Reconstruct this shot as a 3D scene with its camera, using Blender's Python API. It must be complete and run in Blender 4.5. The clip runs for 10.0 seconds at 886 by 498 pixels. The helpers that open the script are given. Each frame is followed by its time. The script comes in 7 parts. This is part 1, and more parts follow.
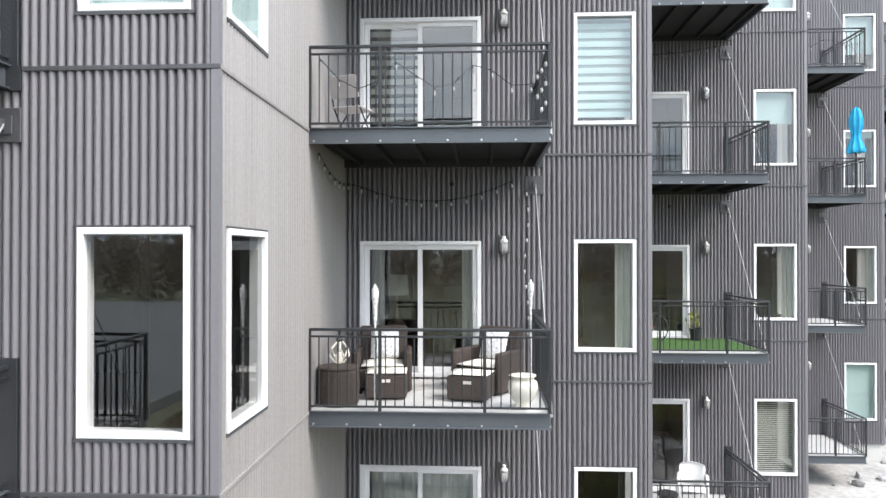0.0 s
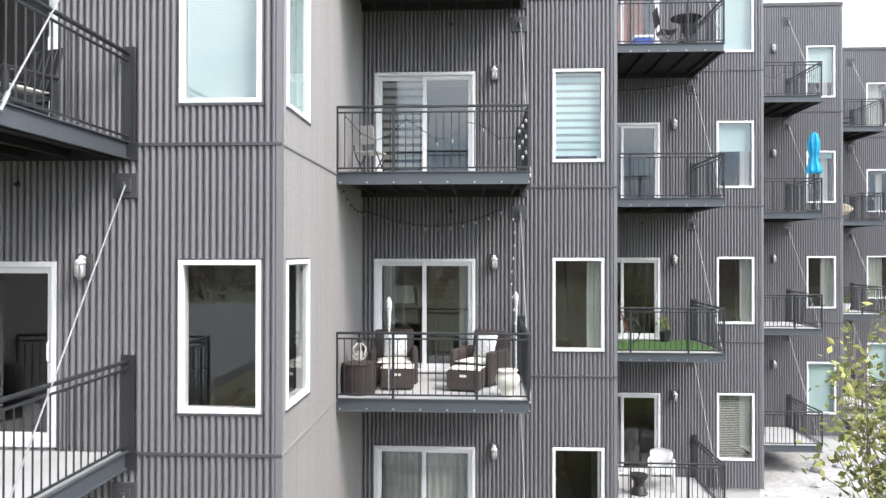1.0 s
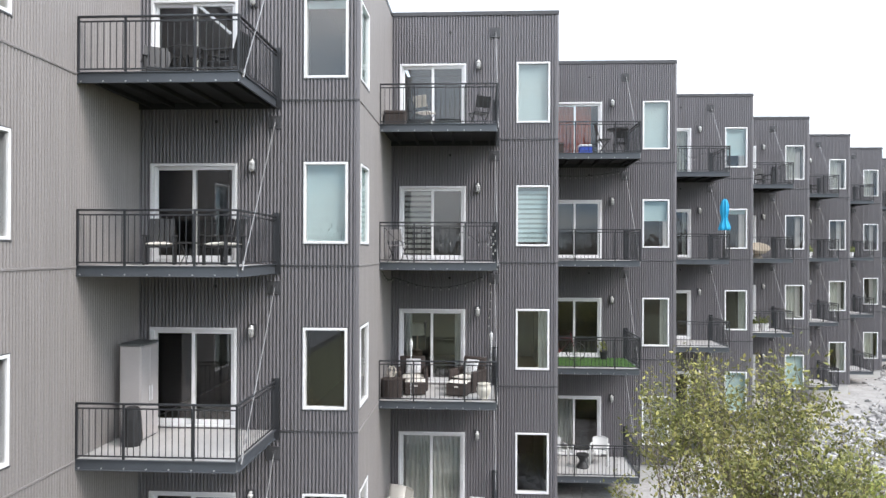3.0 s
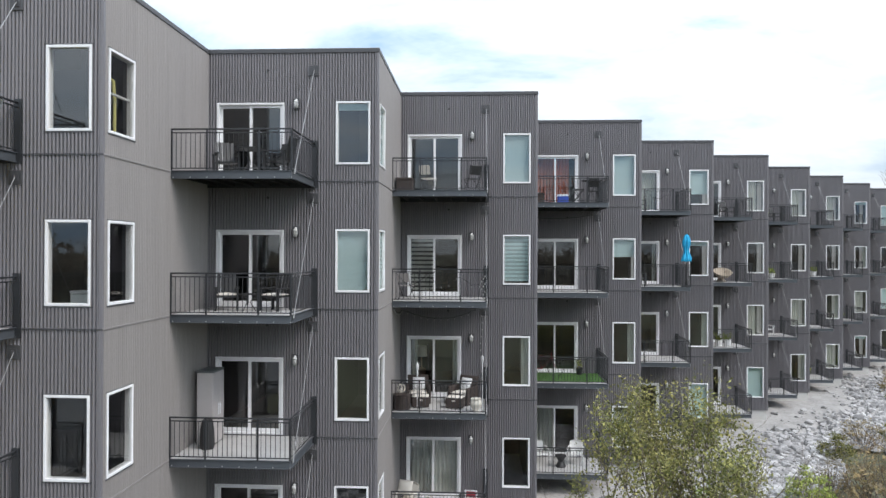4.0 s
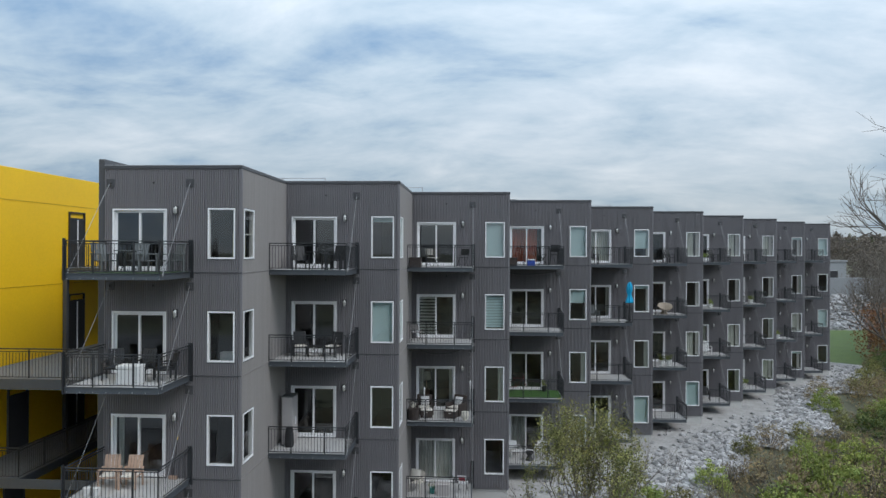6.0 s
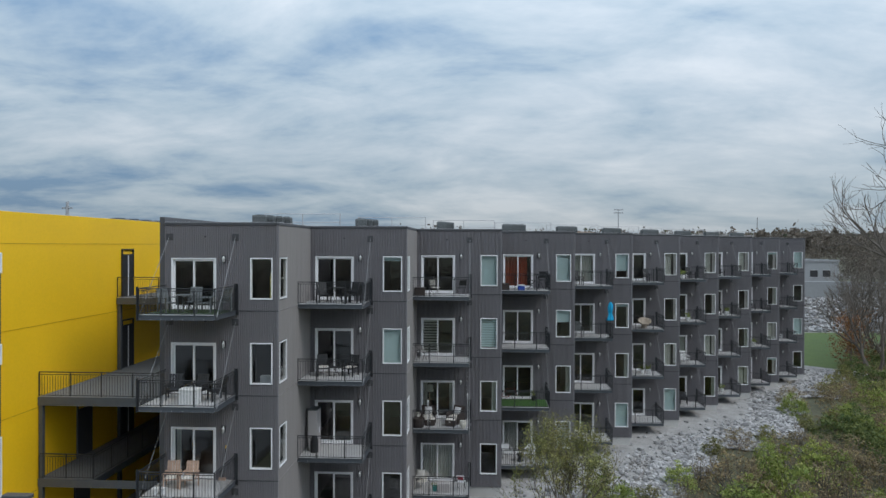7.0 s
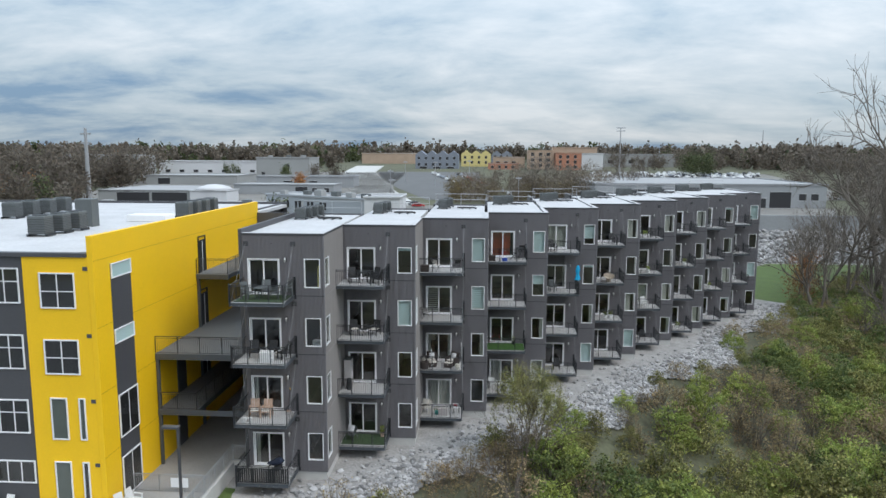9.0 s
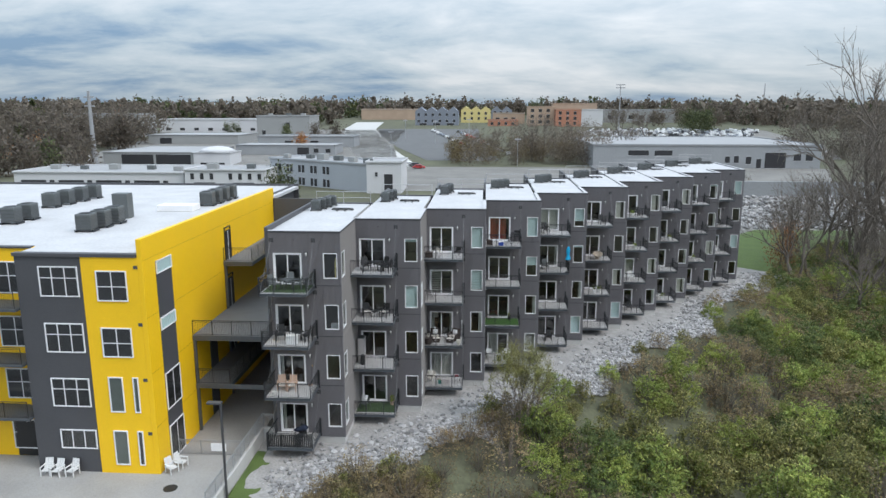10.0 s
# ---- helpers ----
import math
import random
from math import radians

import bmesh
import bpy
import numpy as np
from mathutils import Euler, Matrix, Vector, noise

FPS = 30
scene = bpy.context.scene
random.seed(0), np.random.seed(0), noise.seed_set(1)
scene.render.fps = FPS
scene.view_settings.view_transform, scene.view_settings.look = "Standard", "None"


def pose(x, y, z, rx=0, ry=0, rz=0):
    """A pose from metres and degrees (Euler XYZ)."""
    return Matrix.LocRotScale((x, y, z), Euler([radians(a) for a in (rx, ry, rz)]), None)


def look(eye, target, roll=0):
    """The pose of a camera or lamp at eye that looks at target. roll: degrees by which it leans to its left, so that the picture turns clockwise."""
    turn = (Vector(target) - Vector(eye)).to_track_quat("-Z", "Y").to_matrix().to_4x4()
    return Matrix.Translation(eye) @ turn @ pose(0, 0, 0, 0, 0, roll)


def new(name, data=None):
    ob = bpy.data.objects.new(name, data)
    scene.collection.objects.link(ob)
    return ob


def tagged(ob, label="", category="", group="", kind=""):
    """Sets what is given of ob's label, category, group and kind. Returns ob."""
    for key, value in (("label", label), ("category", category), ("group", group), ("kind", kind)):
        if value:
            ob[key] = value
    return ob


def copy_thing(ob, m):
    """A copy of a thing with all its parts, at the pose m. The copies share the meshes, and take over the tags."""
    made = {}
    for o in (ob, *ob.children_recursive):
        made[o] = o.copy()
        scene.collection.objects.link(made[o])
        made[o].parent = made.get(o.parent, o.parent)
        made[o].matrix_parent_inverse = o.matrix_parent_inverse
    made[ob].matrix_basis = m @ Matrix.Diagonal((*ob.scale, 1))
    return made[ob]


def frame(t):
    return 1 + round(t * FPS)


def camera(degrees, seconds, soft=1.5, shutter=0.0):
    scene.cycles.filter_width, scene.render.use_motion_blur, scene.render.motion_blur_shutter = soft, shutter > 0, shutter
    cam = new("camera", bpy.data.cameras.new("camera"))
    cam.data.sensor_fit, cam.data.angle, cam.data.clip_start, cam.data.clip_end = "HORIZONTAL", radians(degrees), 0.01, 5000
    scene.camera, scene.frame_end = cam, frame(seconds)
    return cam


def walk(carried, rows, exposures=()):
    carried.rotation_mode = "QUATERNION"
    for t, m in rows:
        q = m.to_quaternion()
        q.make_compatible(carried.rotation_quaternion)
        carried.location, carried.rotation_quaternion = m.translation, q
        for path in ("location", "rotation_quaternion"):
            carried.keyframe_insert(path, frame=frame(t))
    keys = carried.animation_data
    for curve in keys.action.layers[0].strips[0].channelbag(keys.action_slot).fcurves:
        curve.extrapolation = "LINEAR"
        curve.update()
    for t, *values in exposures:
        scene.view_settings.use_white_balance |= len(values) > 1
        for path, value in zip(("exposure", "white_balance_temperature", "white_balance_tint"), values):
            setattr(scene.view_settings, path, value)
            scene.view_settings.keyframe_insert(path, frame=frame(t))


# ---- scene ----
cam = camera(64.87, 10.0)
PATH = [
    (0.0, -0.000, 0.000, 8.000, 3.088, 0.358, 0.003),
    (0.5, 0.044, -0.921, 8.092, 3.111, 0.380, -0.027),
    (1.0, 0.100, -2.127, 8.285, 3.061, 0.377, -0.066),
    (1.5, 0.160, -3.564, 8.499, 2.989, 0.358, -0.131),
    (2.0, 0.244, -5.178, 8.787, 3.026, 0.280, -0.186),
    (2.5, 0.350, -6.960, 9.261, 3.129, 0.134, -0.224),
    (4.0, 0.638, -13.130, 11.047, 3.042, 0.279, -0.246),
    (4.5, 0.798, -15.498, 11.709, 3.060, 0.198, -0.265),
    (5.0, 0.943, -17.891, 12.341, 3.037, 0.204, -0.271),
    (5.5, 1.059, -20.283, 12.961, 3.036, 0.241, -0.252),
    (6.0, 1.133, -22.672, 13.708, 2.977, 0.172, -0.258),
    (7.5, 1.643, -30.295, 16.719, 3.169, -1.327, -0.185),
    (8.0, 1.961, -33.057, 17.894, 3.370, -3.678, -0.254),
    (8.5, 2.211, -35.788, 19.373, 3.486, -5.771, -0.270),
    (9.0, 2.332, -38.417, 21.030, 3.489, -7.766, -0.199),
    (9.5, 2.405, -40.900, 22.717, 3.457, -9.692, -0.104),
    (10.0, 2.451, -43.181, 24.411, 3.451, -11.619, 0.007),
]
walk(cam, [(t, pose(x, y, z, 90 + pitch, roll, yaw)) for t, x, y, z, yaw, pitch, roll in PATH],
     exposures=[(0, 1.68, 6700, 13.5), (1, 1.65, 6700, 14), (2, 1.52, 6720, 15), (2.7, 1.32, 6700, 15), (3.8, 0.8, 6600, 14), (4.5, 0.47, 6450, 12), (5.2, 0.16, 6250, 10), (6, 0.02, 6200, 10), (7.5, -0.18, 6200, 10), (8.3, 0.02, 6280, 10), (9, 0.2, 6330, 10.5), (10, 0.29, 6360, 11.5)])

# ---- world and sun: a bright overcast day ----
world = bpy.data.worlds.new("overcast")
scene.world = world
world.use_nodes = True
wt = world.node_tree
wt.nodes.clear()


def wnode(kind, **props):
    n = wt.nodes.new(kind)
    for k, v in props.items():
        n.inputs[k.replace("_", " ")].default_value = v
    return n


SUN_AZ, SUN_EL = radians(66), radians(46)
w_out = wnode("ShaderNodeOutputWorld")
w_bg = wnode("ShaderNodeBackground", Strength=1.0)
w_sky = wnode("ShaderNodeTexSky")
w_sky.sky_type, w_sky.sun_disc = "NISHITA", False
w_sky.sun_elevation, w_sky.sun_rotation = SUN_EL, SUN_AZ
w_tc = wnode("ShaderNodeTexCoord")
w_sep = wnode("ShaderNodeSeparateXYZ")
w_lift = wnode("ShaderNodeMath")
w_lift.operation = "MAXIMUM"
w_lift.inputs[1].default_value = 0.0
w_add = wnode("ShaderNodeMath")
w_add.inputs[1].default_value = 0.21
w_dx = wnode("ShaderNodeMath")
w_dx.operation = "DIVIDE"
w_dy = wnode("ShaderNodeMath")
w_dy.operation = "DIVIDE"
w_com = wnode("ShaderNodeCombineXYZ")
w_map = wnode("ShaderNodeMapping")
w_map.inputs["Rotation"].default_value = (0, 0, radians(12))
w_map.inputs["Scale"].default_value = (0.6, 0.85, 1.0)
w_n1 = wnode("ShaderNodeTexNoise", Scale=0.62, Detail=8.0, Roughness=0.58, Distortion=0.6)
w_n2 = wnode("ShaderNodeTexNoise", Scale=2.6, Detail=6.0, Roughness=0.6, Distortion=0.3)
w_mixn = wnode("ShaderNodeMath")
w_mixn.operation = "MULTIPLY_ADD"
w_mixn.inputs[1].default_value = 0.5
w_ramp = wnode("ShaderNodeValToRGB")
w_ramp.color_ramp.elements[0].position, w_ramp.color_ramp.elements[0].color = 0.60, (0.25, 0.39, 0.56, 1)
w_ramp.color_ramp.elements[1].position, w_ramp.color_ramp.elements[1].color = 0.88, (0.86, 0.91, 0.94, 1)
el = w_ramp.color_ramp.elements.new(0.71)
el.color = (0.54, 0.65, 0.73, 1)
w_sc = wnode("ShaderNodeMixRGB")
w_sc.blend_type = "MULTIPLY"
w_sc.inputs[0].default_value = 1.0
w_sc.inputs[2].default_value = (0.09, 0.09, 0.09, 1)
w_zen = wnode("ShaderNodeMath")            # an overcast sky is brightest overhead
w_zen.operation = "MULTIPLY_ADD"
w_zen.inputs[1].default_value, w_zen.inputs[2].default_value = 1.7, 0.68
w_mix = wnode("ShaderNodeMixRGB")
w_mix.inputs[0].default_value = 0.86
for a, b in ((w_tc.outputs["Generated"], w_sep.inputs[0]), (w_sep.outputs[2], w_lift.inputs[0]), (w_lift.outputs[0], w_add.inputs[0]),
             (w_sep.outputs[0], w_dx.inputs[0]), (w_add.outputs[0], w_dx.inputs[1]), (w_sep.outputs[1], w_dy.inputs[0]), (w_add.outputs[0], w_dy.inputs[1]),
             (w_dx.outputs[0], w_com.inputs[0]), (w_dy.outputs[0], w_com.inputs[1]), (w_com.outputs[0], w_map.inputs[0]),
             (w_map.outputs[0], w_n1.inputs["Vector"]), (w_map.outputs[0], w_n2.inputs["Vector"]),
             (w_n2.outputs[0], w_mixn.inputs[0]), (w_n1.outputs[0], w_mixn.inputs[2]), (w_mixn.outputs[0], w_ramp.inputs[0]),
             (w_sky.outputs[0], w_sc.inputs[1]), (w_sc.outputs[0], w_mix.inputs[1]), (w_ramp.outputs[0], w_mix.inputs[2]),
             (w_lift.outputs[0], w_zen.inputs[0]), (w_zen.outputs[0], w_bg.inputs["Strength"]), (w_mix.outputs[0], w_bg.inputs[0]), (w_bg.outputs[0], w_out.inputs[0])):
    wt.links.new(a, b)

sun = new("sun", bpy.data.lights.new("sun", "SUN"))
sun.data.energy, sun.data.angle, sun.data.color = 1.35, radians(22), (1.0, 0.96, 0.9)
sun.matrix_world = look((60, -30, 80), (60 - math.sin(SUN_AZ) * math.cos(SUN_EL), -30 - math.cos(SUN_AZ) * math.cos(SUN_EL) * -1, 80 - math.sin(SUN_EL)))


# ---- materials ----
def mat(name, color, rough=0.6, metal=0.0, var=0.15, scale=3.0, grain=40.0, bump=0.15, second=None, spec=0.5, per_object=0.0):
    """A painted or natural surface: colour that varies at two scales, and fine relief."""
    m = bpy.data.materials.new(name)
    m.use_nodes = True
    nt = m.node_tree
    b = nt.nodes["Principled BSDF"]
    b.inputs["Metallic"].default_value = metal
    b.inputs["Specular IOR Level"].default_value = spec
    tc = nt.nodes.new("ShaderNodeTexCoord")
    n1 = nt.nodes.new("ShaderNodeTexNoise")
    n1.inputs["Scale"].default_value, n1.inputs["Detail"].default_value = scale, 4.0
    n2 = nt.nodes.new("ShaderNodeTexNoise")
    n2.inputs["Scale"].default_value, n2.inputs["Detail"].default_value = grain, 3.0
    ad = nt.nodes.new("ShaderNodeMath")
    ad.operation = "MULTIPLY_ADD"
    ad.inputs[1].default_value = 0.5
    half = nt.nodes.new("ShaderNodeMath")
    half.operation = "MULTIPLY"
    half.inputs[1].default_value = 0.5
    ramp = nt.nodes.new("ShaderNodeValToRGB")
    lo = [max(0, c * (1 - var)) for c in color]
    hi = [min(1, c * (1 + var)) for c in (second or color)]
    ramp.color_ramp.elements[0].position, ramp.color_ramp.elements[0].color = 0.3, (*lo, 1)
    ramp.color_ramp.elements[1].position, ramp.color_ramp.elements[1].color = 0.7, (*hi, 1)
    rr = nt.nodes.new("ShaderNodeMapRange")
    rr.inputs["To Min"].default_value, rr.inputs["To Max"].default_value = max(0.02, rough - 0.08), min(1, rough + 0.08)
    bp = nt.nodes.new("ShaderNodeBump")
    bp.inputs["Strength"].default_value, bp.inputs["Distance"].default_value = bump, 0.02
    L = nt.links.new
    L(tc.outputs["Object"], n1.inputs["Vector"])
    L(tc.outputs["Object"], n2.inputs["Vector"])
    L(n2.outputs[0], half.inputs[0])
    L(n1.outputs[0], ad.inputs[0])
    L(half.outputs[0], ad.inputs[2])
    L(ad.outputs[0], ramp.inputs[0])
    L(n1.outputs[0], rr.inputs["Value"])
    L(rr.outputs[0], b.inputs["Roughness"])
    L(n2.outputs[0], bp.inputs["Height"])
    L(bp.outputs[0], b.inputs["Normal"])
    if per_object:
        oi = nt.nodes.new("ShaderNodeObjectInfo")
        hs = nt.nodes.new("ShaderNodeHueSaturation")
        mr = nt.nodes.new("ShaderNodeMapRange")
        mr.inputs["To Min"].default_value, mr.inputs["To Max"].default_value = 1 - per_object, 1 + per_object
        mh = nt.nodes.new("ShaderNodeMapRange")
        mh.inputs["To Min"].default_value, mh.inputs["To Max"].default_value = 0.5 - per_object * 0.06, 0.5 + per_object * 0.05
        L(oi.outputs["Random"], mr.inputs["Value"])
        L(oi.outputs["Random"], mh.inputs["Value"])
        L(mr.outputs[0], hs.inputs["Value"])
        L(mh.outputs[0], hs.inputs["Hue"])
        L(ramp.outputs[0], hs.inputs["Color"])
        L(hs.outputs[0], b.inputs["Base Color"])
    else:
        L(ramp.outputs[0], b.inputs["Base Color"])
    return m


def glass_mat(name, tint=(0.90, 0.96, 0.96), ior=2.3):
    m = bpy.data.materials.new(name)
    m.use_nodes = True
    nt = m.node_tree
    nt.nodes.clear()
    out = nt.nodes.new("ShaderNodeOutputMaterial")
    tr = nt.nodes.new("ShaderNodeBsdfTransparent")
    tr.inputs[0].default_value = (*tint, 1)
    gl = nt.nodes.new("ShaderNodeBsdfGlossy")
    gl.inputs["Roughness"].default_value = 0.015
    fr = nt.nodes.new("ShaderNodeFresnel")
    fr.inputs[0].default_value = ior
    mx = nt.nodes.new("ShaderNodeMixShader")
    nt.links.new(fr.outputs[0], mx.inputs[0])
    nt.links.new(tr.outputs[0], mx.inputs[1])
    nt.links.new(gl.outputs[0], mx.inputs[2])
    nt.links.new(mx.outputs[0], out.inputs[0])
    return m


def leaf_mat(name, c1, c2, c3, per_object=0.25):
    """Leaves that differ one from the next, with some light through them."""
    m = bpy.data.materials.new(name)
    m.use_nodes = True
    nt = m.node_tree
    b = nt.nodes["Principled BSDF"]
    b.inputs["Roughness"].default_value = 0.6
    b.inputs["Specular IOR Level"].default_value = 0.25
    geo = nt.nodes.new("ShaderNodeNewGeometry")
    ramp = nt.nodes.new("ShaderNodeValToRGB")
    ramp.color_ramp.elements[0].color = (*c1, 1)
    ramp.color_ramp.elements[1].color = (*c3, 1)
    e = ramp.color_ramp.elements.new(0.6)
    e.color = (*c2, 1)
    oi = nt.nodes.new("ShaderNodeObjectInfo")
    hs = nt.nodes.new("ShaderNodeHueSaturation")
    mr = nt.nodes.new("ShaderNodeMapRange")
    mr.inputs["To Min"].default_value, mr.inputs["To Max"].default_value = 1 - per_object, 1 + per_object
    L = nt.links.new
    L(geo.outputs["Random Per Island"], ramp.inputs[0])
    L(oi.outputs["Random"], mr.inputs["Value"])
    L(mr.outputs[0], hs.inputs["Value"])
    L(ramp.outputs[0], hs.inputs["Color"])
    patch = nt.nodes.new("ShaderNodeTexNoise")      # one clump greener or browner than the next
    patch.inputs["Scale"].default_value, patch.inputs["Detail"].default_value = 0.55, 2.0
    mp = nt.nodes.new("ShaderNodeMapRange")
    mp.inputs["From Min"].default_value, mp.inputs["From Max"].default_value = 0.35, 0.65
    mp.inputs["To Min"].default_value, mp.inputs["To Max"].default_value = 0.478, 0.504
    L(geo.outputs["Position"], patch.inputs["Vector"])
    L(patch.outputs[0], mp.inputs["Value"])
    L(mp.outputs[0], hs.inputs["Hue"])
    L(hs.outputs[0], b.inputs["Base Color"])
    tl = nt.nodes.new("ShaderNodeBsdfTranslucent")
    L(hs.outputs[0], tl.inputs[0])
    mx = nt.nodes.new("ShaderNodeMixShader")
    mx.inputs[0].default_value = 0.3
    L(b.outputs[0], mx.inputs[1])
    L(tl.outputs[0], mx.inputs[2])
    L(mx.outputs[0], nt.nodes["Material Output"].inputs[0])
    return m


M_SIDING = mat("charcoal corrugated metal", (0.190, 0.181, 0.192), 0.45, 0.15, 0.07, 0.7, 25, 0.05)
# same metal as the fronts; paler, warmer colour holds the light on this side
M_SIDE = mat("weathered corrugated metal, lit side", (0.265, 0.247, 0.240), 0.48, 0.15, 0.14, 0.6, 25, 0.05)


def streaked(m, across, along):
    """Draws the broad colour variation out into upright weather streaks."""
    nt = m.node_tree
    mp = nt.nodes.new("ShaderNodeMapping")
    mp.inputs["Scale"].default_value = (across, across, along)
    broad = min((n for n in nt.nodes if n.type == "TEX_NOISE"), key=lambda n: n.inputs["Scale"].default_value)
    nt.links.new(broad.inputs["Vector"].links[0].from_socket, mp.inputs[0])
    nt.links.new(mp.outputs[0], broad.inputs["Vector"])


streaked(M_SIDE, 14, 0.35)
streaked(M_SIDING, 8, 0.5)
M_TRIM = mat("charcoal trim", (0.075, 0.075, 0.080), 0.45, 0.2, 0.1)
M_STEEL = mat("dark grey painted steel", (0.036, 0.038, 0.042), 0.4, 0.3, 0.12)
M_FASCIA = mat("blue grey steel channel", (0.095, 0.105, 0.118), 0.42, 0.3, 0.12)
# dark undersides, taken near black for the shade beneath the decks
M_UNDER = mat("shade-darkened deck underside", (0.014, 0.0145, 0.0145), 0.75)
M_DECK = mat("pale concrete deck", (0.46, 0.45, 0.44), 0.85, 0, 0.14, 1.5, 60)
M_WHITE = mat("white vinyl frame", (0.79, 0.79, 0.80), 0.4, 0, 0.04)
M_BOLT = mat("zinc bolt", (0.55, 0.55, 0.55), 0.35, 0.8, 0.1)
M_ROD = mat("galvanised rod", (0.42, 0.42, 0.43), 0.4, 0.6, 0.1)
M_TIE = mat("dull grey steel rod", (0.34, 0.34, 0.345), 0.5, 0.3, 0.15)
M_GLASS = glass_mat("window glass")
M_BLIND = mat("pale blind fabric", (0.70, 0.84, 0.86), 0.8, 0, 0.05, 2, 30)
M_CURTAIN = mat("light curtain", (0.62, 0.62, 0.58), 0.9, 0, 0.1)
M_RED = mat("rust red curtain", (0.42, 0.10, 0.05), 0.9, 0, 0.2)
# walls coloured dark so the rooms behind the glass look unlit
M_ROOM = mat("unlit room wall", (0.075, 0.074, 0.074), 0.9)
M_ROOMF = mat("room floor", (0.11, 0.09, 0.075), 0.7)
M_ROOF = mat("white roof membrane", (0.50, 0.495, 0.50), 0.8, 0, 0.16, 0.45, 5)
M_CONC = mat("grey concrete", (0.50, 0.49, 0.47), 0.85, 0, 0.16, 0.8, 30)
M_GRAVEL = mat("crushed limestone", (0.325, 0.31, 0.295), 0.95, 0, 0.35, 0.9, 7, 0.8)
M_EARTH = mat("leaf littered earth", (0.085, 0.075, 0.05), 0.95, 0, 0.4, 0.1, 3, 0.8, second=(0.10, 0.105, 0.06))
M_GRASS = mat("mown grass", (0.085, 0.125, 0.03), 0.9, 0, 0.3, 0.6, 25, 0.6)
M_ASPHALT = mat("worn asphalt", (0.12, 0.12, 0.12), 0.9, 0, 0.25, 0.12, 6, 0.3)
M_YELLOW = mat("yellow painted panel", (0.90, 0.54, 0.006), 0.55, 0, 0.06, 0.35, 12, 0.05)
M_GREYP = mat("dark grey painted panel", (0.072, 0.072, 0.078), 0.55, 0, 0.12, 0.4, 12, 0.05)
M_AC = mat("grey condenser casing", (0.13, 0.14, 0.14), 0.5, 0.3, 0.15)
M_BLACK = mat("black plastic", (0.02, 0.02, 0.021), 0.5)
M_WICKER = mat("dark brown wicker", (0.055, 0.040, 0.034), 0.65, 0, 0.45, 30, 120, 0.8)
M_CUSHION = mat("off white cushion", (0.72, 0.68, 0.62), 0.95, 0, 0.06, 8, 90)
M_PILLOW = mat("patterned grey and white pillow", (0.40, 0.40, 0.41), 0.95, 0, 0.35, 28, 40, 0.2, second=(0.8, 0.79, 0.77))
M_CERAMIC = mat("cream ceramic", (0.68, 0.64, 0.56), 0.35, 0, 0.1, 6)
M_PLASTIC = mat("white plastic", (0.70, 0.70, 0.69), 0.5, 0, 0.05)
M_TAN = mat("tan wood", (0.46, 0.32, 0.24), 0.7, 0, 0.2, 6)
M_TURF = mat("artificial turf", (0.05, 0.125, 0.022), 0.95, 0, 0.3, 12, 120, 0.9)
M_TURF2 = mat("dull green turf", (0.05, 0.085, 0.035), 0.95, 0, 0.3, 12, 120, 0.9)
M_BLUE = mat("bright blue canvas", (0.012, 0.36, 0.62), 0.8, 0, 0.12, 5, 50)
M_BLUEP = mat("blue plastic", (0.03, 0.08, 0.42), 0.4)
M_REDP = mat("red plastic", (0.45, 0.03, 0.05), 0.5)
M_TEAL = mat("teal glazed pot", (0.08, 0.34, 0.31), 0.4)
M_BULB = mat("clear bulb glass", (0.42, 0.42, 0.41), 0.15, 0, 0.05)
M_CABINET = mat("beige resin cabinet", (0.46, 0.43, 0.42), 0.6, 0, 0.06)
M_BARK = mat("grey brown bark", (0.17, 0.14, 0.115), 0.9, 0, 0.3, 4, 40, 0.8)
M_TWIG = mat("bare grey twigs", (0.145, 0.123, 0.104), 0.9, 0, 0.25, 2, 30)
M_LEAF = leaf_mat("yellow green leaves", (0.085, 0.095, 0.035), (0.20, 0.205, 0.07), (0.43, 0.41, 0.14), 0.2)
M_SHRUB = leaf_mat("mixed shrub leaves", (0.125, 0.175, 0.042), (0.23, 0.285, 0.072), (0.35, 0.385, 0.11), 0.45)
M_DEEP = leaf_mat("deep green undergrowth", (0.055, 0.085, 0.03), (0.115, 0.155, 0.05), (0.21, 0.24, 0.08), 0.45)
M_BROWN = leaf_mat("browning shrub leaves", (0.15, 0.12, 0.075), (0.24, 0.195, 0.11), (0.36, 0.29, 0.13), 0.4)
# paler grey-brown leaf colours also stand in for distance haze
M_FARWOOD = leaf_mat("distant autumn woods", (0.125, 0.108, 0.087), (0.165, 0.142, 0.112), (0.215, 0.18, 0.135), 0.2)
M_FARGREEN = leaf_mat("distant green trees", (0.05, 0.07, 0.035), (0.09, 0.11, 0.05), (0.15, 0.16, 0.07), 0.2)
M_RUST = leaf_mat("rust oak leaves", (0.18, 0.09, 0.04), (0.30, 0.15, 0.06), (0.40, 0.24, 0.09), 0.2)


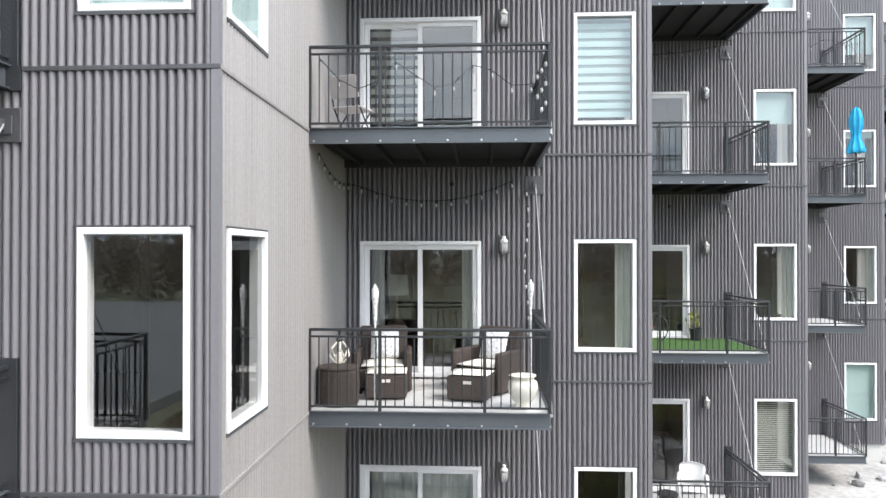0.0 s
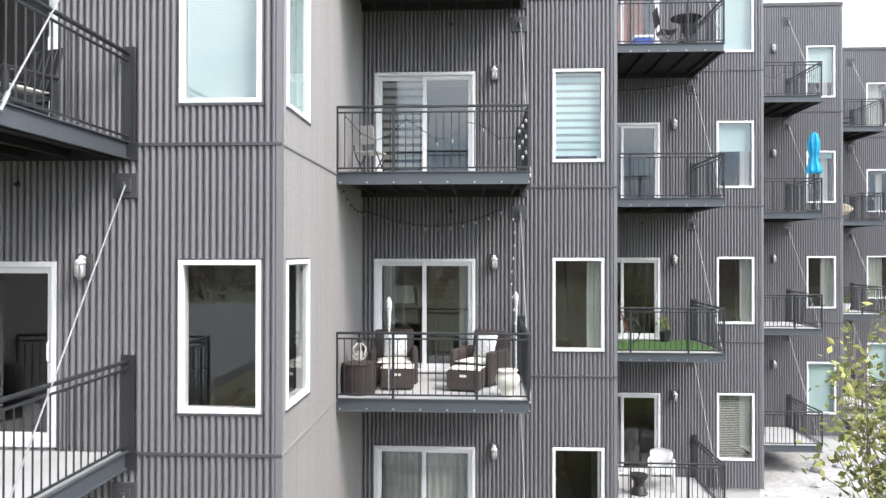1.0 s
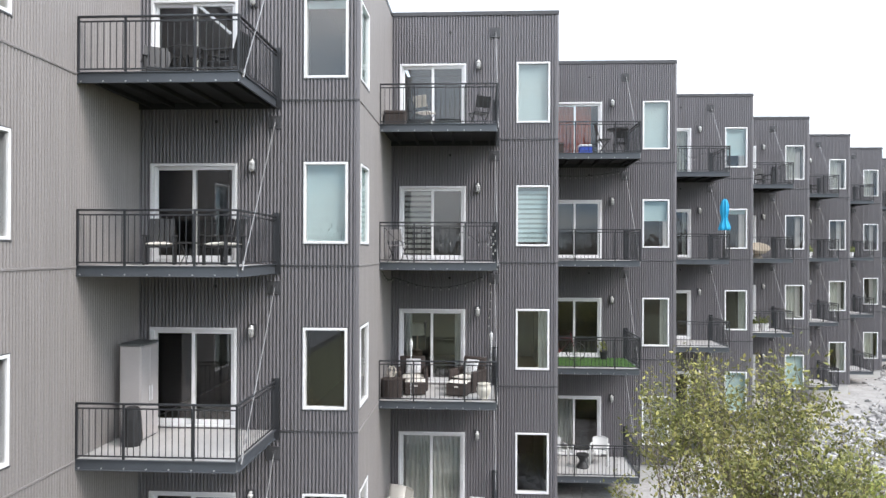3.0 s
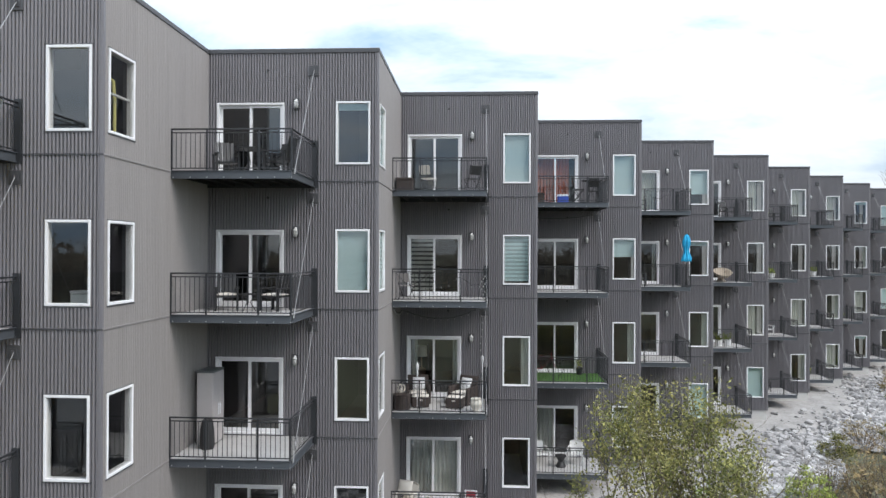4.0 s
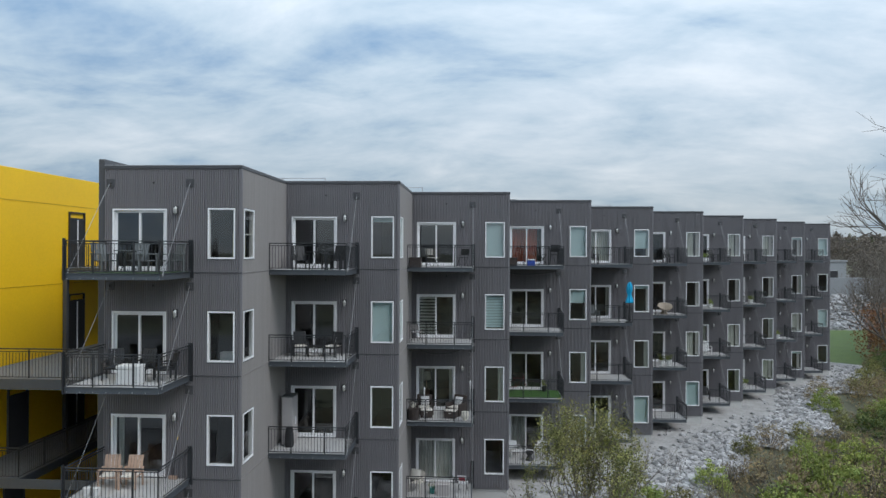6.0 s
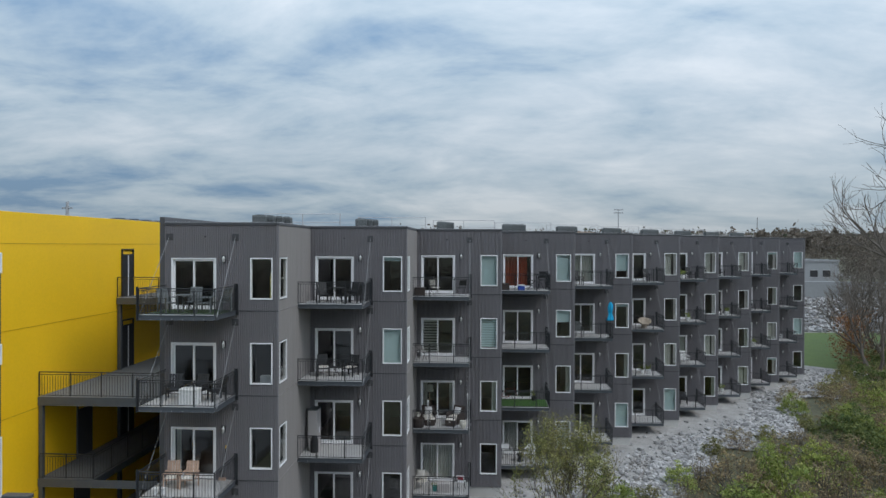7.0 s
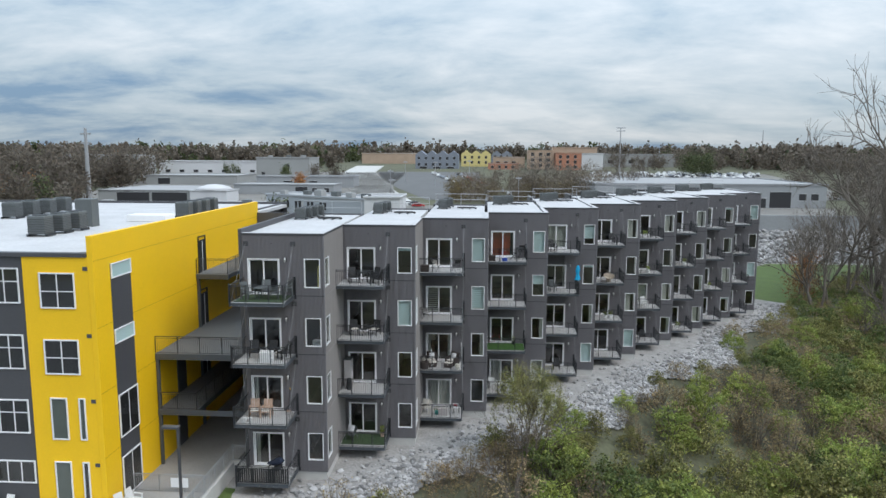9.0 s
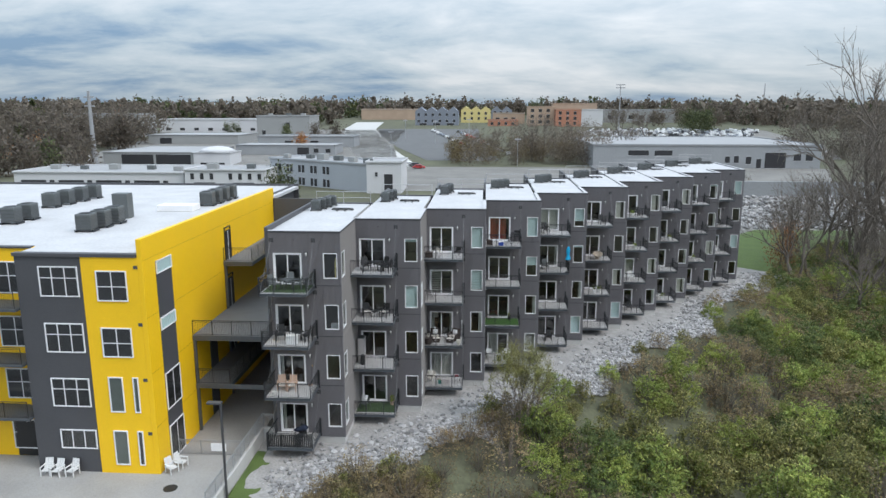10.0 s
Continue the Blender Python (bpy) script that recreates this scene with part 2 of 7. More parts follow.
# ---- mesh helpers ----
class Shape:
    """Collects boxes, tubes and strips into one mesh."""

    def __init__(self):
        self.v, self.f, self.mi = [], [], []

    def quad(self, a, b, c, d, m=0):
        n = len(self.v)
        self.v += [a, b, c, d]
        self.f.append((n, n + 1, n + 2, n + 3))
        self.mi.append(m)
        return self

    def prism(self, outline, a, b, m=0):
        """An outline of (x, y, z) points carried from offset a to offset b."""
        n, k = len(self.v), len(outline)
        self.v += [tuple(p[i] + a[i] for i in range(3)) for p in outline] + [tuple(p[i] + b[i] for i in range(3)) for p in outline]
        self.f += [(n + i, n + (i + 1) % k, n + k + (i + 1) % k, n + k + i) for i in range(k)] + [tuple(range(n + k - 1, n - 1, -1)), tuple(range(n + k, n + 2 * k))]
        self.mi += [m] * (k + 2)
        return self

    def box(self, x0, y0, z0, x1, y1, z1, m=0, b=0.0):
        """A box; b chamfers its edges."""
        if b <= 0:
            n = len(self.v)
            self.v += [(x, y, z) for z in (z0, z1) for y in (y0, y1) for x in (x0, x1)]
            self.f += [tuple(n + i for i in q) for q in ((0, 2, 3, 1), (4, 5, 7, 6), (0, 1, 5, 4), (2, 6, 7, 3), (0, 4, 6, 2), (1, 3, 7, 5))]
            self.mi += [m] * 6
            return self
        lo, hi, n = (x0, y0, z0), (x1, y1, z1), len(self.v)
        idx = {}
        for sx in (0, 1):
            for sy in (0, 1):
                for sz in (0, 1):
                    s = (sx, sy, sz)
                    for ax in range(3):
                        p = [(hi[i] if s[i] else lo[i]) for i in range(3)]
                        for i in range(3):
                            if i != ax:
                                p[i] += -b if s[i] else b
                        idx[(s, ax)] = len(self.v)
                        self.v.append(tuple(p))
        faces = []
        for ax in range(3):
            u, w = (ax + 1) % 3, (ax + 2) % 3
            for side in (0, 1):
                ring = []
                for a, c in ((0, 0), (1, 0), (1, 1), (0, 1)):
                    s = [0, 0, 0]
                    s[ax], s[u], s[w] = side, a, c
                    ring.append(idx[(tuple(s), ax)])
                faces.append(ring if side else ring[::-1])
            for a in (0, 1):
                for c in (0, 1):
                    s0, s1 = [0, 0, 0], [0, 0, 0]
                    s0[u], s0[w], s1[u], s1[w], s1[ax] = a, c, a, c, 1
                    q = [idx[(tuple(s0), u)], idx[(tuple(s1), u)], idx[(tuple(s1), w)], idx[(tuple(s0), w)]]
                    faces.append(q if a != c else q[::-1])
        for s in [(i, j, k) for i in (0, 1) for j in (0, 1) for k in (0, 1)]:
            q = [idx[(s, 0)], idx[(s, 1)], idx[(s, 2)]]
            faces.append(q if sum(s) % 2 else q[::-1])
        self.f += [tuple(q) for q in faces]
        self.mi += [m] * len(faces)
        return self

    def tube(self, pts, r, sides=6, m=0, cap=True):
        """A tube along points; r is one radius or one for each point."""
        pts = [Vector(p) for p in pts]
        rr = r if isinstance(r, (list, tuple)) else [r] * len(pts)
        n = len(self.v)
        for i, p in enumerate(pts):
            d = (pts[min(i + 1, len(pts) - 1)] - pts[max(i - 1, 0)]).normalized()
            u = d.cross(Vector((0, 0, 1)) if abs(d.z) < 0.9 else Vector((1, 0, 0))).normalized()
            w = d.cross(u)
            for k in range(sides):
                a = 2 * math.pi * k / sides
                self.v.append(tuple(p + (u * math.cos(a) + w * math.sin(a)) * rr[i]))
        for i in range(len(pts) - 1):
            for k in range(sides):
                a, b = n + i * sides + k, n + i * sides + (k + 1) % sides
                self.f.append((a, b, b + sides, a + sides))
                self.mi.append(m)
        if cap:
            self.f.append(tuple(n + k for k in range(sides))[::-1])
            e = n + (len(pts) - 1) * sides
            self.f.append(tuple(e + k for k in range(sides)))
            self.mi += [m, m]
        return self

    def turned(self, profile, sides=16, m=0, at=(0, 0, 0)):
        """A turned form: profile of (radius, height)."""
        n = len(self.v)
        for r, z in profile:
            for k in range(sides):
                a = 2 * math.pi * k / sides
                self.v.append((at[0] + r * math.cos(a), at[1] + r * math.sin(a), at[2] + z))
        for i in range(len(profile) - 1):
            for k in range(sides):
                a, b = n + i * sides + k, n + i * sides + (k + 1) % sides
                self.f.append((a, b, b + sides, a + sides))
                self.mi.append(m)
        self.f.append(tuple(n + k for k in range(sides))[::-1])
        e = n + (len(profile) - 1) * sides
        self.f.append(tuple(e + k for k in range(sides)))
        self.mi += [m, m]
        return self

    def cushion(self, x0, y0, z0, x1, y1, z1, n=6, m=0):
        """A soft pad: a box swollen towards its middle."""
        base = len(self.v)
        for side in (0, 1):
            for j in range(n + 1):
                for i in range(n + 1):
                    u, v = i / n, j / n
                    s = (math.sin(math.pi * u) * math.sin(math.pi * v)) ** 0.35
                    zm, h = (z0 + z1) / 2, (z1 - z0) / 2
                    self.v.append((x0 + (x1 - x0) * u, y0 + (y1 - y0) * v, zm + (h if side else -h) * (0.12 + 0.88 * s)))
        o = (n + 1) ** 2
        for j in range(n):
            for i in range(n):
                a = base + j * (n + 1) + i
                self.f.append((a, a + n + 1, a + n + 2, a + 1))
                self.f.append((a + o, a + o + 1, a + o + n + 2, a + o + n + 1))
                self.mi += [m, m]
        edge = [i for i in range(n + 1)] + [(j + 1) * (n + 1) + n for j in range(n)] + [n * (n + 1) + n - 1 - i for i in range(n)] + [(n - 1 - j) * (n + 1) for j in range(n - 1)]
        for i in range(len(edge)):
            a, b = base + edge[i], base + edge[(i + 1) % len(edge)]
            self.f.append((a, b, b + o, a + o))
            self.mi.append(m)
        return self

    def moved(self, matrix, start=0):
        self.v[start:] = [tuple(matrix @ Vector(p)) for p in self.v[start:]]
        return self

    def mesh(self, name, *mats, smooth=False):
        me = bpy.data.meshes.new(name)
        me.from_pydata(self.v, [], self.f)
        for m in mats:
            me.materials.append(m)
        if len(mats) > 1:
            me.polygons.foreach_set("material_index", self.mi)
        if smooth:
            me.polygons.foreach_set("use_smooth", [True] * len(me.polygons))
        me.update()
        return me


def part(name, me, parent, loc=(0, 0, 0), label="", rz=0.0):
    """Links a mesh as one object under a thing or a part."""
    ob = new(name, me)
    ob.parent = parent
    ob.location = loc
    ob.rotation_euler = (0, 0, radians(rz))
    if label:
        ob["label"] = label
    return ob


def thing(name, label, category, group="", kind="", loc=(0, 0, 0), rz=0.0, me=None):
    ob = new(name, me)
    ob.location = loc
    ob.rotation_euler = (0, 0, radians(rz))
    return tagged(ob, label, category, group, kind)

# ---- the apartment building: ten stepped units, four storeys ----
UX = [-10.272, -5.600, -0.927, 3.745, 8.416, 13.110, 17.800, 22.460, 27.180, 31.575]
UY = [0.217, 5.512, 10.725, 15.950, 21.330, 26.520, 31.840, 37.050, 42.380, 46.760]
STOREY, LEVELS = 3.45, (1, 2, 3, 4)
LEFT, RIGHT = -1.213, 3.465            # wall ends from the door's middle
DOOR = (-0.936, 0.936, -0.80, 1.29)    # x0, x1, z0, z1 from the level's datum
WIN = (2.341, 3.275, -0.393, 1.309)
SIDEWIN = (0.165, 1.215)                 # along the return wall
ROOF, BASE = 16.54, 2.35
BAL_X0, BAL_X1, BAL_D, DECK = -1.19, 1.755, 2.30, -0.83
PITCH, RIB = 0.0765, 0.046


def corrugated(length, z0, z1, holes, per=8):
    """A corrugated sheet along x, ribs towards -y, with rectangular holes cut through."""
    s = Shape()
    xs = {0.0, length}
    for i in range(int(length / PITCH * per) + 1):
        xs.add(round(i * PITCH / per, 5))
    for h in holes:
        xs |= {h[0], h[1]}
    xs = sorted(x for x in xs if 0 <= x <= length)

    def y(x):
        return -RIB * abs(math.sin(math.pi * x / PITCH)) ** 0.7

    for a, b in zip(xs[:-1], xs[1:]):
        if b - a < 1e-5:
            continue
        m = (a + b) / 2
        cuts = sorted((h[2], h[3]) for h in holes if h[0] < m < h[1])
        lo = z0
        for c0, c1 in cuts + [(z1, z1)]:
            if c0 > lo:
                s.quad((a, y(a), lo), (b, y(b), lo), (b, y(b), c0), (a, y(a), c0))
            lo = c1
    return s


def slab_with_holes(s, length, y0, y1, z0, z1, holes):
    """A thick wall along x with rectangular holes, as butted boxes."""
    xs = sorted({0.0, length, *[h[0] for h in holes], *[h[1] for h in holes]})
    for a, b in zip(xs[:-1], xs[1:]):
        m, lo = (a + b) / 2, z0
        for c0, c1 in sorted((h[2], h[3]) for h in holes if h[0] < m < h[1]) + [(z1, z1)]:
            if c0 > lo:
                s.box(a, y0, lo, b, y1, c0)
            lo = c1
    return s


building = thing("apartment_building", "charcoal corrugated metal apartment building stepped back in ten sections", "building")

FRONT_HOLES = []
SIDE_HOLES = []
for n in LEVELS:
    d = n * STOREY
    FRONT_HOLES.append((DOOR[0] - LEFT, DOOR[1] - LEFT, d + DOOR[2], d + DOOR[3]))
    FRONT_HOLES.append((WIN[0] - LEFT, WIN[1] - LEFT, d + WIN[2], d + WIN[3]))
    SIDE_HOLES.append((SIDEWIN[0], SIDEWIN[1], d + WIN[2], d + WIN[3]))
WIDTH = RIGHT - LEFT
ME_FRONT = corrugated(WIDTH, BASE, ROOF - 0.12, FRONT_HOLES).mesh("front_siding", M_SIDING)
ME_FRONT_BACK = slab_with_holes(Shape(), WIDTH, 0.004, 0.22, BASE, ROOF - 0.12, FRONT_HOLES).mesh("front_wall", M_TRIM)

# window and door pieces, in local coordinates: x along the wall, -y outwards, z from the opening's foot
WW, WH = WIN[1] - WIN[0], WIN[3] - WIN[2]
DW, DH = DOOR[1] - DOOR[0], DOOR[3] - DOOR[2]


def ring(s, x0, z0, x1, z1, t, y0, y1, b=0.006, foot=None):
    """A rectangular frame in one piece, mitred at its corners, with chamfered edges; foot is the low member's height."""
    f = t if foot is None else foot
    prof = [(0, y0 + b), (b, y0), (1 - b, y0), (1, y0 + b), (1, y1), (0, y1)]
    n, k = len(s.v), len(prof)
    for cx, cz, sx, sz in ((x0, z0, 1, 1), (x1, z0, -1, 1), (x1, z1, -1, -1), (x0, z1, 1, -1)):
        h = f if sz > 0 else t
        for u, y in prof:
            u = u if u in (0, 1) else (b / t if u < 0.5 else 1 - b / t)
            s.v.append((cx + sx * u * t, y, cz + sz * u * h))
    for c in range(4):
        for i in range(k):
            a, d = n + c * k + i, n + c * k + (i + 1) % k
            e, g = n + (c + 1) % 4 * k + i, n + (c + 1) % 4 * k + (i + 1) % k
            s.f.append((a, e, g, d))
            s.mi.append(0)
    return s


def frame_mesh(name, w, h, t=0.055, depth=0.11, out=0.055):
    return ring(Shape(), 0, 0, w, h, t, -out, depth).mesh(name, M_WHITE)


SW = SIDEWIN[1] - SIDEWIN[0]


def pane_mesh(x0, x1, z0, z1, y):
    """One sheet of glass whose outside looks to -y."""
    return Shape().quad((x0, y, z0), (x1, y, z0), (x1, y, z1), (x0, y, z1)).mesh("pane", M_GLASS)


ME_WFRAME, ME_SFRAME = frame_mesh("window_frame", WW, WH), frame_mesh("side_window_frame", SW, WH)


def sill_mesh(w):
    return Shape().box(-0.03, -0.05, -0.028, w + 0.03, 0.0, -0.002).mesh("sill_flashing", M_TRIM)


def head_mesh(w):
    return Shape().box(-0.03, -0.045, WH + 0.002, w + 0.03, 0, WH + 0.02).mesh("head_flashing", M_TRIM)


ME_FLASH, ME_SFLASH, ME_HEAD, ME_SHEAD = sill_mesh(WW), sill_mesh(SW), head_mesh(WW), head_mesh(SW)
ME_PANE = pane_mesh(0.05, WW - 0.05, 0.05, WH - 0.05, 0.006)
ME_SPANE = pane_mesh(0.05, SW - 0.05, 0.05, WH - 0.05, -0.012)
ME_SMEET = Shape().box(0.06, 0.03, WH * 0.48, SW - 0.06, 0.075, WH * 0.48 + 0.045, b=0.004).mesh("meeting_rail", M_WHITE)

T = 0.062
ME_DFRAME = ring(Shape(), 0, 0, DW, DH, T, -0.04, 0.14, foot=0.05).mesh("door_frame", M_WHITE)


def sash_mesh(x0, x1, y):
    return ring(Shape(), x0, 0.055, x1, DH - T, 0.072, y, y + 0.04, 0.005, foot=0.095).mesh("sash", M_WHITE)


MIDX = DW / 2
ME_SASH_L, ME_SASH_R = sash_mesh(T, MIDX + 0.03, 0.065), sash_mesh(MIDX - 0.045, DW - T, 0.015)
ME_GL = pane_mesh(T + 0.07, MIDX - 0.045, 0.15, DH - T - 0.07, 0.082)
ME_GR = pane_mesh(MIDX + 0.03, DW - T - 0.075, 0.15, DH - T - 0.07, 0.032)
ME_HANDLE = Shape().tube([(DW - 0.1, 0.012, 0.95), (DW - 0.1, -0.035, 0.98), (DW - 0.1, -0.035, 1.17), (DW - 0.1, 0.012, 1.2)], 0.011, 6).mesh("handle", M_WHITE)


def drape(x0, x1, z0, z1, y, m, fold=0.035, name="curtain"):
    s, k = Shape(), 0.02
    n = max(4, int((x1 - x0) / k))
    for i in range(n):
        a, b = x0 + (x1 - x0) * i / n, x0 + (x1 - x0) * (i + 1) / n
        ya, yb = [y + fold * math.sin(2 * math.pi * v / 0.13 + math.sin(v * 9)) for v in (a, b)]
        s.quad((a, ya, z0), (b, yb, z0), (b, yb, z1), (a, ya, z1))
    return s.mesh(name, m, smooth=True)


def slats(x0, x1, z0, z1, y, step, h, m, tilt=0.5):
    s = Shape()
    z = z0
    while z < z1:
        s.quad((x0, y, z), (x1, y, z), (x1, y + h * tilt, z + h), (x0, y + h * tilt, z + h))
        z += step
    return s.mesh("blind", m)


def zebra(x0, x1, z0, z1, y, step, h):
    """A banded blind: opaque bands over a greyer sheer sheet."""
    s, z = Shape(), z0
    while z < z1:
        s.quad((x0, y, z), (x1, y, z), (x1, y, min(z + h, z1)), (x0, y, min(z + h, z1)))
        z += step
    s.quad((x0, y + 0.012, z0), (x1, y + 0.012, z0), (x1, y + 0.012, z1), (x0, y + 0.012, z1), 1)
    return s.mesh("blind", M_BLIND, M_SHEER)


M_SHEER = mat("grey sheer band", (0.47, 0.57, 0.59), 0.9)
COVER = {
    "full": slats(0.065, WW - 0.065, 0.06, WH - 0.07, 0.03, 0.024, 0.025, M_BLIND, 0.25),
    "half": slats(0.065, WW - 0.065, WH * 0.55, WH - 0.07, 0.03, 0.024, 0.025, M_BLIND, 0.25),
    "low": slats(0.065, WW - 0.065, WH * 0.30, WH - 0.07, 0.03, 0.024, 0.025, M_BLIND, 0.25),
    "top": slats(0.065, WW - 0.065, WH * 0.86, WH - 0.07, 0.03, 0.024, 0.025, M_BLIND, 0.25),
    "zebra": zebra(0.065, WW - 0.065, 0.12, WH - 0.07, 0.03, 0.135, 0.085),
    "venetian": slats(0.065, WW - 0.065, 0.08, WH - 0.07, 0.03, 0.044, 0.02, M_WHITE, 1.2),
    "sides": drape(WW - 0.30, WW - 0.065, 0.05, WH - 0.06, 0.085, M_CURTAIN),
    "sheer": drape(0.07, WW * 0.55, 0.05, WH - 0.06, 0.085, M_CURTAIN),
    "sidefull": slats(0.065, SW - 0.065, 0.06, WH - 0.07, 0.03, 0.024, 0.025, M_BLIND, 0.25),
    "door_left": drape(T + 0.08, MIDX - 0.05, 0.06, DH - T - 0.05, 0.20, M_CURTAIN),
    "door_edges": drape(T + 0.08, T + 0.3, 0.06, DH - T - 0.05, 0.20, M_CURTAIN),
    "door_right_edge": drape(DW - 0.3, DW - T - 0.08, 0.06, DH - T - 0.05, 0.20, M_CURTAIN),
    "door_full": drape(T + 0.08, DW - T - 0.08, 0.06, DH - T - 0.05, 0.20, M_CURTAIN),
    "door_red": drape(T + 0.08, DW - T - 0.3, 0.06, DH - T - 0.05, 0.20, M_RED),
    "door_zebra": slats(T + 0.08, MIDX - 0.05, 0.2, DH - T - 0.08, 0.16, 0.15, 0.09, M_CURTAIN, 0.05),
}
WINDOW_COVER = {"A": ["", "", "", ""], "B": ["", "", "full", "top"], "C": ["", "sides", "zebra", "full"], "D": ["venetian", "sides", "half", "full"],
                "E": ["full", "sides", "top", "low"], "F": ["full", "sheer", "", "sheer"], "G": ["sides", "sheer", "", "sheer"],
                "H": ["sheer", "sides", "", "sheer"], "I": ["top", "sheer", "sides", "top"], "J": ["", "full", "", "full"]}
DOOR_COVER = {"A": ["door_edges", "door_edges", "", ""], "B": ["", "", "", ""], "C": ["door_full", "door_right_edge door_edges", "door_zebra", ""],
              "D": ["door_left", "", "", "door_red"], "E": ["", "", "door_right_edge", "door_full"], "F": ["", "door_edges", "", ""],
              "G": ["", "door_full", "", ""], "H": ["", "", "", ""], "I": ["", "", "", "door_right_edge"], "J": ["", "", "door_edges", "door_full"]}

# balcony pieces, from the unit's door middle, the wall face and the deck's top
RAIL_H, BX0, BX1, BY = 1.02, BAL_X0, BAL_X1, -BAL_D
ME_DECK = Shape().box(BX0 + 0.012, BY + 0.012, -0.045, BX1 - 0.012, -0.02, 0.0, b=0.004).mesh("deck", M_DECK)
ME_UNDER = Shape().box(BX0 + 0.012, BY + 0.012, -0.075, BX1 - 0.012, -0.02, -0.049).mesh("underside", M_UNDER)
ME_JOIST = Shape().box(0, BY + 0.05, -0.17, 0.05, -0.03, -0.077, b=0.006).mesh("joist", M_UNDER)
CHANNEL = ((0.010, -0.185), (0.010, 0.012), (-0.035, 0.012), (-0.035, 0.0), (0.0, 0.0), (0.0, -0.173), (-0.035, -0.173), (-0.035, -0.185))
ME_FASCIA = Shape().prism([(0, BY + o, z) for o, z in CHANNEL], (BX0, 0, 0), (BX1, 0, 0)).mesh("front_channel", M_FASCIA)
ME_FASCIA_R = Shape().prism([(BX1 - o, 0, z) for o, z in CHANNEL], (0, BY + 0.012, 0), (0, -0.045, 0)).mesh("side_channel", M_FASCIA)
ME_FASCIA_L = Shape().box(BX0, BY + 0.012, -0.185, BX0 + 0.01, -0.02, 0.012).mesh("side_channel", M_FASCIA)
ME_LEDGER = Shape().box(BX0, -0.07, -0.2, BX1 + 0.12, -0.024, -0.0).mesh("ledger", M_STEEL)
ME_BOLT = Shape().tube([(0, 0, 0), (0, -0.018, 0)], 0.014, 6).mesh("bolt", M_BOLT)
ME_POST = Shape().box(-0.02, -0.02, 0.0, 0.02, 0.02, RAIL_H - 0.02, b=0.004).mesh("post", M_STEEL)
ME_WALLPOST = Shape().box(-0.025, -0.10, -0.2, 0.006, 0.04, RAIL_H + 0.06, b=0.004).mesh("wall_post", M_STEEL)
ME_WALLPOST2 = Shape().box(-0.06, -0.025, -0.2, 0.09, 0.006, RAIL_H + 0.06, b=0.004).mesh("wall_post", M_STEEL)
ME_RAILF = Shape().box(BX0 + 0.03, BY - 0.026, RAIL_H - 0.035, BX1 + 0.02, BY + 0.026, RAIL_H, b=0.006).mesh("top_rail", M_STEEL)
ME_RAIL2F = Shape().box(BX0 + 0.03, BY - 0.014, RAIL_H - 0.115, BX1, BY + 0.014, RAIL_H - 0.09, b=0.004).mesh("upper_rail", M_STEEL)
ME_RAIL3F = Shape().box(BX0 + 0.03, BY - 0.014, 0.055, BX1, BY + 0.014, 0.08, b=0.004).mesh("lower_rail", M_STEEL)
ME_RAILS = Shape().box(BX1 - 0.026, BY + 0.028, RAIL_H - 0.035, BX1 + 0.026, -0.03, RAIL_H, b=0.006).mesh("top_rail", M_STEEL)
ME_RAIL2S = Shape().box(BX1 - 0.014, BY + 0.022, RAIL_H - 0.115, BX1 + 0.014, -0.03, RAIL_H - 0.09, b=0.004).mesh("upper_rail", M_STEEL)
ME_RAIL3S = Shape().box(BX1 - 0.014, BY + 0.022, 0.055, BX1 + 0.014, -0.03, 0.08, b=0.004).mesh("lower_rail", M_STEEL)
ME_BALUSTER = Shape().tube([(0, 0, 0.08), (0, 0, RAIL_H - 0.1)], 0.0085, 6, cap=False).mesh("baluster", M_STEEL)
ME_PLATE = Shape().box(-0.14, -0.045, -0.14, 0.14, 0.0, 0.14, b=0.005).box(-0.075, -0.06, -0.075, 0.075, -0.045, 0.075, b=0.004).box(-0.02, -0.11, -0.045, 0.02, -0.06, 0.045, b=0.004).mesh("anchor_plate", M_TRIM)
PLATE_AT = (1.74, -0.02, 2.97)         # from deck top
ME_ROD = Shape().tube([(1.76, -0.10, 2.97), (BX1 + 0.03, BY + 0.16, -0.02)], 0.009, 6).tube([(BX1 + 0.03, BY + 0.24, 0.1), (BX1 + 0.03, BY + 0.14, -0.07)], 0.02, 6).mesh("tie_rod", M_TIE)
ME_ROD_L = Shape().tube([(BX0 + 0.2, -0.10, 2.97), (BX0 - 0.03, BY + 0.16, -0.02)], 0.009, 6).tube([(BX0 - 0.03, BY + 0.24, 0.1), (BX0 - 0.03, BY + 0.14, -0.07)], 0.02, 6).mesh("tie_rod", M_TIE)

# wall lamp: back plate, arm, caged jar
ME_LPLATE = Shape().box(-0.085, -0.04, -0.02, 0.085, 0, 0.26, b=0.006).mesh("back_plate", M_TRIM)
ME_LARM = Shape().tube([(0, -0.03, 0.2), (0, -0.09, 0.215), (0, -0.12, 0.19)], 0.03, 8).turned([(0.055, 0), (0.062, 0.03), (0.045, 0.05), (0.02, 0.06)], 12, at=(0, -0.12, 0.14)).mesh("arm", M_PLASTIC, smooth=True)
ME_LGLOBE = Shape().turned([(0.02, -0.15), (0.042, -0.135), (0.05, -0.09), (0.05, 0.0)], 12, at=(0, -0.12, 0.14)).mesh("jar", M_BULB, smooth=True)
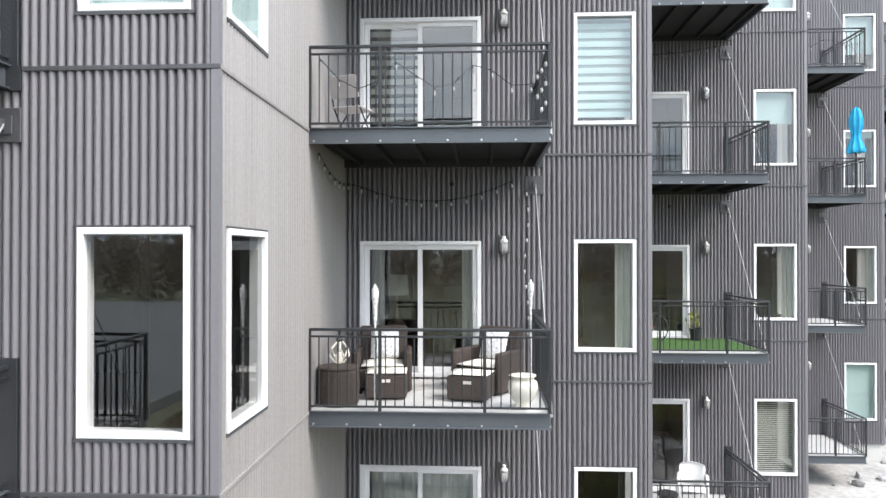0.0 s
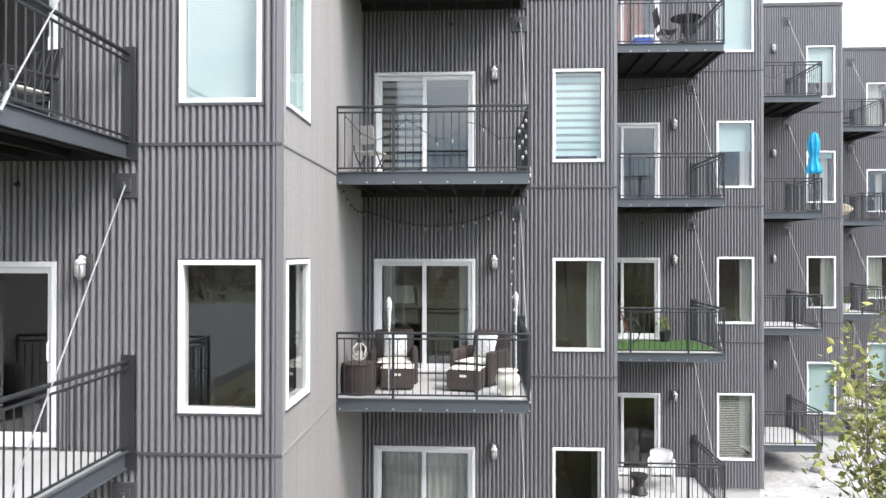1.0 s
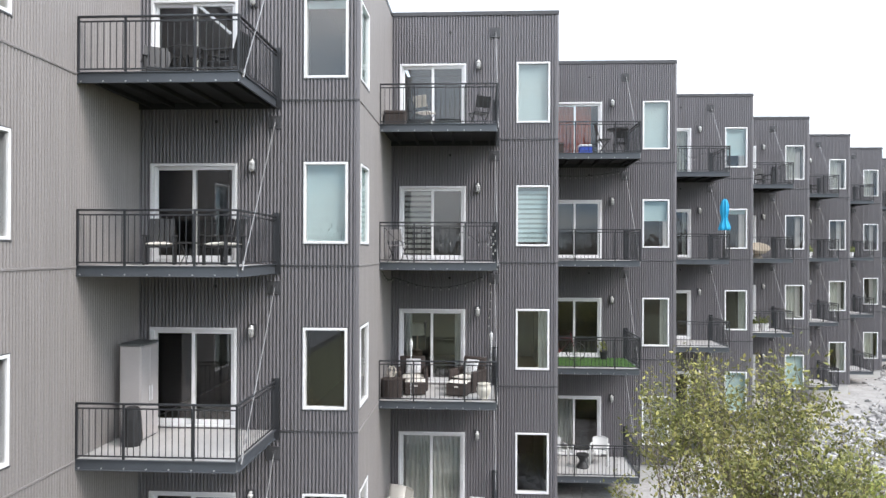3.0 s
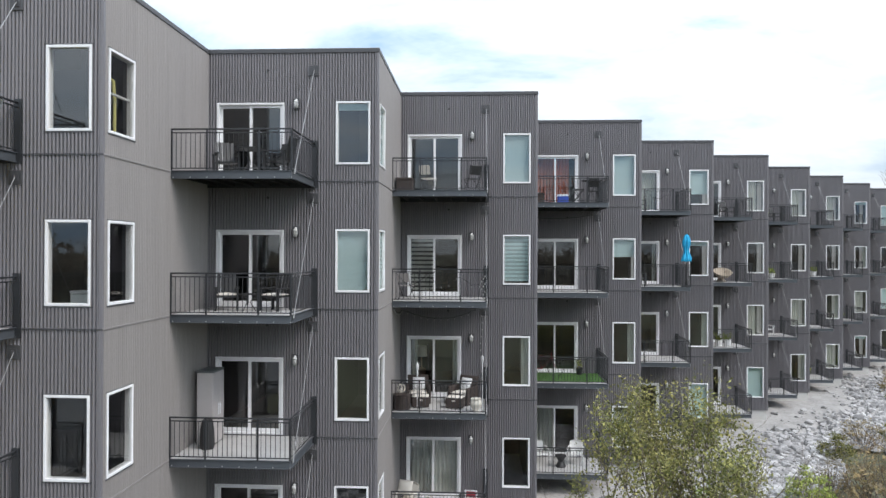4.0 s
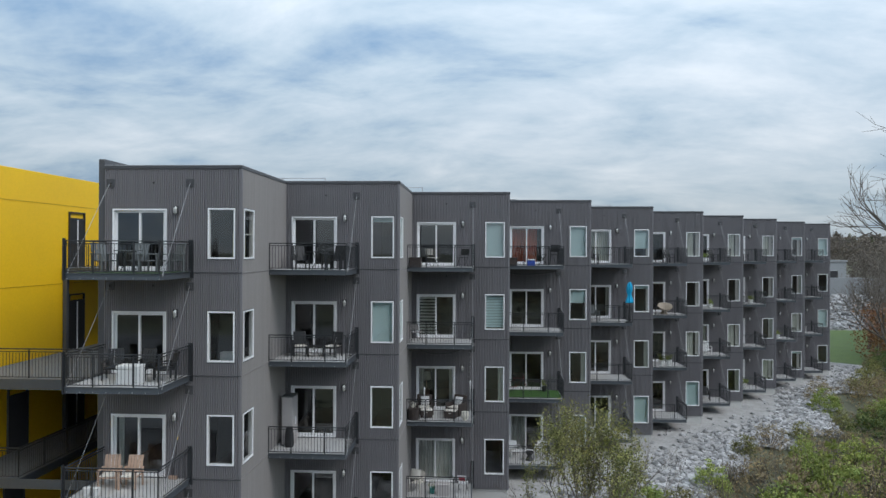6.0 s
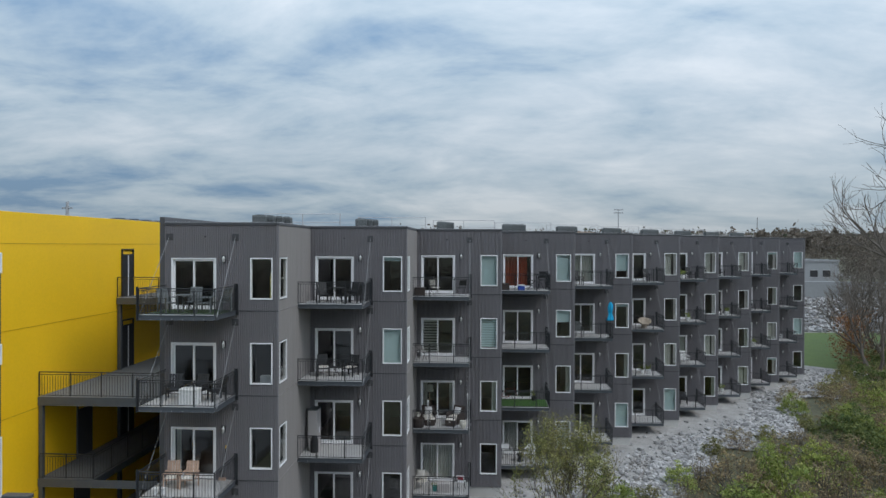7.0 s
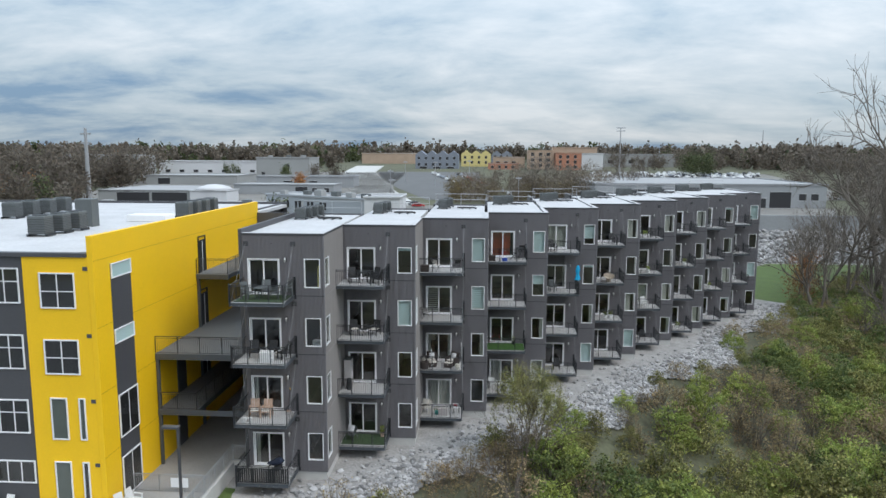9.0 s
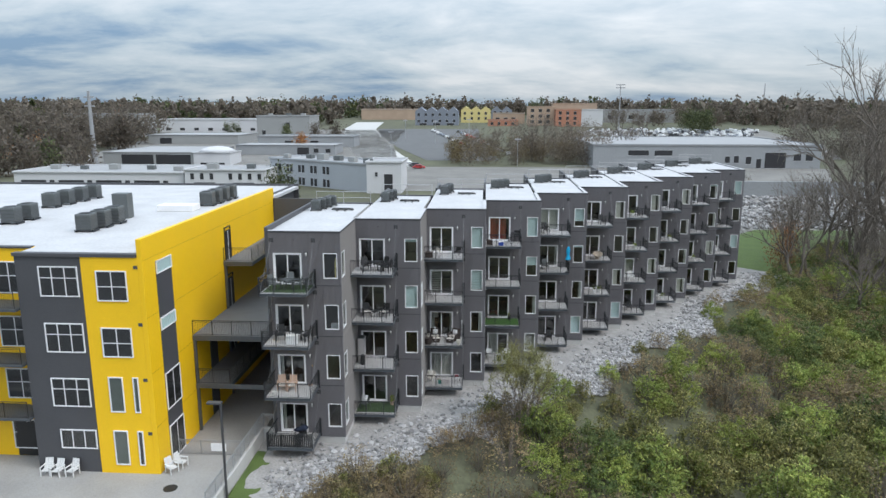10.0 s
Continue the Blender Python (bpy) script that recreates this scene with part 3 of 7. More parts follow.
ME_LBAR = Shape().tube([(0.058, 0, 0.14), (0.056, 0, 0.02), (0.02, 0, -0.025)], 0.005, 4).mesh("cage_bar", M_BOLT)
ME_SPOUT = Shape().turned([(0.03, 0), (0.035, 0.012), (0.018, 0.02), (0.018, 0.06)], 10).moved(pose(0, 0, 0, 90)).mesh("vent_spout", M_BLACK)

lamp0 = None
for u, name in enumerate("ABCDEFGHIJ"):
    ux, uy = UX[u], UY[u]
    nxt = UY[u + 1] if u < 9 else uy + 12.0
    depth = nxt - uy
    wall = part("front_wall", ME_FRONT_BACK, building, (ux + LEFT, uy, 0))
    part("corrugated_siding", ME_FRONT, wall)
    # return wall, facing +x: built along local x, turned so that its outside looks to +x
    holes = SIDE_HOLES if u < 9 else []
    side = part("side_wall", slab_with_holes(Shape(), depth, 0.004, 0.22, BASE, ROOF - 0.12, holes).mesh("side_wall", M_TRIM), building, (ux + RIGHT, uy + 0.0, 0), rz=90)
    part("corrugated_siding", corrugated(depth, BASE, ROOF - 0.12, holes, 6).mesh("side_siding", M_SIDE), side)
    # corner trim, cap, seams, footing
    part("corner_trim", Shape().box(RIGHT - 0.02, -0.048, BASE, RIGHT + 0.048, -0.044, ROOF - 0.12).box(RIGHT + 0.044, -0.044, BASE, RIGHT + 0.048, 0.02, ROOF - 0.12).mesh("corner_trim", M_SIDING), building, (ux, uy, 0))
    part("parapet_cap", Shape().box(LEFT - 0.0, -0.06, ROOF - 0.12, RIGHT + 0.06, 0.26, ROOF, b=0.01).box(RIGHT - 0.26, 0.262, ROOF - 0.12, RIGHT + 0.06, depth - 0.062, ROOF, b=0.01).mesh("parapet_cap", M_TRIM), building, (ux, uy, 0))
    part("cap_membrane", Shape().box(LEFT, -0.03, ROOF + 0.003, RIGHT + 0.03, 0.27, ROOF + 0.014).box(RIGHT - 0.27, 0.272, ROOF + 0.003, RIGHT + 0.03, depth - 0.064, ROOF + 0.014).mesh("cap_membrane", M_ROOF), building, (ux, uy, 0))
    for n in LEVELS[1:]:
        z = n * STOREY - 0.85
        x0 = BAL_X1 + 0.13
        part("seam_trim", Shape().box(x0, -0.055, z - 0.02, RIGHT + 0.05, -0.02, z + 0.02, b=0.005).mesh("seam_trim", M_TRIM), building, (ux, uy, 0))
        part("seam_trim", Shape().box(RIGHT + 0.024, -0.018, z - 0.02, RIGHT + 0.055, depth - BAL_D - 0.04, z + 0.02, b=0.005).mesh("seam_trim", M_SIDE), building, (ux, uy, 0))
    part("footing", Shape().box(LEFT + 0.02, 0.03, 0.4, RIGHT - 0.02, 0.3, BASE - 0.004).box(RIGHT - 0.3, 0.304, 0.4, RIGHT - 0.02, depth, BASE - 0.004).mesh("footing", M_CONC), building, (ux, uy, 0))
    # roof sheet of this unit
    part("roof", Shape().box(LEFT, 0.262, ROOF - 0.35, RIGHT - 0.262, 13.4 if u < 9 else 11.7, ROOF - 0.10).mesh("roof", M_ROOF), building, (ux, uy, 0))
    for n in LEVELS:
        d = n * STOREY
        win = part("window", ME_WFRAME, building, (ux + WIN[0], uy, d + WIN[2]))
        pane = part("pane", ME_PANE, win)
        pane.visible_shadow = False
        part("sill_flashing", ME_FLASH, win)
        part("head_flashing", ME_HEAD, win)
        cover = WINDOW_COVER[name][n - 1]
        if cover:
            part("curtain" if cover in ("sides", "sheer") else "blind", COVER[cover], win)
        if u < 9:
            win = part("side_window", ME_SFRAME, building, (ux + RIGHT, uy + SIDEWIN[0], d + WIN[2]), rz=90)
            pane = part("pane", ME_SPANE, win)
            pane.visible_shadow = False
            part("sill_flashing", ME_SFLASH, win)
            part("head_flashing", ME_SHEAD, win)
            if u == 0 and n == 4:
                part("meeting_rail", ME_SMEET, win)
            if name == "B" and n >= 3:
                part("blind", COVER["sidefull"], win)
        door = part("sliding_door", ME_DFRAME, building, (ux + DOOR[0], uy, d + DOOR[2]))
        part("sash", ME_SASH_L, door)
        part("sash", ME_SASH_R, door)
        for me in (ME_GL, ME_GR):
            part("pane", me, door).visible_shadow = False
        part("handle", ME_HANDLE, door)
        for cover in DOOR_COVER[name][n - 1].split():
            part("curtain", COVER[cover], door)
        # balcony
        bal = part("balcony", ME_DECK, building, (ux, uy, d + DECK))
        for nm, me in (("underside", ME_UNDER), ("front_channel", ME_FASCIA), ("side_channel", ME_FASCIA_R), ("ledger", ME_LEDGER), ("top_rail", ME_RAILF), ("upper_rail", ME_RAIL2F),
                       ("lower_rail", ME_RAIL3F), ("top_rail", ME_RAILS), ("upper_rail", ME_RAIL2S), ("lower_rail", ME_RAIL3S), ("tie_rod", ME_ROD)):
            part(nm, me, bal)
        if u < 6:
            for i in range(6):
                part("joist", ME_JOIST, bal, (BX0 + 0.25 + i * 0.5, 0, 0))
        part("anchor_plate", ME_PLATE, bal, PLATE_AT)
        part("wall_post", ME_WALLPOST, bal, (BX0, BY, 0))
        part("wall_post", ME_WALLPOST2, bal, (BX1, -0.024, 0))
        for x in (BX0 + 0.03, BX0 + 0.895, BX0 + 2.165, BX1 - 0.0):
            part("post", ME_POST, bal, (x, BY, 0.012))
        nb = 25
        for i in range(1, nb):
            x = BX0 + 0.03 + (BX1 - BX0 - 0.03) * i / nb
            if min(abs(x - v) for v in (BX0 + 0.895, BX0 + 2.165)) > 0.03:
                part("baluster", ME_BALUSTER, bal, (x, BY, 0))
        for i in range(1, 18):
            part("baluster", ME_BALUSTER, bal, (BX1, BY + (BAL_D - 0.05) * i / 18, 0))
        if u == 0:
            for me, nm in ((ME_RAILS, "top_rail"), (ME_RAIL2S, "upper_rail"), (ME_RAIL3S, "lower_rail")):
                part(nm, me, bal, (BX0 + 0.03 - BX1, 0, 0))
            for i in range(1, 18):
                part("baluster", ME_BALUSTER, bal, (BX0 + 0.03, BY + (BAL_D - 0.05) * i / 18, 0))
            part("side_channel", ME_FASCIA_L, bal)
            part("tie_rod", ME_ROD_L, bal)
            part("anchor_plate", ME_PLATE, bal, (BX0 + 0.2, PLATE_AT[1], PLATE_AT[2]))
        if u < 4:
            for i in range(8):
                part("bolt", ME_BOLT, bal, (BX0 + 0.08 + i * 0.41, BY, -0.15))
        # wall lamp and vent spout
        if lamp0 is None:
            lamp0 = thing("wall_lamp", "caged jar lamp in pale metal on a grey back plate", "wall lamp", "balcony wall lamps", loc=(ux + 1.28, uy - 0.036, d + 1.12))
            for nm, me in (("back_plate", ME_LPLATE), ("arm", ME_LARM), ("jar", ME_LGLOBE)):
                part(nm, me, lamp0)
            for k in range(6):
                part("cage_bar", ME_LBAR, lamp0, (0, -0.12, 0), rz=60 * k)
        else:
            copy_thing(lamp0, pose(ux + 1.28, uy - 0.036, d + 1.12))
        thing("vent_spout", "small dark vent spout on the corrugated wall", "vent", "wall vents", loc=(ux + 0.49, uy - 0.034, d + 2.16), me=ME_SPOUT)

# rooms behind the openings: floors and party walls
s = Shape()
for u in range(10):
    for n in (1, 2, 3, 4, 5):
        z = n * STOREY - 0.86
        s.box(UX[u] + LEFT, UY[u] + 0.224, z - 0.25, UX[u] + RIGHT - 0.224, UY[u] + 6.2, z - (0.0 if n < 5 else 0.16))
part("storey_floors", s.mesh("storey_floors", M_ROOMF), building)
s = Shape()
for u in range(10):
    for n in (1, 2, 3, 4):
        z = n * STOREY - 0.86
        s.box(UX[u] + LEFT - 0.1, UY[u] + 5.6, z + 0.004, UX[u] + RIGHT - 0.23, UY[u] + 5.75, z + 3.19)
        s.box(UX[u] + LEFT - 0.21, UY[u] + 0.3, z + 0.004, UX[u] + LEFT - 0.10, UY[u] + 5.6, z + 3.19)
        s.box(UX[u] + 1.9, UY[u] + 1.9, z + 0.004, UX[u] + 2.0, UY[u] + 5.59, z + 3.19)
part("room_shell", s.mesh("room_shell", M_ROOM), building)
# end and back walls that close the block
part("end_wall", Shape().box(-0.22, 0.0, 0.6, -0.004, 13.6, ROOF + 0.22, b=0.01).mesh("end_wall", M_GREYP), building, (UX[0] + LEFT, UY[0] + 0.0, 0))
for u in range(10):
    part("back_wall", Shape().box(0, 13.4, 0.6, WIDTH, 13.6, ROOF).mesh("back_wall", M_GREYP), building, (UX[u] + LEFT, UY[u], 0))
    if u < 9:
        part("rear_side_wall", Shape().box(-0.2, 13.6, 0.6, 0, 18.6, ROOF).mesh("rear_side_wall", M_GREYP), building, (UX[u] + LEFT, UY[u], 0))

# ---- ground ----
def edge_dist(x, y):
    """Distance in front of the stepped facade's diagonal line (positive towards the slope)."""
    dx, dy = 4.675, 5.24
    k = math.hypot(dx, dy)
    return ((x - (-6.8)) * dy - (y - 0.2) * dx) / k


def ground_z(x, y):
    e = edge_dist(x, y)
    flat = 1.75
    far = 0.026 * max(0.0, min(y, 700) - 150)
    if x < -11 and y < 30:
        return 1.8
    t = min(1.0, max(0.0, (e - 3.0) / 14.0))
    s_ = t * t * (3 - 2 * t)
    near = 1.0 if abs(x) < 130 and -80 < y < 90 else 0.0
    fade = max(0.0, 1 - max(0.0, max(-x - 9, abs(y) - 70, x - 110) / 14.0))
    z = flat - 5.5 * s_ * fade * near + far
    if 2 < e < 90 and near:
        z += fade * 0.25 * noise.noise((x * 0.15, y * 0.15, 3.0))
    return z


def grid_mesh(name, xs, ys, zf, *mats):
    v = [(x, y, zf(x, y)) for y in ys for x in xs]
    w = len(xs)
    f = [(j * w + i, j * w + i + 1, (j + 1) * w + i + 1, (j + 1) * w + i) for j in range(len(ys) - 1) for i in range(w - 1)]
    me = bpy.data.meshes.new(name)
    me.from_pydata(v, [], f)
    for m in mats:
        me.materials.append(m)
    me.polygons.foreach_set("use_smooth", [True] * len(f))
    return me


def steps(a, b, near0, near1, fine, coarse):
    out, x = [a], a
    while x < b:
        x += fine if near0 - fine <= x < near1 else coarse
        out.append(min(x, b))
    return out


GX, GY = steps(-2400, 2400, -45, 110, 2.0, 85), steps(-2400, 2400, -80, 95, 2.0, 85)
thing("ground", "leaf littered brown and green earth running to the horizon", "ground", kind="structure", me=grid_mesh("ground", GX, GY, lambda x, y: ground_z(x, y) - 0.05, M_EARTH))

# gravel apron along the foot of the building, following the facade's diagonal
DIRX, DIRY = 4.675 / 7.022, 5.24 / 7.022
NX, NY = DIRY, -DIRX


def diag(q, e):
    return -6.8 + DIRX * q + NX * e, 0.2 + DIRY * q + NY * e


def strip_mesh(name, s0, s1, e0, e1, step, lift, m):
    """A strip that follows the diagonal: q along it, e out from it."""
    v, f, ns, ne = [], [], int((s1 - s0) / step), 14
    for i in range(ns + 1):
        q = s0 + (s1 - s0) * i / ns
        a, b = e0(q), e1(q)
        for j in range(ne + 1):
            x, y = diag(q, a + (b - a) * j / ne)
            v.append((x, y, ground_z(x, y) + lift + 0.05 * noise.noise((x * 0.8, y * 0.8, 0))))
    for i in range(ns):
        for j in range(ne):
            k = i * (ne + 1) + j
            f.append((k, k + ne + 1, k + ne + 2, k + 1))
    me = bpy.data.meshes.new(name)
    me.from_pydata(v, [], f)
    me.materials.append(m)
    me.polygons.foreach_set("use_smooth", [True] * len(f))
    return me


def apron_edge(q):
    return 5.2 + 0.7 * math.sin(q * 0.35) + 0.5 * math.sin(q * 0.9 + 1) - (1.5 if q > 48 else 0) - (1.5 if q < 8 else 0)


thing("gravel_apron", "pale grey crushed limestone apron along the building", "gravel", kind="structure",
      me=strip_mesh("gravel_apron", -8, 72, lambda q: -4.2, apron_edge, 0.8, 0.06, M_GRAVEL))
thing("lawn", "green mown grass beyond the end of the block", "lawn", kind="structure",
      me=strip_mesh("lawn", 72, 118, lambda q: -14, lambda q: 2.5 + 0.6 * math.sin(q * 0.4), 1.5, 0.05, M_GRASS))
thing("grass_patch", "small patch of grass beside the ramp wall", "grass", kind="structure",
      me=grid_mesh("grass_patch", [-12.4 + 0.4 * i for i in range(6)], [-9 + 0.7 * i for i in range(12)], lambda x, y: 1.93 - 0.16 * max(0.0, x + 11.9) + 0.12 * noise.noise((x * 0.9, y * 0.9, 5)), M_GRASS))

ICO_T = (1 + 5 ** 0.5) / 2
ICO_V = np.array([(-1, ICO_T, 0), (1, ICO_T, 0), (-1, -ICO_T, 0), (1, -ICO_T, 0), (0, -1, ICO_T), (0, 1, ICO_T), (0, -1, -ICO_T), (0, 1, -ICO_T), (ICO_T, 0, -1), (ICO_T, 0, 1), (-ICO_T, 0, -1), (-ICO_T, 0, 1)]) / 1.9
ICO_F = np.array([(0, 11, 5), (0, 5, 1), (0, 1, 7), (0, 7, 10), (0, 10, 11), (1, 5, 9), (5, 11, 4), (11, 10, 2), (10, 7, 6), (7, 1, 8),
                  (3, 9, 4), (3, 4, 2), (3, 2, 6), (3, 6, 8), (3, 8, 9), (4, 9, 5), (2, 4, 11), (6, 2, 10), (8, 6, 7), (9, 8, 1)])
rng = np.random.default_rng(7)


def rock_verts(size):
    v = ICO_V * rng.uniform(0.6, 1.25, (12, 1)) * np.array([1, rng.uniform(0.55, 0.95), rng.uniform(0.4, 0.75)]) * size
    a = rng.uniform(0, 6.28)
    c, s_ = math.cos(a), math.sin(a)
    return v @ np.array([(c, s_, 0), (-s_, c, 0), (0, 0, 1)])


def rock_field(name, label, count, place, size0, size1, m, zf=ground_z):
    vs, fs = [], []
    k = 0
    while k < count:
        x, y = place()
        size = size0 + (size1 - size0) * rng.random() ** 2.5
        vs.append(rock_verts(size) + np.array([x, y, zf(x, y) + 0.06 + size * 0.18]))
        fs.append(ICO_F + 12 * k)
        k += 1
    me = bpy.data.meshes.new(name)
    me.from_pydata(np.concatenate(vs).tolist(), [], np.concatenate(fs).tolist())
    me.materials.append(m)
    return thing(name, label, "rocks", kind="stuff", me=me)


def on_apron():
    q = rng.uniform(-7, 71)
    x, y = diag(q, apron_edge(q) + 0.4 - abs(rng.normal(0, 1.9)))
    return (x, y) if x > -10.9 else on_apron()


def rock_mat():
    m = mat("limestone rubble", (0.35, 0.34, 0.335), 0.9, 0, 0.28, 2.0, 18, 0.5)
    nt = m.node_tree
    geo = nt.nodes.new("ShaderNodeNewGeometry")
    hs = nt.nodes.new("ShaderNodeHueSaturation")
    mr = nt.nodes.new("ShaderNodeMapRange")
    mr.inputs["To Min"].default_value, mr.inputs["To Max"].default_value = 0.45, 1.3
    b = nt.nodes["Principled BSDF"]
    old = b.inputs["Base Color"].links[0].from_socket
    nt.links.new(geo.outputs["Random Per Island"], mr.inputs["Value"])
    nt.links.new(mr.outputs[0], hs.inputs["Value"])
    nt.links.new(old, hs.inputs["Color"])
    nt.links.new(hs.outputs[0], b.inputs["Base Color"])
    return m


M_RUBBLE = rock_mat()
rock_field("riprap", "pale angular limestone rubble on the slope edge", 14000, on_apron, 0.06, 0.27, M_RUBBLE)


def bank_z(x, y):
    """The rock bank that rises to the retaining wall behind the block."""
    t = min(1.0, max(0.0, (y - 88) / 13))
    return 1.75 + 4.6 * t


thing("rock_bank", "grey bank of broken rock below the concrete wall", "bank", kind="structure", me=grid_mesh("rock_bank", [38 + 2 * i for i in range(31)], [87.5 + 1.35 * i for i in range(11)], bank_z, M_GRAVEL))
rock_field("far_riprap", "pale rock bank below the concrete wall", 3600, lambda: (rng.uniform(39, 97), rng.uniform(88, 101)), 0.25, 0.75, M_RUBBLE, bank_z)

# ---- yellow building ----
yel = thing("yellow_building", "bright yellow and dark grey panelled apartment block with a white roof", "building")
YX, YF, YB, YZ0, YROOF = -17.2, -5.15, 20.4, 2.2, 16.0
NB = 0.004


def pane_window(parent, x, y, z, w, h, cols, rows, side=False, tint=None, rail=()):
    """A white framed window standing 3 cm proud of the wall; x, y, z is its low corner."""
    t = 0.07
    s = ring(Shape(), 0, 0, w, h, t, -0.045, 0.02)
    win = part("window", s.mesh("window_frame", M_WHITE), parent, (x, y, z), rz=90 if side else 0)
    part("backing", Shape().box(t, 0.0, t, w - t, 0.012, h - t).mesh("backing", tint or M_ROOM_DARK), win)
    for i in range(1, cols):
        cx = w * i / cols
        part("mullion", Shape().box(cx - 0.03, -0.03, t, cx + 0.03, -0.016, h - t).mesh("mullion", M_WHITE), win)
    for r in rail:
        part("glazing_bar", Shape().box(t, -0.034, h * r - 0.025, w - t, -0.012, h * r + 0.025).mesh("glazing_bar", M_WHITE), win)
    g = part("pane", pane_mesh(t, w - t, t, h - t, -0.010), win)
    g.visible_shadow = False
    return win


# flat backing sheet, coloured near black in place of an unlit room
M_ROOM_DARK = mat("dim room and drapes painted flat", (0.03, 0.03, 0.032), 0.9, 0, 0.5, 2.5, 12)
M_YJOINT = mat("shadowed yellow joint strip", (0.50, 0.29, 0.006), 0.6)
M_PLAZA = mat("stained pale concrete paving", (0.33, 0.32, 0.305), 0.9, 0, 0.2, 0.35, 14)
M_BLINDED = mat("grey green roller blind", (0.24, 0.28, 0.25), 0.9, 0, 0.1)
part("side_wall", Shape().box(YX - 0.3, YF, YZ0, YX, YB, 16.92, b=0.01).mesh("side_wall", M_YELLOW), yel)
part("front_wall", Shape().box(-20.9, YF, YZ0, YX - 0.302, YF + 0.3, YROOF - 0.15).mesh("front_wall", M_YELLOW), yel)
part("grey_front_wall", Shape().box(-24.9, YF + 0.05, YZ0, -20.902, YF + 0.35, YROOF - 0.15).mesh("grey_front_wall", M_GREYP), yel)
part("recessed_front_wall", Shape().box(-34, YF + 1.8, YZ0, -24.902, YF + 2.1, YROOF).mesh("recessed_front_wall", M_YELLOW), yel)
part("outer_front_wall", Shape().box(-60, YF + 0.6, YZ0, -34.002, YF + 0.9, YROOF).mesh("outer_front_wall", M_GREYP), yel)
part("roof", Shape().box(-60, YF + 2.12, YROOF - 0.3, -24.9, YB + 10, YROOF - 0.02).box(-24.898, YF + 0.36, YROOF - 0.3, YX - 0.302, YB + 10, YROOF - 0.02).mesh("roof", M_ROOF), yel)
part("roof_edge", Shape().box(-24.95, YF - 0.08, YROOF - 0.148, YX - 0.31, YF + 0.356, YROOF + 0.06, b=0.01).mesh("roof_edge", M_GREYP), yel)
part("roof_edge", Shape().box(-34, YF + 1.7, YROOF - 0.05, -24.96, YF + 2.116, YROOF + 0.06, b=0.01).mesh("roof_edge", M_GREYP), yel)
part("back_wall", Shape().box(-60, YB + 9.8, YZ0, YX - 0.302, YB + 10, YROOF + 0.2).mesh("back_wall", M_GREYP), yel)
part("rear_side_wall", Shape().box(-18.2, YB + 0.004, YZ0, -18.0, YB + 9.8, YROOF + 0.1).mesh("rear_side_wall", M_GREYP), yel)
part("grey_strip", Shape().box(YX + NB, -3.62, YZ0, YX + 0.02, -1.55, 15.3).mesh("grey_strip", M_GREYP), yel)
for n, (z0, z1, c) in enumerate(((14.5, 15.3, 1), (10.95, 11.75, 1), (5.75, 8.15, 2), (2.3, 4.65, 2))):
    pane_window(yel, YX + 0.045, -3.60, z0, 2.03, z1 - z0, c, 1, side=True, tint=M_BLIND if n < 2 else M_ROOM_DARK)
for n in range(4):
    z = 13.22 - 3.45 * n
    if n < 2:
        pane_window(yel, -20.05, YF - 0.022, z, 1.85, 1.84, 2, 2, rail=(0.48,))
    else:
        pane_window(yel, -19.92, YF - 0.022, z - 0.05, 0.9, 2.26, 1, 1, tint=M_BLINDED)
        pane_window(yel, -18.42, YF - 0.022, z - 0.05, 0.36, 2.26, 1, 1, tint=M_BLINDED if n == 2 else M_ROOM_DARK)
    if n < 3:
        pane_window(yel, -23.52, YF + 0.028, z + 0.22, 2.38, 1.83, 3, 2, rail=(0.62,))
    else:
        pane_window(yel, -23.3, YF + 0.028, 3.8, 2.28, 1.25, 3, 1)
    pane_window(yel, -27.6, YF + 1.778, z - 0.1, 2.0, 2.0, 2, 2, rail=(0.55,))
    part("siding_joint", Shape().box(YX + NB, YF + 0.02, z + 2.42, YX + 0.012, YB - 0.02, z + 2.44).mesh("siding_joint", M_YJOINT), yel)
    part("vent", Shape().box(-17.75, YF - 0.03, z + 1.95, -17.5, YF - 0.004, z + 2.15, b=0.006).mesh("vent", M_GREYP), yel)
# entrance under the recessed part
part("entrance_door", Shape().box(-27.4, YF + 1.74, YZ0 + 0.08, -25.4, YF + 1.79, YZ0 + 2.4, b=0.01).mesh("entrance_door", M_BLACK), yel)
thing("door_mat", "dark door mat on the plaza", "mat", loc=(-26.4, YF + 0.4, 1.87), me=Shape().box(-1.2, -0.9, 0, 1.2, 0.9, 0.02, b=0.006).mesh("door_mat", M_BLACK))


M_PALE = mat("pale galvanised steel", (0.36, 0.37, 0.38), 0.45, 0.4, 0.1)
ME_POST_PALE = Shape().box(-0.02, -0.02, 0.0, 0.02, 0.02, RAIL_H - 0.02, b=0.004).mesh("post", M_PALE)
ME_BALUSTER_PALE = Shape().tube([(0, 0, 0.08), (0, 0, RAIL_H - 0.1)], 0.0085, 6, cap=False).mesh("baluster", M_PALE)


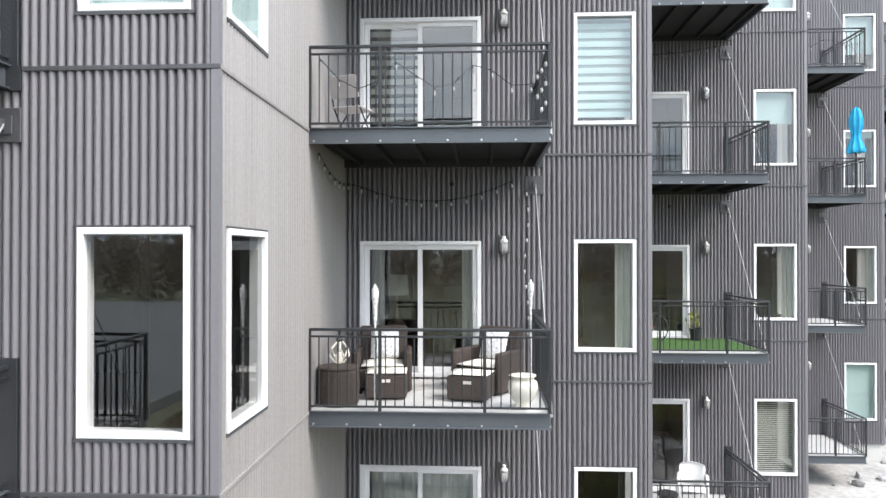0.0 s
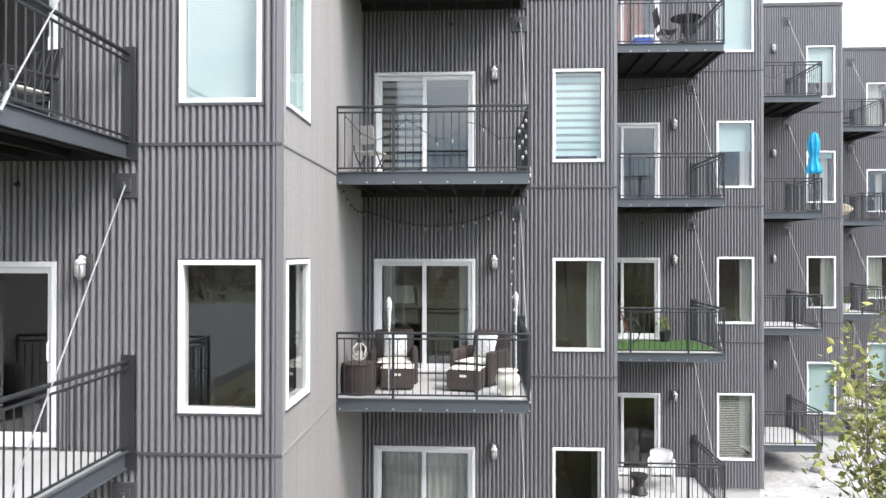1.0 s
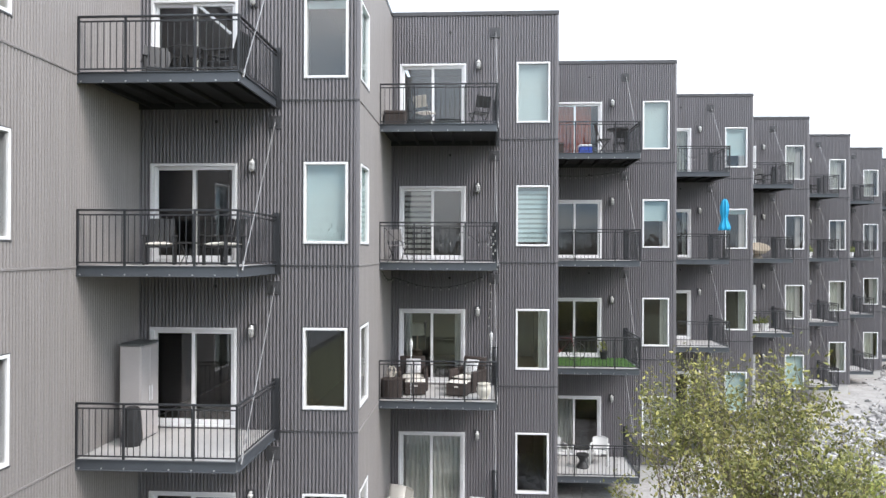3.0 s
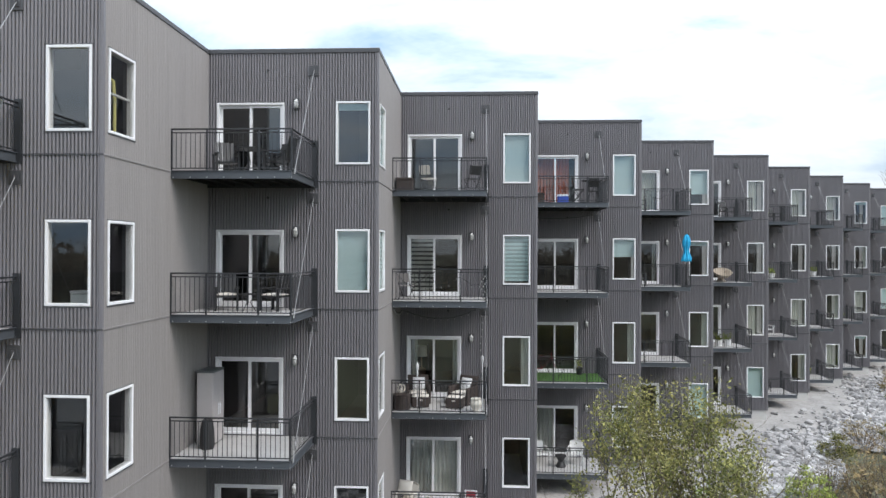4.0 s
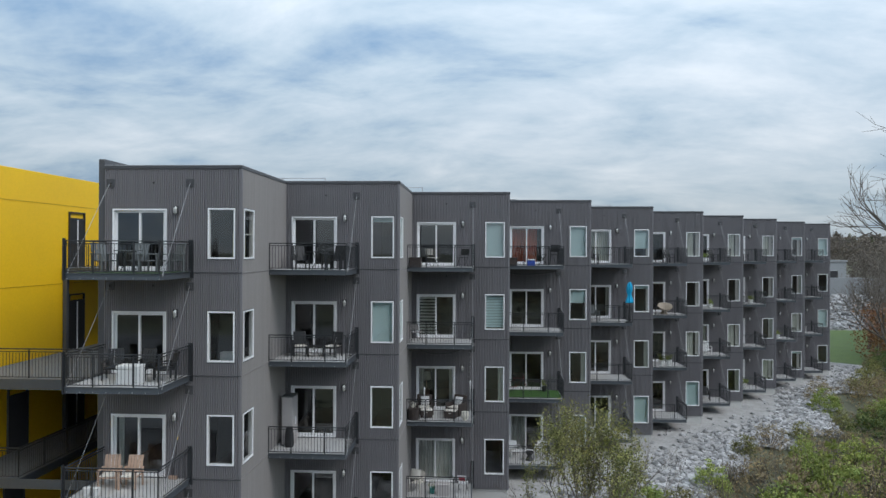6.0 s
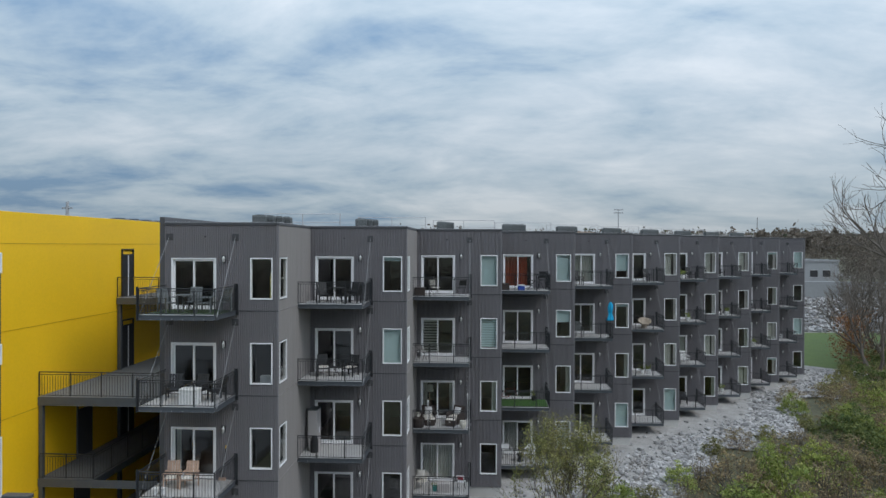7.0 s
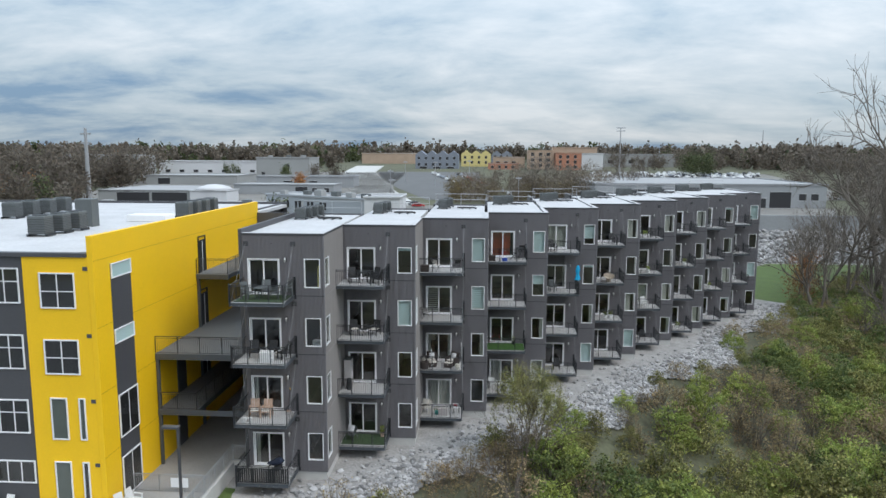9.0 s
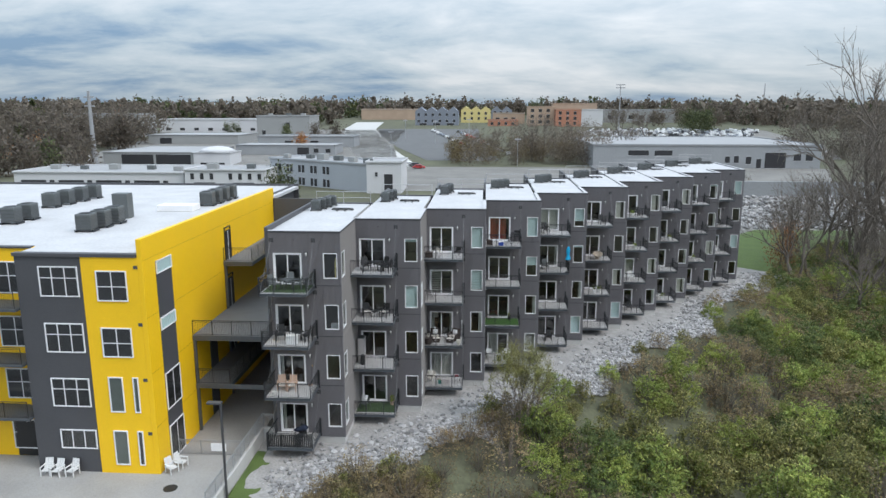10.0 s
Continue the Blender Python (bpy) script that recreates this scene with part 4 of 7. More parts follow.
def railing(parent, a, b, h=1.07, gap=0.115, z=0.0, posts=1.5, m=M_STEEL):
    """A straight steel railing from a to b: rails, posts and balusters as parts."""
    a, b = Vector((*a, z)), Vector((*b, z))
    d = b - a
    L, ang = d.length, math.degrees(math.atan2(d.y, d.x))
    rail = part("railing", Shape().box(0, -0.026, h - 0.04, L, 0.026, h, b=0.006).mesh("top_rail", m), parent, a, rz=ang)
    part("upper_rail", Shape().box(0, -0.014, h - 0.13, L, 0.014, h - 0.105).mesh("upper_rail", m), rail)
    part("lower_rail", Shape().box(0, -0.014, 0.06, L, 0.014, 0.085).mesh("lower_rail", m), rail)
    post, bar = (ME_POST, ME_BALUSTER) if m == M_STEEL else (ME_POST_PALE, ME_BALUSTER_PALE)
    n = max(1, round(L / posts))
    for i in range(n + 1):
        part("post", post, rail, (L * i / n, 0, 0.03))
    k = int(L / gap)
    for i in range(1, k):
        part("baluster", bar, rail, (L * i / k, 0, 0))
    return rail


# access decks between the blocks
AX = UX[0] + LEFT - 0.23
D3, D2, D4, DF = 9.2, 5.75, 12.9, 0.75
walks = thing("access_deck", "grey steel and concrete access decks linking the two blocks", "walkway")
part("deck", Shape().box(YX + 0.03, DF, D3 - 0.1, AX, 20, D3, b=0.01).mesh("deck", M_DECKG := mat("grey deck boards", (0.17, 0.175, 0.185), 0.7, 0, 0.15, 1.2)), walks)
part("front_beam", Shape().box(YX + 0.03, DF - 0.06, D3 - 0.36, AX, DF - 0.004, D3 + 0.01, b=0.006).mesh("front_beam", M_FASCIA), walks)
railing(walks, (YX + 0.06, DF), (AX - 0.05, DF), z=D3)
part("deck", Shape().box(YX + 0.03, DF, D2 - 0.1, YX + 2.4, 20, D2, b=0.01).mesh("deck", M_DECKG), walks)
part("front_beam", Shape().box(YX + 0.03, DF - 0.06, D2 - 0.34, AX, DF - 0.004, D2 - 0.0, b=0.006).mesh("front_beam", M_FASCIA), walks)
part("side_beam", Shape().box(YX + 2.4, DF, D2 - 0.3, YX + 2.46, 20, D2, b=0.006).mesh("side_beam", M_FASCIA), walks)
railing(walks, (YX + 0.06, DF), (YX + 2.4, DF), z=D2)
railing(walks, (YX + 2.4, DF), (YX + 2.4, 15.0), z=D2)
part("deck", Shape().box(YX + 0.03, 7.1, D4 - 0.1, YX + 2.2, 20, D4, b=0.01).mesh("deck", M_DECKG), walks)
part("front_beam", Shape().box(YX + 0.03, 7.04, D4 - 0.34, YX + 2.25, 7.096, D4, b=0.006).mesh("front_beam", M_FASCIA), walks)
part("side_beam", Shape().box(YX + 2.2, 7.1, D4 - 0.3, YX + 2.25, 20, D4, b=0.006).mesh("side_beam", M_FASCIA), walks)
railing(walks, (YX + 0.06, 7.1), (YX + 2.2, 7.1), z=D4)
railing(walks, (YX + 2.2, 7.1), (YX + 2.2, 19.5), z=D4)
for x, y, z1 in ((YX + 0.12, DF + 0.08, D3), (YX + 0.12, 7.2, D4), (YX + 2.3, 12, D3)):
    part("column", Shape().box(x - 0.09, y - 0.09, 2.25, x + 0.09, y + 0.09, z1 - 0.36, b=0.01).mesh("column", M_FASCIA), walks)
for z, y in ((D4, 7.6), (D3, 7.6), (D2, 7.6), (D2, 3.6), (2.26, 3.4)):
    d = part("door", Shape().box(0, -0.03, 0, 1.1, 0.02, 2.15, b=0.006).mesh("door", M_GREYP if y < 5 else M_BLACK), yel, (YX + 0.035, y, z), rz=90)
    part("door_frame", Shape().box(-0.06, -0.05, 0, 0, 0.03, 2.5).box(1.1, -0.05, 0, 1.16, 0.03, 2.5).box(0, -0.05, 2.15, 1.1, 0.03, 2.22).box(0, -0.05, 2.44, 1.1, 0.03, 2.5).mesh("door_frame", M_GREYP if y < 5 else M_STEEL), d)
    if y > 5:
        part("meeting_stile", Shape().box(0.53, -0.05, 0.0, 0.6, 0.0, 2.15).mesh("meeting_stile", M_WHITE), d)
part("back_screen", Shape().box(YX + 0.04, 20.0, 2.25, AX, 20.15, 16.0).mesh("back_screen", M_GREYP), walks)

# balconies on the recessed yellow front
for n in (2, 3, 4):
    z = 1.9 + 3.45 * (n - 1) + 0.45
    b = part("balcony", Shape().box(-31, YF - 0.25, z - 0.18, -25.0, YF + 1.79, z, b=0.01).mesh("deck", M_FASCIA), yel)
    railing(b, (-31, YF - 0.22), (-25.05, YF - 0.22), z=z)

thing("plaza", "pale concrete paving in front of the yellow block", "paving", kind="structure",
      me=Shape().box(-80, -14, 1.4, -12.752, YF + 40, 2.25).mesh("plaza", M_PLAZA))
# out of view; added so the windows reflect dark ground, not pale paving
thing("access_road", "dark asphalt road beside the plaza", "road", kind="structure",
      me=Shape().box(-80, -70, 1.4, -12.752, -14.01, 2.2).mesh("access_road", M_ASPHALT))
thing("ramp_wall", "low concrete wall edging the ramp", "wall", kind="structure",
      me=Shape().box(-12.75, -9.5, 1.4, -12.5, 0.6, 2.75, b=0.015).box(-12.495, 0.35, 1.4, -11.6, 0.6, 2.75, b=0.015).mesh("ramp_wall", M_CONC))
fence = thing("ramp_railing", "grey steel railing on the concrete ramp wall", "railing", loc=(0, 0, 0))
railing(fence, (-12.62, -9.4), (-12.62, 0.5), h=1.0, z=2.75, m=M_PALE)
railing(fence, (-12.55, 0.5), (-11.8, 0.5), h=1.0, z=2.75, m=M_PALE)
gate = thing("plaza_railing", "grey mesh railing across the passage", "railing")
railing(gate, (YX + 0.1, -2.6), (-12.8, -2.6), h=1.05, z=2.25, m=M_PALE)
part("notice_board", Shape().box(-15.0, -2.66, 2.55, -14.0, -2.63, 3.1, b=0.006).mesh("notice_board", M_WHITE), gate, label="blank white notice board")
thing("manhole_cover", "dark iron manhole cover in the paving", "manhole", loc=(-15.9, -6.7, 2.252), me=Shape().turned([(0.42, 0), (0.42, 0.012), (0.3, 0.016)], 20).mesh("manhole_cover", M_BLACK))

lamp = thing("street_lamp", "slim dark street lamp with a flat arm head", "street lamp", loc=(-12.35, -7.1, 1.86))
lamp.scale = (1.0, 1.0, 1.09)
part("pole", Shape().box(-0.06, -0.06, 0, 0.06, 0.06, 5.6, b=0.01).box(-0.17, -0.17, 0, 0.17, 0.17, 0.05, b=0.01).mesh("pole", M_TRIM), lamp)
part("lamp_head", Shape().box(-0.78, -0.15, 5.5, 0.08, 0.15, 5.62, b=0.02).box(-0.7, -0.1, 5.485, -0.25, 0.1, 5.498).mesh("lamp_head", M_TRIM), lamp)


# ---- roof condensers ----
def condenser_parts(h):
    b = Shape().box(-0.4, -0.4, 0.1, 0.4, 0.4, h, b=0.03)
    s = Shape()
    for k in range(9):
        z = 0.16 + k * (h - 0.24) / 9
        s.box(-0.41, -0.41, z, 0.41, -0.402, z + 0.02).box(-0.41, 0.402, z, 0.41, 0.41, z + 0.02).box(0.402, -0.40, z, 0.41, 0.40, z + 0.02).box(-0.41, -0.40, z, -0.402, 0.40, z + 0.02)
    f = Shape().turned([(0.33, h + 0.002), (0.33, h + 0.03), (0.30, h + 0.035), (0.1, h + 0.05)], 16)
    return b.mesh("casing", M_AC), s.mesh("louvres", M_BLACK), f.mesh("fan_guard", M_BLACK), Shape().box(-0.5, -0.35, 0, -0.38, 0.35, 0.1).box(0.38, -0.35, 0, 0.5, 0.35, 0.1).mesh("skid", M_STEEL)


ac0 = thing("condenser", "grey louvred air conditioning condenser on the white roof", "air conditioner", "roof condensers", loc=(-24.7, 2.3, YROOF), rz=4)
for nm, me in zip(("casing", "louvres", "fan_guard", "skid"), condenser_parts(0.95)):
    part(nm, me, ac0)
ac0.scale = (1.3, 1.3, 1.3)
AC_AT = [(-24.6 + 0.1 * i, 4.0 + 1.65 * i, YROOF, 4) for i in range(2)] + [(-34.1 + 0.1 * i, 13.2 + 2.0 * i, YROOF, 4) for i in range(4)] + [(-31.9, 5.0, YROOF, 4), (-31.9, 6.9, YROOF, 4)] + [(-21.3 + 0.06 * i, 15.0 + 1.6 * i, YROOF, 4) for i in range(4)]
for u in range(10):
    for i in range(4 if u == 0 else 3):
        AC_AT.append((UX[u] - 0.35 + (0.22 if u < 3 else 0.56) * i, UY[u] + 9.6 + (0.9 if u < 3 else 0.48) * i, ROOF - 0.1, 5))
for x, y, z, a in AC_AT:
    k = 1.3 if z < 16.2 else 0.85
    copy_thing(ac0, pose(x, y, z, 0, 0, a)).scale = (k, k, k)
for u in range(10):
    pr = thing("line_set", "black insulated pipes on roof skids", "pipes", "roof pipes", loc=(UX[u] + 0.6, UY[u] + 9.4, ROOF - 0.1))
    for k in range(3):
        part("pipe", Shape().tube([(0.3, 0.3 * k, 0.12), (1.7, 0.25 * k + 0.1, 0.12), (1.9, 0.2 * k + 0.3, 0.05)], 0.05, 6).mesh("pipe", M_BLACK), pr)
    part("skid", Shape().box(0.7, -0.2, 0, 0.8, 1.0, 0.07).box(1.3, -0.2, 0, 1.4, 1.0, 0.07).mesh("skid", M_STEEL), pr)
    gr = thing("roof_guard_rail", "thin galvanised guard rail at the rear roof edge", "railing", "roof guard rails", loc=(UX[u] + LEFT, UY[u] + 13.2, ROOF - 0.1))
    part("rail", Shape().tube([(0, 0, 1.05), (WIDTH - 0.1, 0, 1.05)], 0.025, 6).mesh("rail", M_ROD), gr)
    part("rail", Shape().tube([(0, 0, 0.55), (WIDTH - 0.1, 0, 0.55)], 0.02, 6).mesh("rail", M_ROD), gr)
    for k in range(3):
        part("post", Shape().tube([(0.05 + k * 2.25, 0, 0), (0.05 + k * 2.25, 0, 1.06)], 0.025, 6).mesh("post", M_ROD), gr)
thing("roof_hatch", "low white roof housing on the yellow block", "roof housing", loc=(-22.7, 12.3, YROOF - 0.02), me=Shape().box(-1.5, -0.8, 0, 1.5, 0.8, 0.5, b=0.03).mesh("roof_hatch", M_WHITE))
thing("tall_roof_unit", "tall grey roof unit", "air conditioner", loc=(-25.2, 8.2, YROOF - 0.02), me=Shape().box(-0.6, -0.45, 0, 0.6, 0.45, 1.9, b=0.03).box(-0.5, -0.47, 0.2, 0.5, -0.452, 1.7).mesh("tall_roof_unit", M_AC))


# ---- plants ----
def leaf_cloud(centres, spread, count, size, flat=0.6):
    """Small folded leaves scattered round centres; returns vertex and face arrays."""
    c = centres[rng.integers(0, len(centres), count)] + rng.normal(0, 1, (count, 3)) * np.array(spread)
    d = rng.normal(0, 1, (count, 3))
    d /= np.linalg.norm(d, axis=1)[:, None]
    up = rng.normal(0, 1, (count, 3)) + np.array([0, 0, 1.2 * flat * 2])
    w = np.cross(d, up)
    w /= np.linalg.norm(w, axis=1)[:, None] + 1e-9
    s_ = size * rng.uniform(0.6, 1.4, (count, 1))
    a, b = c - d * s_, c + d * s_
    m = c + np.cross(d, w) * s_ * 0.15
    v = np.stack([a, m + w * s_ * 0.5, b, m - w * s_ * 0.5], 1).reshape(-1, 3)
    f = np.arange(count * 4).reshape(-1, 4)
    return v, f


def cloud_mesh(name, v, f, m):
    me = bpy.data.meshes.new(name)
    me.from_pydata(v.tolist(), [], f.tolist())
    me.materials.append(m)
    return me


def grow(s, p, d, length, r, depth, tips, spread=0.6, up=0.25, sides=5, keep=0.0, fork=(2, 3)):
    """A limb with its branches; collects the tips."""
    n = 3
    pts, q, dd = [p], Vector(p), Vector(d)
    for i in range(n):
        dd = (dd + Vector(rng.normal(0, 0.13, 3)) + Vector((0, 0, up * 0.15))).normalized()
        q = q + dd * (length / n)
        pts.append(tuple(q))
    s.tube(pts, [r * (1 - 0.4 * i / n) for i in range(n + 1)], max(3, sides), cap=False)
    if depth <= 2:
        tips.extend(pts[1:])
    if depth == 0:
        return
    for k in range(int(rng.integers(fork[0], fork[1] + 1))):
        base = Vector(pts[int(rng.integers(2, 4))]) if k else q
        nd = (dd + Vector(rng.normal(0, spread, 3)) + Vector((0, 0, up))).normalized()
        grow(s, tuple(base), nd, length * rng.uniform(0.6, 0.82), r * 0.58, depth - 1, tips, spread, up, sides - 1, keep, fork)


# the slim tree at the slope's edge
TX, TY = 5.2, 4.1
tree = thing("young_tree", "slim multi stemmed tree with sparse yellow green leaves", "tree", loc=(TX, TY, ground_z(TX, TY) - 0.05))
s, tips = Shape(), []
for k in range(10):
    a = k * 0.9
    lean = 0.1 + 0.3 * (k % 3) / 2
    grow(s, (0.15 * math.cos(a), 0.15 * math.sin(a), 0), (lean * math.cos(a), lean * math.sin(a), 1), 2.45, 0.05, 4, tips, 0.38, 0.34, 6)
part("trunk", s.mesh("trunk", M_BARK), tree)
tips = np.array(tips)
tips = tips[(tips[:, 2] > 0.8) & (tips[:, 2] < 9.4) & (np.hypot(tips[:, 0], tips[:, 1]) < 3.3 - 0.2 * tips[:, 2])]
v, f = leaf_cloud(tips, (0.13, 0.13, 0.12), 15500, 0.045)
part("crown", cloud_mesh("crown", v, f, M_LEAF), tree)


def shrub_mesh(name, m, width, height, leaves, size):
    pts = []
    for k in range(64):
        a, r = rng.uniform(0, 6.28), width * rng.uniform(0.02, 1) ** 0.55
        top = height * math.sqrt(max(0.04, 1 - (r / width) ** 2)) * rng.uniform(0.6, 1.12)
        pts.append((r * math.cos(a), r * math.sin(a), top))
    low = [(p[0] * 1.02, p[1] * 1.02, p[2] * rng.uniform(0.25, 0.7)) for p in pts[::2]]
    v, f = leaf_cloud(np.array(pts), (0.17, 0.17, 0.10), int(leaves * 0.78), size)
    v2, f2 = leaf_cloud(np.array(low), (0.24, 0.24, 0.22), leaves - int(leaves * 0.78), size)
    v, f = np.concatenate([v, v2]), np.concatenate([f, f2 + len(v)])
    s = Shape()
    for p in pts[::2 if m == M_BROWN else 4]:
        s.tube([(p[0] * 0.15, p[1] * 0.15, -0.6), (p[0] * 0.5, p[1] * 0.5, p[2] * 0.55), tuple(p), (p[0] * 1.1, p[1] * 1.1, p[2] + 0.35)], [0.03, 0.022, 0.012, 0.005], 3, cap=False)
    n = len(v)
    me = bpy.data.meshes.new(name)
    me.from_pydata(v.tolist() + [tuple(p) for p in s.v], [], f.tolist() + [tuple(n + i for i in q) for q in s.f])
    me.materials.append(m)
    me.materials.append(M_TWIG)
    me.polygons.foreach_set("material_index", [0] * len(f) + [1] * len(s.f))
    return me


SHRUBS = [shrub_mesh("shrub", M_SHRUB, 1.8, 2.5, 2500, 0.092), shrub_mesh("shrub", M_DEEP, 2.1, 2.2, 2400, 0.092), shrub_mesh("shrub", M_SHRUB, 1.4, 3.2, 2200, 0.095),
          shrub_mesh("shrub", M_BROWN, 1.7, 2.2, 1300, 0.075), shrub_mesh("shrub", M_BROWN, 1.4, 2.6, 800, 0.07), shrub_mesh("shrub", M_LEAF, 1.4, 2.3, 1800, 0.085)]
SPOTS = []
q = -24.0
while q < 100:
    e = 2.0 if q > 71 else max(apron_edge(q) + 0.7, 4.6 if q < 5 else 0) if q > -8 else 3.0
    while e < 38:
        qq, ee = q + rng.uniform(-1, 1), e + rng.uniform(-0.9, 0.9)
        x, y = diag(qq, ee)
        far = ee > 17
        e += 3.3 if far else 2.3
        if x < -9.5 or y < -27 or math.hypot(x - TX, y - TY) < 1.0 or (far and rng.random() < 0.25):
            continue
        patch = noise.noise((x * 0.08, y * 0.08, 2.0)) + 0.25 * rng.normal()
        kind = 3 if patch < -0.14 else 4 if patch < -0.02 else 5 if patch > 0.38 else int(rng.integers(0, 3))
        rim = ee < apron_edge(qq) + 2.5
        if rim and rng.random() < 0.75:
            kind = int(rng.integers(3, 6))
        if qq < 6 and ee < 10:
            kind = int(rng.integers(3, 5))
        sc = rng.uniform(0.75, 1.3) * (0.8 if qq < 6 and ee < 8 else 0.7 if rim else 1.3 if far else 1.05)
        SPOTS.append((math.hypot(x - 6, y - 4), x, y, kind, sc))
    q += 2.3
for x, y in ((3.6, 3.4), (4.6, 2.6), (6.9, 5.6), (3.0, 5.0), (7.9, 5.2), (1.6, 1.6), (4.6, 6.4), (8.6, 7.4)):
    SPOTS.append((0.0, x, y, int(rng.integers(3, 6)), 0.75))
for k in range(60):                      # brown weeds below the rubble by the ramp
    x, y = rng.uniform(-10.5, -0.5), rng.uniform(-10, -2.4)
    if edge_dist(x, y) > 4.3:
        SPOTS.append((1.0 + 0.01 * k, x, y, (3, 4, 3, 5)[k % 4], rng.uniform(0.5, 0.85)))
SPOTS.sort()
joined_v, joined_f, joined_m, base = [], [], [], 0
for i, (dist, x, y, kind, sc) in enumerate(SPOTS):
    z, turn, tall = ground_z(x, y) - 0.15, float(rng.uniform(0, 360)), rng.uniform(0.85, 1.15)
    if i < 292:
        ob = thing("shrub", "dense green wild shrub on the slope" if kind < 3 else "thin browning wild shrub on the slope" if kind < 5 else "yellowing wild shrub on the slope", "shrub", "shrubs on the slope", loc=(x, y, z), rz=turn, me=SHRUBS[kind])
        ob.scale = (sc, sc, sc * tall)
        continue
    me = SHRUBS[kind]
    v = np.empty(len(me.vertices) * 3)
    me.vertices.foreach_get("co", v)
    v = v.reshape(-1, 3) * np.array([sc, sc, sc * tall])
    c, s_ = math.cos(radians(turn)), math.sin(radians(turn))
    v = v @ np.array([(c, s_, 0), (-s_, c, 0), (0, 0, 1)]) + np.array([x, y, z])
    leaves = [tuple(p.vertices) for p in me.polygons if p.material_index == 0]
    joined_v.append(v)
    joined_f += [tuple(base + k for k in p) for p in leaves]
    joined_m += [(0, 3, 3)[kind] if kind < 3 else 1 if kind < 5 else 2] * len(leaves)
    base += len(v)
if joined_v:
    me = bpy.data.meshes.new("undergrowth")
    me.from_pydata(np.concatenate(joined_v).tolist(), [], joined_f)
    for m in (M_SHRUB, M_BROWN, M_LEAF, M_DEEP):
        me.materials.append(m)
    me.polygons.foreach_set("material_index", joined_m)
    thing("undergrowth", "tangled green and brown undergrowth on the lower slope", "undergrowth", kind="stuff", me=me)


def bare_tree(h, depth):
    s, tips = Shape(), []
    for k in range(int(rng.integers(1, 4))):
        a = rng.uniform(0, 6.28)
        grow(s, (0.2 * math.cos(a), 0.2 * math.sin(a), 0), (0.25 * math.cos(a), 0.25 * math.sin(a), 1), h * 0.30, h * 0.015, depth, tips, 0.45, 0.22, 6, fork=(3, 3))
    return s.mesh("bare_tree", M_TWIG)


BARE = [bare_tree(13, 5), bare_tree(11, 5), bare_tree(14, 5)]
BARE_AT = [(44, 50, 1.0), (47, 53, 0.8), (52, 58, 1.3), (56, 55, 1.2), (60, 66, 2.5), (50, 46, 0.8), (64, 60, 2.4), (46, 44, 0.6), (68, 74, 2.6), (74, 66, 2.3), (58, 48, 0.9), (66, 52, 1.2), (55, 70, 1.1), (78, 80, 2.6), (62, 42, 0.9), (70, 58, 1.3), (57, 62, 1.9), (48, 60, 0.9), (53, 51, 1.0), (61, 55, 1.2), (49, 66, 0.9), (72, 50, 1.2)]
for i, (x, y, sc) in enumerate(BARE_AT):
    ob = thing("bare_tree", "leafless grey branched tree above the undergrowth", "tree", "bare trees", loc=(x, y, ground_z(x, y) - 0.2), rz=i * 77.0, me=BARE[i % 3])
    ob.scale = (sc, sc, sc)
for x, y in ((43.5, 54), (45.5, 57), (47, 61)):
    v, f = leaf_cloud(np.array([(rng.normal(0, 1.0), rng.normal(0, 1.0), rng.uniform(1, 6)) for k in range(60)]), (0.4, 0.4, 0.4), 900, 0.13)
    t_ = thing("rusty_tree", "small tree holding rust brown leaves", "tree", "rusty trees", loc=(x, y, ground_z(x, y)))
    part("crown", cloud_mesh("crown", v, f, M_RUST), t_)
    part("trunk", Shape().tube([(0, 0, -0.2), (0.1, 0, 3), (0, 0.1, 6.4)], [0.12, 0.08, 0.02], 6).mesh("trunk", M_BARK), t_)


def woods(name, label, m, count, place, h0, h1, per=110, s0=0.02, s1=0.055, thin=0.35):
    """Many trees as one mesh: lobed crowns of small upright sprays, thinner towards the top."""
    vs = []
    for k in range(count):
        x, y = place()
        h = rng.uniform(h0, h1)
        w = h * rng.uniform(0.2, 0.36)
        lobes = rng.normal(0, 1, (7, 3)) * np.array([w * 0.5, w * 0.5, h * 0.15]) + np.array([0, 0, h * 0.56])
        p = lobes[rng.integers(0, 7, per)] + rng.normal(0, 1, (per, 3)) * np.array([w * 0.34, w * 0.34, h * 0.13])
        low = rng.random(per) < 0.25
        p[low] = rng.normal(0, 1, (int(low.sum()), 3)) * np.array([w * 0.5, w * 0.5, h * 0.1]) + np.array([0, 0, h * 0.2])
        p[:, 2] = np.clip(p[:, 2], 0.03 * h, None)
        out = p * np.array([1, 1, 0]) / (w + 0.01)
        a = rng.normal(0, 0.5, (per, 3)) + out * 0.8 + np.array([0, 0, 0.7])
        a /= np.linalg.norm(a, axis=1)[:, None]
        b = np.cross(a, rng.normal(0, 1, (per, 3)))
        b /= np.linalg.norm(b, axis=1)[:, None]
        sz = h * rng.uniform(s0, s1, (per, 1))
        p = p + np.array([x, y, ground_z(x, y)])
        vs.append(np.stack([p - a * sz, p + b * sz * thin, p + a * sz, p - b * sz * thin], 1).reshape(-1, 3))
    v = np.concatenate(vs)
    return thing(name, label, "woods", kind="stuff", me=cloud_mesh(name, v, np.arange(len(v)).reshape(-1, 4), m))


